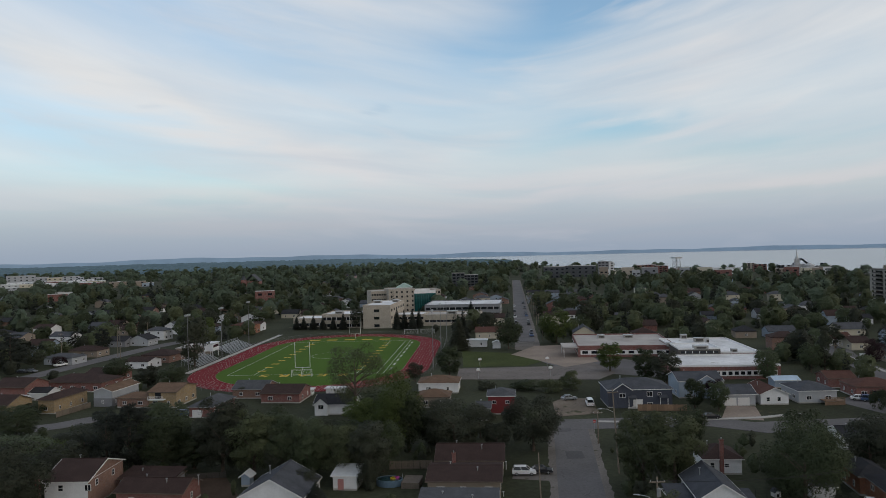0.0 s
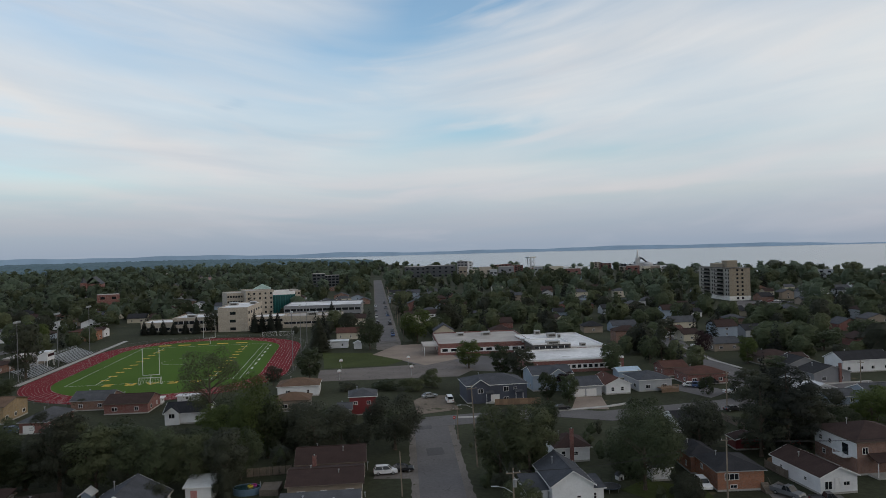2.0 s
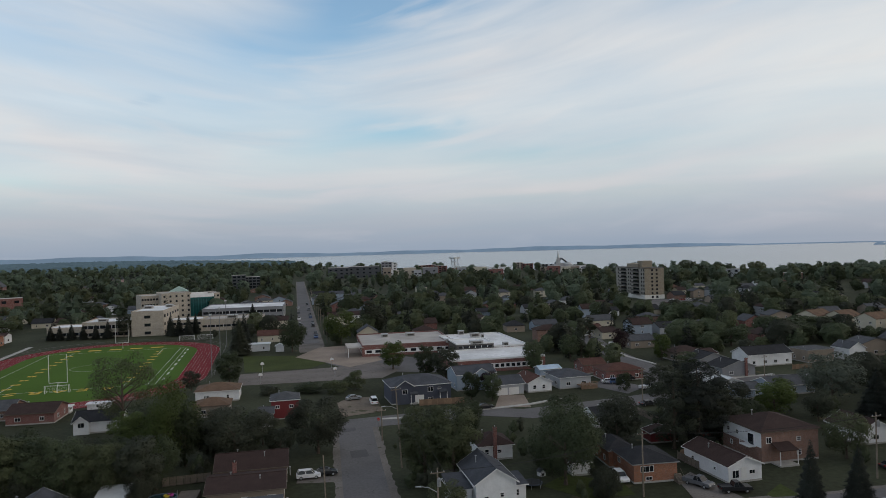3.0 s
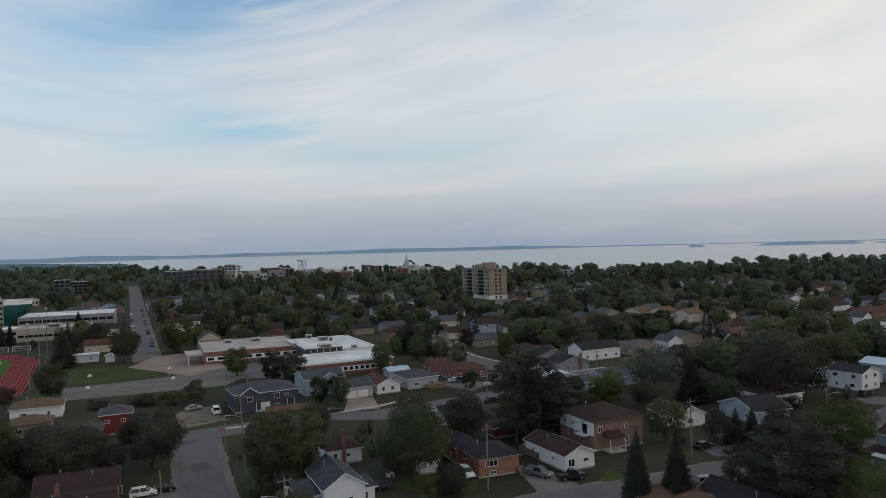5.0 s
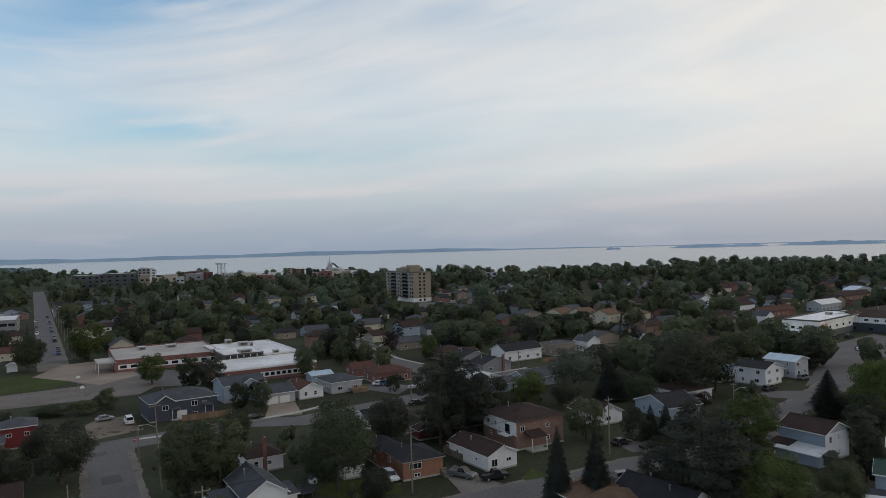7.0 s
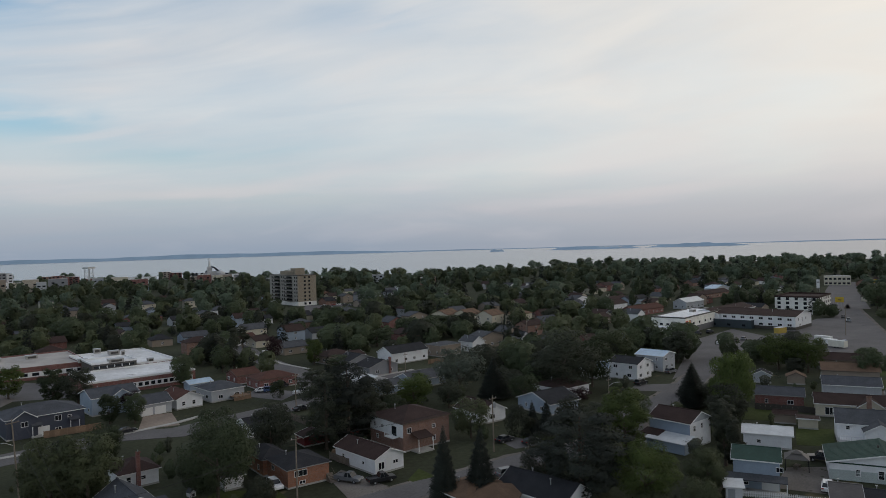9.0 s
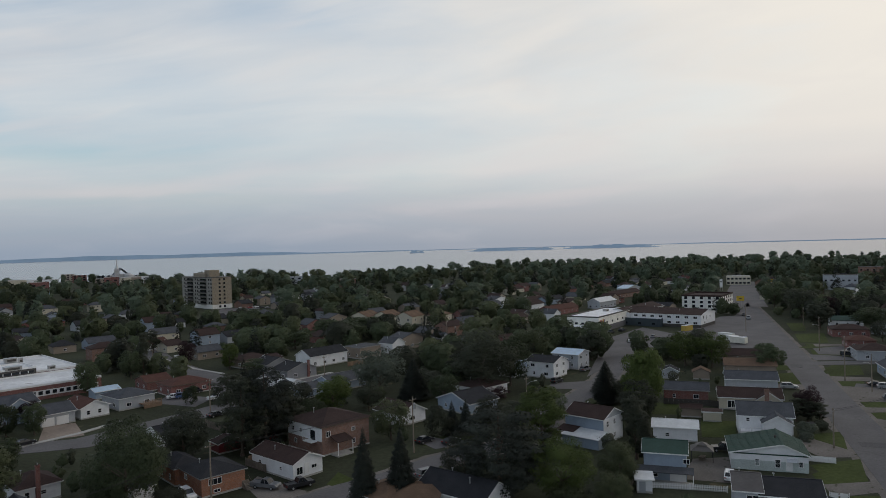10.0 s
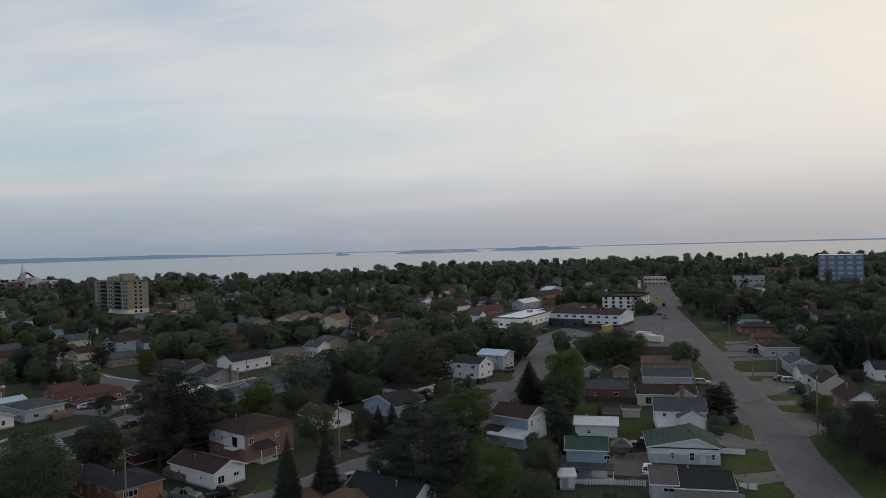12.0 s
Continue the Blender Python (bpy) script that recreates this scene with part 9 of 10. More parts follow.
utility_pole(28.9, 98.2, 12.9, transformer=True, lamp=160)
utility_pole(69.5, 108.2, 11.8)
utility_pole(114.2, 100.7, 12.2, transformer=True)
tagged(part("wooden_post", Geo().bar((0, 0, -0.2), (-0.25, 0, 8.2), 0.14, 0.1, 7), POLEWOOD, None, "", pose(16.5, 127.5, 0)), "plain pale wooden post beside a driveway", "post")
wire((32.9, 140.4, 16.3), (28.0, 98.2, 12.4), 1.0)
wire((34.7, 140.4, 16.3), (29.8, 98.2, 12.4), 1.0)
wire((28.0, 98.2, 12.4), (68.6, 108.2, 11.3), 1.2)
wire((29.8, 98.2, 12.4), (70.4, 108.2, 11.3), 1.2)
wire((68.6, 108.2, 11.3), (113.3, 100.7, 11.7), 1.2)
wire((70.4, 108.2, 11.3), (115.1, 100.7, 11.7), 1.2)
wire((164.3, 28.9, 8.0), (176.3, 15.3, 12.9), 0.8)
wire((166.1, 28.9, 8.0), (178.1, 15.3, 12.9), 0.8)
wire((176.3, 15.3, 12.9), (228.2, 30.2, 10.3), 0.8)
wire((178.1, 15.3, 12.9), (230.0, 30.2, 10.3), 0.8)
wire((228.2, 30.2, 10.3), (241.7, 39.0, 13.6), 0.8)
wire((230.0, 30.2, 10.3), (243.5, 39.0, 13.6), 0.8)
wire((241.7, 39.0, 13.6), (299.5, 56.7, 12.7), 0.8)
wire((243.5, 39.0, 13.6), (301.3, 56.7, 12.7), 0.8)
wire((299.5, 56.7, 12.7), (375.8, 77.9, 9.0), 0.8)
wire((301.3, 56.7, 12.7), (377.6, 77.9, 9.0), 0.8)
utility_pole(47.1, 342.5, 10.5, 5)
utility_pole(50.6, 380.4, 10.5, 5)
utility_pole(54.1, 418.2, 10.5, 5)
utility_pole(57.6, 456.0, 10.5, 5)
utility_pole(61.0, 493.9, 10.5, 5)
utility_pole(64.5, 531.7, 10.5, 5)
utility_pole(68.0, 569.6, 10.5, 5)
utility_pole(71.5, 607.4, 10.5, 5)
utility_pole(75.0, 645.2, 10.5, 5)
wire((46.2, 342.5, 10.0), (49.7, 380.4, 10.0), 0.8)
wire((48.0, 342.5, 10.0), (51.5, 380.4, 10.0), 0.8)
wire((49.7, 380.4, 10.0), (53.2, 418.2, 10.0), 0.8)
wire((51.5, 380.4, 10.0), (55.0, 418.2, 10.0), 0.8)
wire((53.2, 418.2, 10.0), (56.7, 456.0, 10.0), 0.8)
wire((55.0, 418.2, 10.0), (58.5, 456.0, 10.0), 0.8)
wire((56.7, 456.0, 10.0), (60.1, 493.9, 10.0), 0.8)
wire((58.5, 456.0, 10.0), (61.9, 493.9, 10.0), 0.8)
wire((60.1, 493.9, 10.0), (63.6, 531.7, 10.0), 0.8)
wire((61.9, 493.9, 10.0), (65.4, 531.7, 10.0), 0.8)
wire((63.6, 531.7, 10.0), (67.1, 569.6, 10.0), 0.8)
wire((65.4, 531.7, 10.0), (68.9, 569.6, 10.0), 0.8)
wire((67.1, 569.6, 10.0), (70.6, 607.4, 10.0), 0.8)
wire((68.9, 569.6, 10.0), (72.4, 607.4, 10.0), 0.8)
wire((70.6, 607.4, 10.0), (74.1, 645.2, 10.0), 0.8)
wire((72.4, 607.4, 10.0), (75.9, 645.2, 10.0), 0.8)
# ---------------------------------------------------------------- vehicles
vehicle(15.0, 140.8, -5.0, "suv", "white", "parked on a driveway")
vehicle(18.5, 141.6, -5.0, "car", "black", "parked on a driveway")
vehicle(40.6, 201.1, 85.0, "van", "white", "parked on a driveway")
vehicle(67.8, 182.0, 0.0, "car", "black", "parked on a driveway")
vehicle(-118.6, 249.5, -40.0, "van", "white", "parked in a back yard")
vehicle(-164.7, 313.9, -10.0, "van", "white", "parked on a driveway")
vehicle(-164.3, 301.5, 70.0, "pickup", "white", "parked on a driveway")
vehicle(-171.3, 285.9, -10.0, "car", "black", "parked on a driveway")
vehicle(-168.2, 286.7, -10.0, "car", "grey", "parked on a driveway")
vehicle(-74.9, 200.9, 0.0, "suv", "blue", "parked on a driveway")
vehicle(-158.4, 405.9, 70.0, "car", "grey", "parked on a driveway")
vehicle(-159.9, 385.9, 70.0, "car", "black", "parked on a driveway")
vehicle(118.0, 197.1, -20.0, "suv", "blue", "parked on a driveway")
vehicle(116.1, 198.9, -20.0, "car", "white", "parked on a driveway")
vehicle(123.8, 200.7, -20.0, "van", "black", "parked on a driveway")
vehicle(122.2, 186.2, 2.0, "pickup", "white", "parked on a driveway")
vehicle(109.6, 167.4, 2.0, "car", "black", "parked on a driveway")
vehicle(149.9, 258.2, -2.0, "car", "grey", "parked on a driveway")
vehicle(162.5, 271.9, -2.0, "pickup", "white", "parked on a driveway")
vehicle(70.3, 117.1, -100.0, "suv", "white", "parked on a driveway")
vehicle(81.8, 109.3, -70.0, "pickup", "grey", "parked on a driveway")
vehicle(85.7, 104.3, -15.0, "pickup", "black", "parked on a driveway")
vehicle(104.2, 135.4, 0.0, "car", "red", "parked on a driveway")
vehicle(36.1, 209.0, 10.0, "car", "silver", "parked on a driveway")
vehicle(103.8, 88.1, -15.0, "suv", "grey", "parked on a driveway")
vehicle(121.5, 103.8, -5.0, "car", "black", "parked on a driveway")
vehicle(196.0, 111.8, -5.0, "suv", "black", "parked on a driveway")
vehicle(218.8, 113.6, -5.0, "suv", "grey", "parked on a driveway")
vehicle(330.8, 448.3, 0.0, "car", "white", "parked on a driveway")
vehicle(330.3, 440.2, 0.0, "car", "black", "parked on a driveway")
vehicle(317.6, 448.9, 0.0, "car", "white", "parked on a driveway")
vehicle(324.8, 447.7, 0.0, "car", "red", "parked on a driveway")
vehicle(329.7, 432.2, 0.0, "car", "grey", "parked on a driveway")
vehicle(271.7, 257.4, 90.0, "suv", "white", "parked on a driveway")
vehicle(304.3, 203.1, 0.0, "car", "silver", "parked on a driveway")
vehicle(310.7, 147.8, 0.0, "pickup", "black", "parked on a driveway")
vehicle(320.4, 146.2, 0.0, "suv", "black", "parked on a driveway")
vehicle(289.6, 127.7, 0.0, "pickup", "white", "parked on a driveway")
vehicle(298.4, 124.9, 10.0, "car", "black", "parked on a driveway")
vehicle(306.5, 124.9, 10.0, "car", "grey", "parked on a driveway")
vehicle(397.1, 108.8, 20.0, "pickup", "silver", "parked on a driveway")
vehicle(413.8, 115.9, 20.0, "car", "black", "parked on a driveway")
vehicle(316.5, 88.4, 20.0, "suv", "blue", "parked on a driveway")
vehicle(453.5, 141.5, 90.0, "car", "grey", "parked on a driveway")
vehicle(475.1, 138.9, -70.0, "car", "black", "parked on a driveway")
vehicle(445.7, 127.6, 20.0, "car", "grey", "parked on a driveway")
vehicle(222.6, 50.2, -70.0, "suv", "silver", "parked on a driveway")
vehicle(235.9, 27.5, -70.0, "suv", "silver", "parked on a driveway")
vehicle(238.4, 30.3, -70.0, "car", "black", "parked on a driveway")
vehicle(220.6, 24.3, -70.0, "suv", "grey", "parked on a driveway")
vehicle(292.2, 46.2, -70.0, "suv", "black", "parked on a driveway")
vehicle(301.7, 45.6, -70.0, "suv", "grey", "parked on a driveway")
vehicle(134.1, 40.7, 15.0, "suv", "white", "parked on a driveway")
vehicle(150.8, 46.6, 110.0, "pickup", "black", "parked on a driveway")
vehicle(230.3, 102.2, 0.0, "suv", "grey", "parked on a driveway")
vehicle(232.2, 12.2, 15.0, "car", "white", "parked on a driveway")
vehicle(124.0, 98.1, -5.0, "car", "black", "parked on a driveway")
vehicle(44.4, 362.9, 265, "pickup", "blue", "parked along the straight street")
vehicle(46.4, 380.8, 85, "car", "grey", "parked along the straight street")
vehicle(49.5, 417.6, 85, "suv", "black", "parked along the straight street")
vehicle(51.3, 434.5, 265, "car", "grey", "parked along the straight street")
vehicle(54.6, 472.4, 265, "car", "blue", "parked along the straight street")
vehicle(56.4, 492.3, 85, "car", "grey", "parked along the straight street")
vehicle(60.2, 532.1, 265, "pickup", "grey", "parked along the straight street")
vehicle(64.7, 581.9, 265, "suv", "black", "parked along the straight street")
vehicle(38.0, 373.5, 85, "car", "grey", "parked along the straight street")
vehicle(40.5, 403.4, 85, "car", "black", "parked along the straight street")
vehicle(42.9, 427.3, 85, "suv", "grey", "parked along the straight street")
vehicle(46.1, 463.1, 85, "pickup", "white", "parked along the straight street")
vehicle(50.4, 507.9, 85, "suv", "grey", "parked along the straight street")
vehicle(54.5, 552.7, 85, "car", "white", "parked along the straight street")
hoop(11.2, 246.0, 0)
hoop(36.5, 246.8, 0)
hoop(13.0, 269.5, 0)
hoop(38.5, 268.1, 0)
# ---------------------------------------------------------------- rooftop units
rooftop(101.9, 301.9, -5, 2.5, 2, 5.0, 1.6)
rooftop(104.9, 291.6, -5, 4, 2.5, 5.0, 1.4)
rooftop(105.1, 283.1, -5, 1.2, 1.2, 5.0, 2.2)
rooftop(106.4, 260.1, -5, 2, 2, 5.0, 1.2)
rooftop(93.5, 258.2, -5, 5, 3, 6.7, 1.2)
rooftop(90.6, 283.5, -5, 3, 2, 4.4, 1.4)
rooftop(69.5, 314.6, -5, 3, 3, 4.4, 1.3)
rooftop(81.2, 313.2, -5, 4, 3, 4.4, 1.2)
rooftop(-42.1, 444.5, -5, 5, 4, 13.3, 1.6)
rooftop(-31.1, 450.4, -5, 4, 4, 13.3, 1.4)
rooftop(4.3, 412.4, -5, 6, 4, 8.2, 1.6)
rooftop(17.7, 416.0, -5, 5, 4, 8.2, 1.5)
rooftop(-64.7, 432.5, -5, 5, 4, 8.2, 1.5)
rooftop(341.2, 163.5, -5, 3, 2, 7.3, 1.2)
rooftop(352.7, 161.9, -5, 2, 2, 7.3, 1.0)
# ---------------------------------------------------------------- porches, balconies and wings of single houses
cladding(brick_house, 3.1, 6.1, WHITE)
cladding(tall_house, 0.1, 5.55, WHITE, "white siding of the gable end", True)
cladding(corner_house, 0.0, 5.1, BROWNB, "brown brick end wall", True)
balcony(brick_house, "l", 9.6, 3.1, 3.2)
porch(brick_house, -2.4, 4.2, 3.0, 3.2, R_BROWN, 0.9)
porch(tall_house, -3.2, 4.5, 3.0, 2.7, R_BROWN, 0.6)
side_wing(tall_house, 1.5, 9.0, 4.2, 2.6, BLUE, R_METAL)
front_gable(slate_house, -5.0, 5.0, 0.5, 5.0, 1.7, R_SLATE, NAVY)
front_gable(split_house, 1.5, 5.0, 0.6, 5.0, 1.6, R_SLATE, BLUE)
porch(slate_house, -2.4, 2.4, 1.6, 3.0, R_SLATE, 0.5)
porch(slate_house, 6.2, 2.4, 1.6, 3.0, R_SLATE, 0.5)
deck(deck_house, 3.2, 5.5, 3.0, 1.2, WOODPALE)
deck(dormer_house, -3.2, 4.6, 2.6, 1.4, TRIM)
porch(blue_garage, 0, 10.0, 2.4, 2.5, R_GREY, 0.5)
balcony(ochre_house, "f", 3.0, 2.7, 5.0)
front_gable(bay_house, -3.4, 3.6, 0.8, 3.0, 1.5, R_DARK, WHITE)
stairs(orange_house, 4.2, 1.3, 1.4)
# ---------------------------------------------------------------- fences
fence([(121.7, 50.5), (124.4, 44.7), (126.8, 38.9)], 1.1, TRIM, "white picket fence before a garage yard", 0.28, "picket_fence")
fence([(153.2, 31.4), (154.3, 26.7)], 1.2, TRIM, "low white panel fence beside a lawn", 0.0, "fence")
fence([(133.1, 24.1), (133.9, 21.3)], 1.2, TRIM, "low white panel fence beside the road", 0.0, "fence")
fence([(113.2, 51.7), (122.4, 54.4), (125.7, 55.2)], 1.6, WOODGREY, "grey board fence among bushes", 0.0, "fence")
fence([(52.1, 193.0), (64.8, 191.1)], 1.8, WOODPALE, "reddish-brown board fence beside a blue house", 0.0, "fence")
fence([(101.9, 160.3), (101.1, 151.4), (98.2, 139.6)], 1.8, WOODGREY, "weathered grey board fence between the yards", 0.0, "fence")
fence([(-12.2, 146.4), (-3.4, 146.4)], 1.8, WOODGREY, "weathered grey board fence behind a pool", 0.0, "fence")
fence([(88.1, 124.3), (87.6, 116.9)], 1.6, WOODGREY, "grey board fence between brick and white houses", 0.0, "fence")
fence([(185.4, 73.1), (189.0, 62.5), (189.0, 59.3)], 1.7, DARKTRIM, "dark board fence behind a brick bungalow", 0.0, "fence")
fence([(-53.1, 143.2), (-45.4, 144.0)], 1.2, DARKTRIM, "dark wire fence behind a vegetable patch", 0.0, "fence")
fence([(-112.2, 202.9), (-108.8, 215.7)], 1.7, WOODGREY, "weathered grey board fence beside a lawn", 0.0, "fence")
fence([(183.1, 193.1), (190.7, 192.7)], 1.7, WOODPALE, "reddish-brown board fence beside a white house", 0.0, "fence")
# ---------------------------------------------------------------- yard things
pool(-11.5, 137.1, -8)
trampoline(53.7, 120.3)
gazebo(142.9, 48.7)
house(118.6, 50.6, -62.0, 2.6, 2.6, 2.4, "shed", 0.5, WHITE, R_METAL, label="small white garden shed with a pale metal roof", name="shed", category="shed", wins=[], doors=(("f", 0.9, 0.05, 0.9, 1.9, PALE),), vents=0)
dog_house(58.0, 124.8, 10)
stop_sign(35.9, 172.6, -5)
container(337.2, 119.6, -15, 6.0, 2.4, 2.6, paint("yellow_container", (0.42, 0.30, 0.06), 0.6), "yellow steel container beside a motel")
container(305.6, 87.1, 75, 6.5, 2.4, 3.0, paint("white_box_paint", (0.62, 0.60, 0.52), 0.5), "white box trailer in a car park")
container(317.6, 95.8, 75, 6.5, 2.4, 2.8, paint("white_camper_paint", (0.66, 0.66, 0.64), 0.5), "white camper trailer in a car park")
container(311.3, 91.9, 80, 5.5, 2.3, 2.6, paint("white_camper_paint", (0.66, 0.66, 0.64), 0.5), "white camper trailer in a car park")
pylon_sign(594.4, 183.6, 9.5, TRIM, "tall white roadside pylon sign")
pylon_sign(456.8, 129.7, 7.5, paint("sign_yellow", (0.50, 0.34, 0.02), 0.5), "yellow motel sign on posts", True)
pylon_sign(655.8, 160.7, 6.5, paint("sign_yellow", (0.50, 0.34, 0.02), 0.5), "yellow roadside sign at a junction", True)
woodpile(91.7, 126.8, 10)
table_set(122.6, 35.4, 20)
# ---------------------------------------------------------------- road patches and kerbs
lot("road_patch", [(195.4, 37.1), (196.6, 34.8), (193.0, 33.7), (191.9, 35.9)], 0.085, NEWASPHALT, "darker asphalt patch in the road", "road patch", False)
lot("road_patch", [(173.0, 25.7), (176.0, 17.7), (172.5, 16.6), (169.4, 24.5)], 0.085, NEWASPHALT, "darker asphalt patch in the road", "road patch", False)
lot("road_patch", [(185.5, 38.2), (186.6, 36.0), (184.3, 35.3), (183.3, 37.5)], 0.085, NEWASPHALT, "darker asphalt patch in the road", "road patch", False)
lot("road_patch", [(264.2, 59.2), (265.6, 55.8), (260.0, 54.1), (258.5, 57.4)], 0.085, NEWASPHALT, "darker asphalt patch in the road", "road patch", False)
lot("road_patch", [(25.8, 156.1), (29.5, 156.2), (29.2, 150.7), (25.3, 150.6)], 0.085, NEWASPHALT, "darker asphalt patch in the road", "road patch", False)
lot("road_patch", [(27.1, 175.8), (30.7, 176.5), (30.4, 173.2), (26.7, 172.5)], 0.085, NEWASPHALT, "darker asphalt patch in the road", "road patch", False)
strip("kerb_1", [(38.8, 182.0), (47.7, 180.5), (60.5, 181.0), (80.6, 181.8), (92.4, 184.8)], 1.6, 0.2, CONCRETE, "pale concrete kerb and walk along the cross street", "kerb")
strip("kerb_2", [(149.2, 221.7), (149.5, 241.0), (156.6, 276.7)], 1.4, 0.2, CONCRETE, "pale concrete walk along a residential street", "kerb")
strip("kerb_3", [(151.4, 189.0), (171.6, 189.2)], 1.4, 0.2, CONCRETE, "pale concrete kerb along a street", "kerb")
lot("lawn_1", [(250.9, 47.4), (269.3, 47.3), (272.7, 39.5), (259.1, 36.7)], 0.04, LUSH, "fresh green mown lawn", "lawn", False)
lot("lawn_2", [(303.6, 65.2), (317.2, 62.3), (325.2, 51.3), (309.8, 50.0)], 0.04, LUSH, "fresh green mown lawn", "lawn", False)
lot("lawn_3", [(145.2, 29.1), (153.6, 26.4), (143.1, 22.2), (137.7, 25.7)], 0.04, LUSH, "fresh green mown lawn", "lawn", False)
lot("lawn_4", [(240.1, 59.0), (247.4, 55.2), (235.0, 51.2), (229.1, 55.1)], 0.04, LUSH, "fresh green mown lawn", "lawn", False)
lot("lawn_5", [(6.7, 273.1), (7.4, 316.1), (27.3, 307.3), (38.5, 281.8), (30.6, 272.0)], 0.04, LUSH, "fresh green mown lawn", "lawn", False)
lot("lawn_6", [(119.6, 102.6), (126.6, 105.3), (132.2, 97.4), (122.1, 97.1)], 0.04, LUSH, "fresh green mown lawn", "lawn", False)
lot("lawn_7", [(55.6, 119.9), (62.5, 124.3), (70.1, 115.7), (68.8, 109.6), (59.9, 110.6)], 0.04, LUSH, "fresh green mown lawn", "lawn", False)
lot("lawn_8", [(89.7, 101.3), (96.0, 104.9), (93.9, 95.6), (89.7, 94.3)], 0.04, LUSH, "fresh green mown lawn", "lawn", False)
lot("lawn_9", [(386.6, 87.8), (389.2, 80.1), (358.9, 73.1), (357.0, 78.6)], 0.035, LUSH, "mown green lawn beside the wide road", "lawn")
lot("lawn_10", [(346.4, 75.5), (354.5, 64.9), (324.2, 57.7), (320.4, 67.6)], 0.037, LUSH, "mown green lawn beside the wide road", "lawn")
lot("lawn_11", [(317.5, 65.5), (321.8, 54.6), (310.6, 51.4), (305.9, 60.3)], 0.039, LUSH, "mown green lawn beside the wide road", "lawn")
lot("lawn_12", [(300.6, 60.0), (306.8, 50.1), (293.6, 47.3), (287.9, 56.2)], 0.041, LUSH, "mown green lawn beside the wide road", "lawn")
lot("lawn_13", [(263.7, 48.5), (271.8, 39.1), (256.1, 35.8), (248.1, 44.0)], 0.035, LUSH, "mown green lawn beside the wide road", "lawn")
lot("lawn_14", [(241.3, 40.7), (247.2, 35.1), (235.4, 32.4), (231.2, 37.5)], 0.037, LUSH, "mown green lawn beside the wide road", "lawn")
lot("lawn_15", [(215.0, 31.1), (219.9, 22.9), (212.2, 22.2), (208.0, 28.8)], 0.039, LUSH, "mown green lawn beside the wide road", "lawn")
lot("lawn_16", [(203.1, 27.3), (206.7, 21.6), (196.0, 19.3), (192.8, 23.5)], 0.041, LUSH, "mown green lawn beside the wide road", "lawn")
lot("lawn_17", [(176.4, 17.5), (181.8, 13.6), (158.4, 2.2), (137.1, 2.0), (134.6, 6.6)], 0.035, LUSH, "mown green lawn beside the wide road", "lawn")
lot("lawn_18", [(261.1, 64.1), (261.8, 58.5), (253.2, 56.1), (251.0, 61.0)], 0.037, LUSH, "mown green lawn beside the wide road", "lawn")
lot("lawn_19", [(244.4, 58.9), (251.1, 53.8), (228.5, 47.5), (220.7, 51.1)], 0.039, LUSH, "mown green lawn beside the wide road", "lawn")
lot("lawn_20", [(173.6, 35.5), (180.2, 29.8), (165.4, 26.4), (159.5, 31.8)], 0.041, LUSH, "mown green lawn beside the wide road", "lawn")
lot("lawn_21", [(150.8, 30.6), (160.2, 23.4), (146.4, 20.2), (141.7, 24.6)], 0.035, LUSH, "mown green lawn beside the wide road", "lawn")
lot("lawn_22", [(134.8, 24.1), (139.4, 17.5), (129.9, 15.3), (126.3, 22.1)], 0.037, LUSH, "mown green lawn beside the wide road", "lawn")
lot("lawn_23", [(173.5, 59.2), (177.0, 52.2), (162.6, 47.6), (159.2, 54.2)], 0.039, LUSH, "mown green lawn beside the wide road", "lawn")
lot("lawn_24", [(186.3, 76.3), (187.4, 69.8), (176.5, 65.3), (173.4, 71.6)], 0.041, LUSH, "mown green lawn beside the wide road", "lawn")
keep(352.3, 71.0, 11)
keep(335.3, 61.4, 11)
keep(297.1, 55.9, 11)
keep(304.0, 51.7, 11)
keep(258.7, 41.8, 11)
keep(237.2, 35.3, 11)
keep(280.3, 39.1, 11)
keep(316.3, 48.1, 11)
keep(344.7, 53.8, 11)
keep(303.2, 40.9, 11)
keep(376.1, 68.8, 11)
keep(377.8, 64.0, 11)
keep(275.9, 92.9, 15)
keep(298.1, 115.7, 16)
keep(314.8, 92.9, 14)
keep(302.2, 125.4, 14)
keep(260.1, 68.8, 12)
keep(281.3, 129.9, 12)

# ---------------------------------------------------------------- loose woods between and beyond the houses
for x, y, r in ((20, 232, 26), (50, 240, 26), (80, 222, 24), (35, 262, 30), (68, 268, 34), (100, 240, 26), (95, 280, 30), (20, 262, 24), (55, 205, 18), (90, 190, 18), (75, 172, 16), (110, 172, 14), (-70, 432, 40), (-95, 430, 36), (-20, 442, 42), (18, 452, 44), (-40, 470, 40)):  # school yards and streets stay open
    keep(x, y, r)
KEEPS = np.array(KEEP)


def free(x, y, pad):
    d = np.hypot(KEEPS[:, 0] - x, KEEPS[:, 1] - y)
    return bool((d > KEEPS[:, 2] + pad).all())


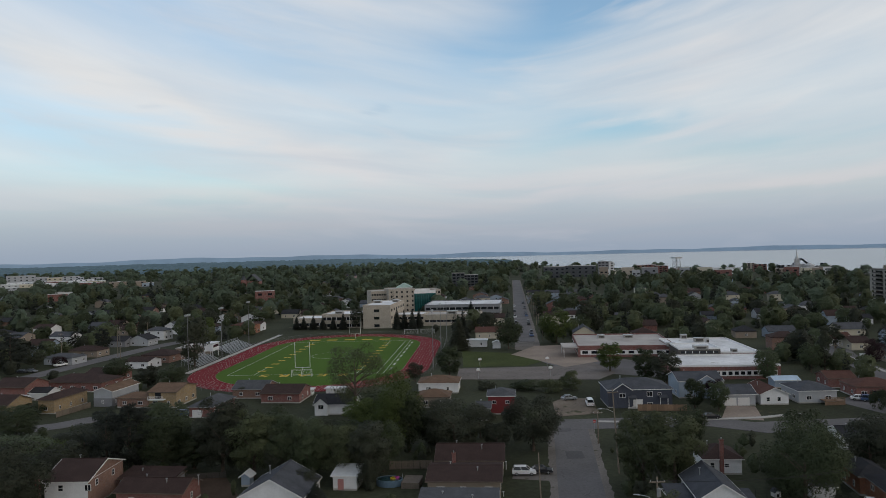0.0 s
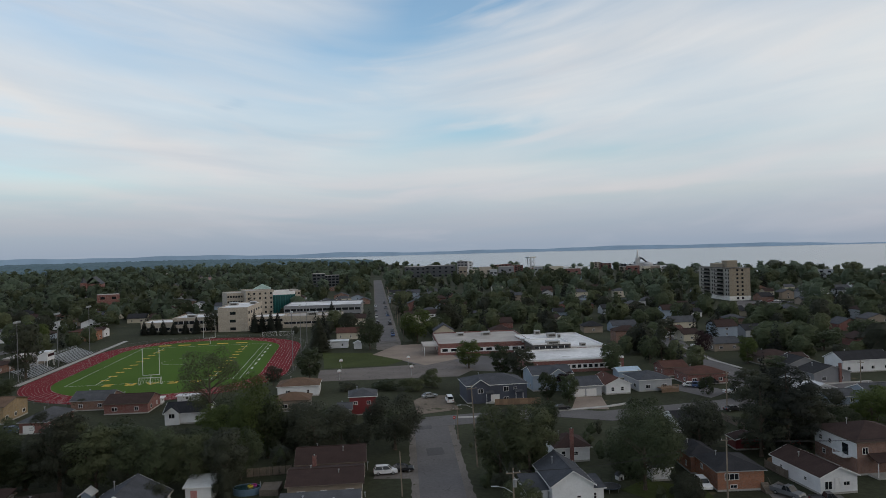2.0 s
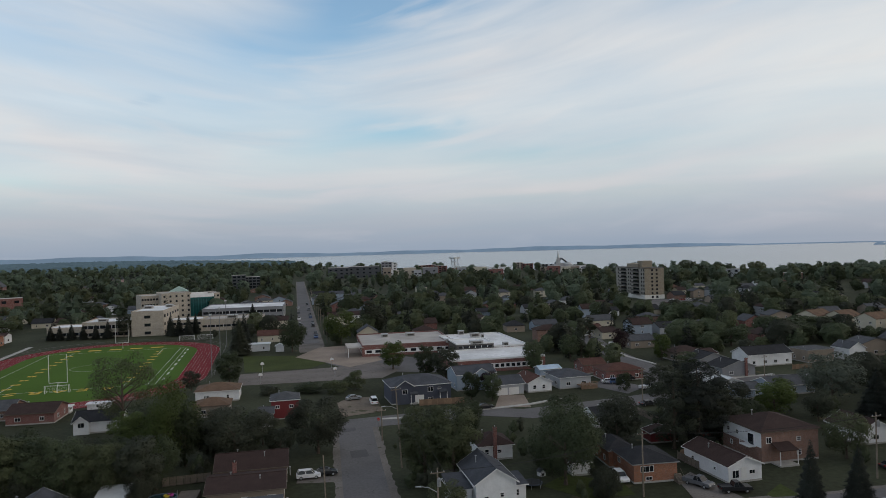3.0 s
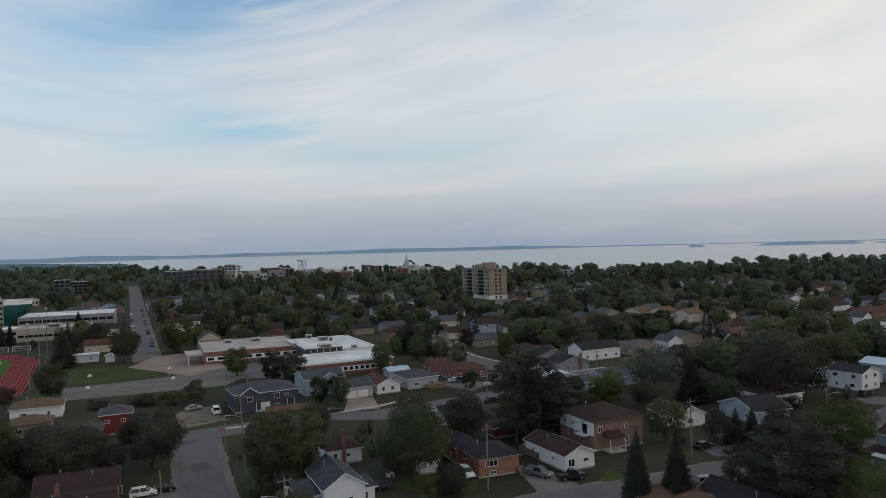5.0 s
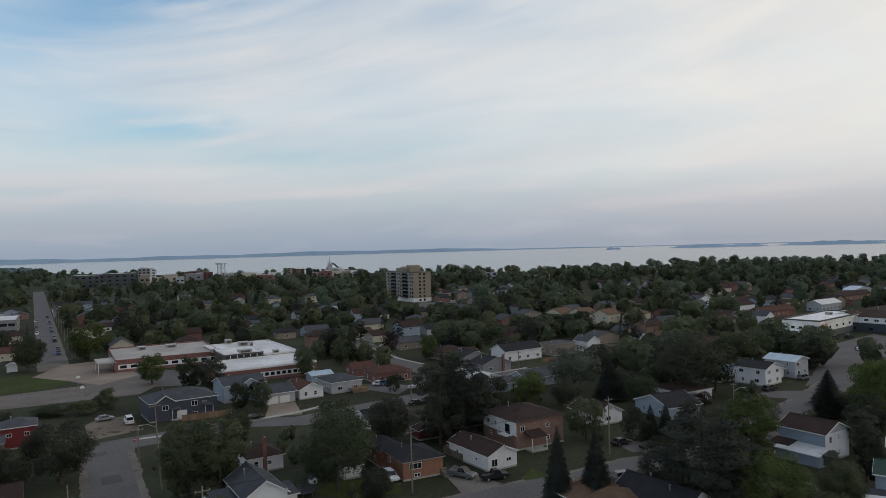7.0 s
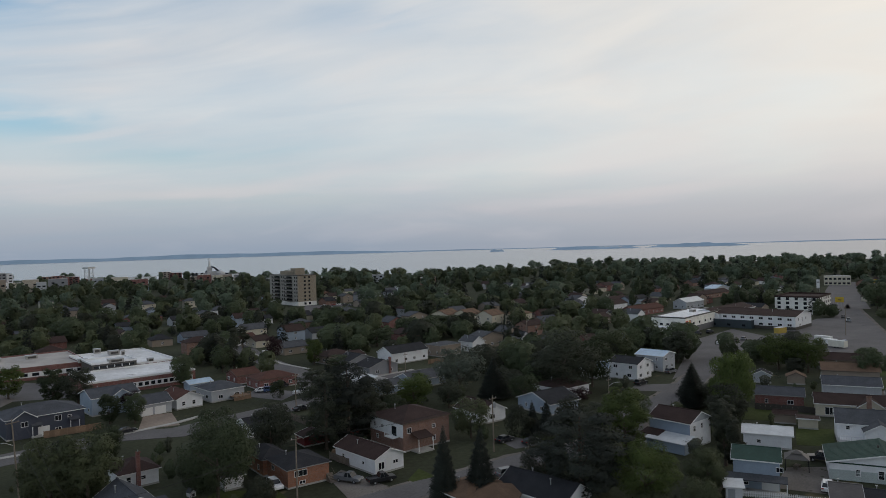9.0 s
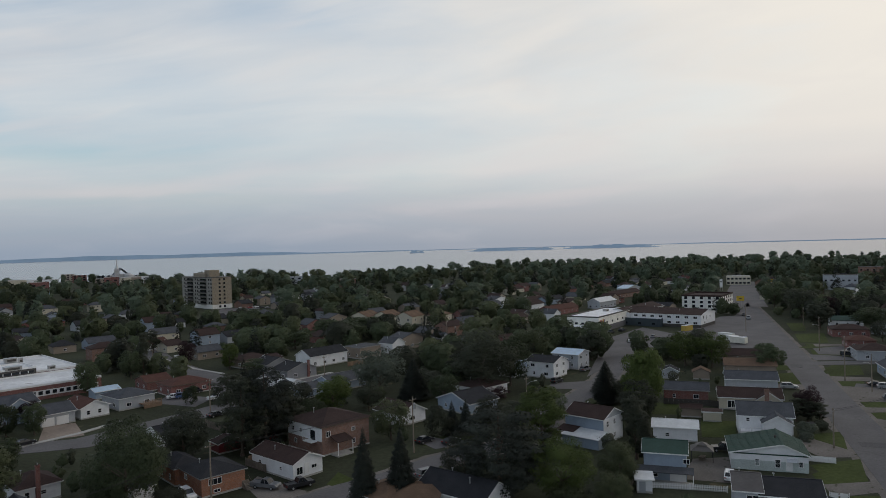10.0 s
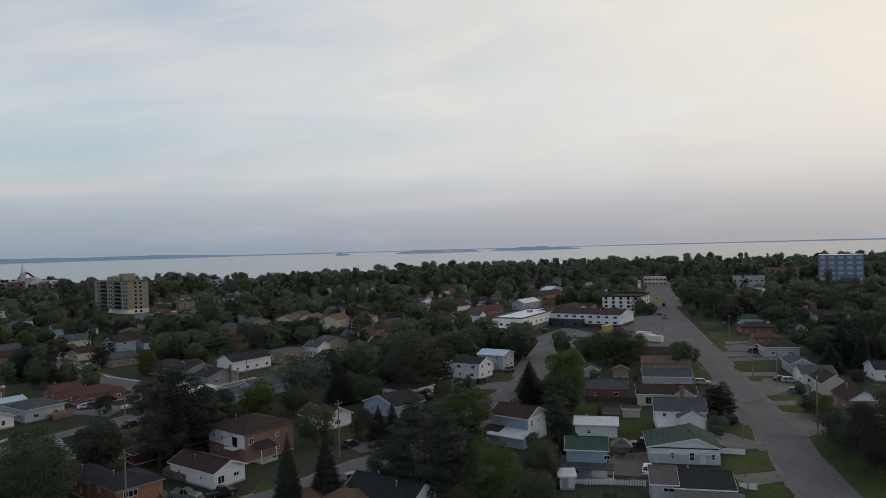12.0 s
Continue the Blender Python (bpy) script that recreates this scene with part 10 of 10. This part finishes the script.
def crown_core(rng, h, r, low, around, rows, inner=0.72):
    """The lumpy body of a far crown, as quads."""
    phase = rng.uniform(0, 6, 4)
    grid = np.zeros((rows + 1, around, 3))
    for j in range(rows + 1):
        t = -0.96 + 1.92 * j / rows
        for i in range(around):
            a = i * math.tau / around
            lump = inner + 0.17 * math.sin(3 * a + phase[0] + 2.2 * t) + 0.15 * math.sin(5 * t + phase[1] + 2 * a) + 0.12 * math.sin(7 * a + phase[2] - 4 * t) + rng.uniform(-0.13, 0.13)
            q = math.sqrt(1 - t * t) ** 0.8 * lump * r
            grid[j, i] = (math.cos(a) * q, math.sin(a) * q, h * (1 + low) / 2 + t * h * (1 - low) / 2 * (0.9 + 0.1 * lump))
    nxt = np.roll(grid, -1, axis=1)
    quads = np.stack([grid[:-1], nxt[:-1], nxt[1:], grid[1:]], 2).reshape(-1, 4, 3)
    out = quads.mean(1) - np.array([0, 0, h * (0.4 + 0.5 * low)])
    out /= np.linalg.norm(out, axis=1)[:, None]
    face = np.cross(quads[:, 1] - quads[:, 0], quads[:, 3] - quads[:, 0])
    face /= np.maximum(1e-6, np.linalg.norm(face, axis=1))[:, None]
    face *= np.sign((face * out).sum(1))[:, None]
    return with_normals(quads, 0.65 * out + 0.6 * face + np.array([0, 0, 0.2]))


def wood(name, label, count, near, far_, a0, a1, per_tree, size, tall, seed, tones=("green", "dark", "green", "olive"), pad=1.5, open_share=0.0, core=(8, 4), spread=0.0):
    """Many trees of one belt joined into one mesh for each tone."""
    rng = np.random.default_rng(seed)
    protos = []
    for k in range(5):
        if k < 3:
            wide = (5.2, 4.4, 6.2)[k]
            protos.append(np.concatenate([crown_core(rng, 9.6, wide * 0.92, 0.06, *core), leaf_cloud(rng, broad_lobes(rng, 10, wide, 14, 0.08), per_tree, size, 0.45, 0.0, 0.25)]))
        elif k == 3:
            protos.append(spruce_quads(rng, 12, 2.5, per_tree + core[0] * core[1] // 2, size * 1.3))
        else:
            protos.append(np.concatenate([crown_core(rng, 9.6, 2.8, 0.03, *core), leaf_cloud(rng, broad_lobes(rng, 10, 3.0, 12, 0.02), per_tree, size, 0.45, 0.0, 0.25)]))
    tones = tuple(tones)
    heap = {t: [] for t in (*tones, "needle")}
    made = tries = 0
    while made < count and tries < count * 16:
        tries += 1
        a, d = rng.uniform(a0, a1), math.sqrt(rng.uniform(near ** 2, far_ ** 2))
        if d > shore_at(a) - 15 or (6 < a < 29 and 900 < d < shore_at(a) - 40 and rng.random() < 0.72):  # downtown has few trees
            continue
        x, y = polar(a, d)
        k = int(rng.choice(5, p=(0.29, 0.25, 0.20, 0.16, 0.10)))
        tone = "needle" if k == 3 else tones[int(rng.integers(len(tones)))]
        big = rng.uniform(0.5, 1.35) ** 1.3
        h, s, t = tall * big * rng.uniform(0.8, 1.1), big * rng.uniform(0.85, 1.2), rng.uniform(0, math.tau)
        if noise.noise((x * 0.011, y * 0.011, seed)) < open_share - 0.5 or not free(x, y, pad + 0.04 * tall * s * (5.2, 4.4, 6.2, 2.4, 3.0)[k] * spread):
            continue
        q = protos[k] * np.array([s * tall / 10, s * tall / 10, h / 10])
        c, w = math.cos(t), math.sin(t)
        q = q @ np.array([[c, w, 0], [-w, c, 0], [0, 0, 1]])
        q[:, :4] += np.array([x, y, 0])
        heap[tone].append(q)
        made += 1
    for t in heap:
        if heap[t]:
            tagged(part(name, quads_mesh(name, np.concatenate(heap[t]), LEAF[t]), None), TONE_WORDS[t] + " " + label, "trees", kind="stuff")


def far_houses(count, near, far_, a0, a1, seed):
    """Gabled houses of the streets farther off, in loose rows."""
    rng = random.Random(seed)
    looks = [(WHITE, "white"), (CREAM, "cream"), (PALE, "pale grey"), (BLUE, "grey-blue"), (RED, "red brick"), (TAN, "tan"), (BROWNB, "brown brick")]
    tops = [(R_BROWN, "brown"), (R_DARK, "charcoal"), (R_GREY, "grey"), (R_SLATE, "slate"), (R_BROWN, "brown"), (R_GREY, "grey")]
    global KEEPS
    made = tries = 0
    while made < count and tries < 4000:
        tries += 1
        a, d = rng.uniform(a0, a1), math.sqrt(rng.uniform(near ** 2, far_ ** 2))
        x, y = polar(a, d)
        x, y = round(x / 16) * 16 + rng.uniform(-2, 2), round(y / 42) * 42 + rng.uniform(-3, 3)
        if d > shore_at(a) - 60 or not free(x, y, 4):
            continue
        (wl, wn), (rf, rn) = rng.choice(looks), rng.choice(tops)
        kind = rng.choice(("side", "front", "hip"))
        tall = rng.choice((3.2, 3.2, 5.2))
        house(x, y, rng.choice((-4, -8, 86)), rng.uniform(9, 13), rng.uniform(8, 10), tall, kind, rng.uniform(1.8, 2.6), wl, rf,
              label=f"{wn} house with a {rn} roof among trees", sides="f", step=6, vents=0, edges=False, yard=d < 620 and made % 5 < 2)
        KEEPS = np.array(KEEP)
        made += 1


far_houses(40, 260, 640, -34, -6, 11)
far_houses(20, 420, 640, -6, 10, 15)
far_houses(118, 255, 700, 8, 62, 12)
far_houses(44, 300, 800, 62, 92, 13)
far_houses(20, 640, 1000, -34, 8, 14)
wood("yard_shrubs", "shrubs and small trees of the back yards", 340, 95, 245, -34, 86, 150, 0.45, 3.4, 20, pad=0.3, core=(7, 4, 0.5))
wood("mid_trees", "trees between the houses", 950, 235, 520, -36, 90, 190, 0.92, 9.4, 21, pad=-0.5, core=(11, 7, 0.64), spread=1.6)
# the far tone brings painted haze into the leaves of both belts
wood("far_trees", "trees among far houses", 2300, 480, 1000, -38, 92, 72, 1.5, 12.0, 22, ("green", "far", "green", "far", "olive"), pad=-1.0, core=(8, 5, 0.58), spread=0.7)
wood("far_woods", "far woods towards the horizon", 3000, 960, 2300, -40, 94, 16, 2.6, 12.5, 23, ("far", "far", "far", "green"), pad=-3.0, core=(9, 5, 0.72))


# haze over the far forest is painted: bluish base colour plus faint emission
HAZED_FOREST = surface("hazed_forest_backdrop", (0.055, 0.085, 0.095), 0.95, grain=(0.02, 0.2), stain=(0.003, 0.3), bump=None, gloss=0.1)
HAZED_FOREST.node_tree.nodes["Principled BSDF"].inputs["Emission Color"].default_value = (0.10, 0.17, 0.23, 1)
HAZED_FOREST.node_tree.nodes["Principled BSDF"].inputs["Emission Strength"].default_value = 0.22


def canopy(name, a0, a1, r0, r1, label, seed):
    """The closed canopy of a far forest: a bumpy sheet of tree tops."""
    g = Geo()
    na, nr = int((a1 - a0) * 5), 46
    rng = np.random.default_rng(seed)
    z = rng.uniform(6, 13, (na + 1, nr + 1))
    for i in range(na + 1):
        end = max(r0 * 1.01, min(r1, shore_at(a0 + (a1 - a0) * i / na) - 10))
        for j in range(nr + 1):
            g.v.append((*polar(a0 + (a1 - a0) * (i + rng.uniform(-0.3, 0.3)) / na, r0 * (end / r0) ** (j / nr)), z[i, j] if j else 0))
    g.f = [(i * (nr + 1) + j, i * (nr + 1) + j + 1, (i + 1) * (nr + 1) + j + 1, (i + 1) * (nr + 1) + j) for i in range(na) for j in range(nr)]
    tagged(part(name, g, HAZED_FOREST), label, "forest", kind="stuff")


canopy("far_forest", -50, 5.5, 2100, 4750, "dark forest canopy tinted with painted haze, reaching to the hills", 31)
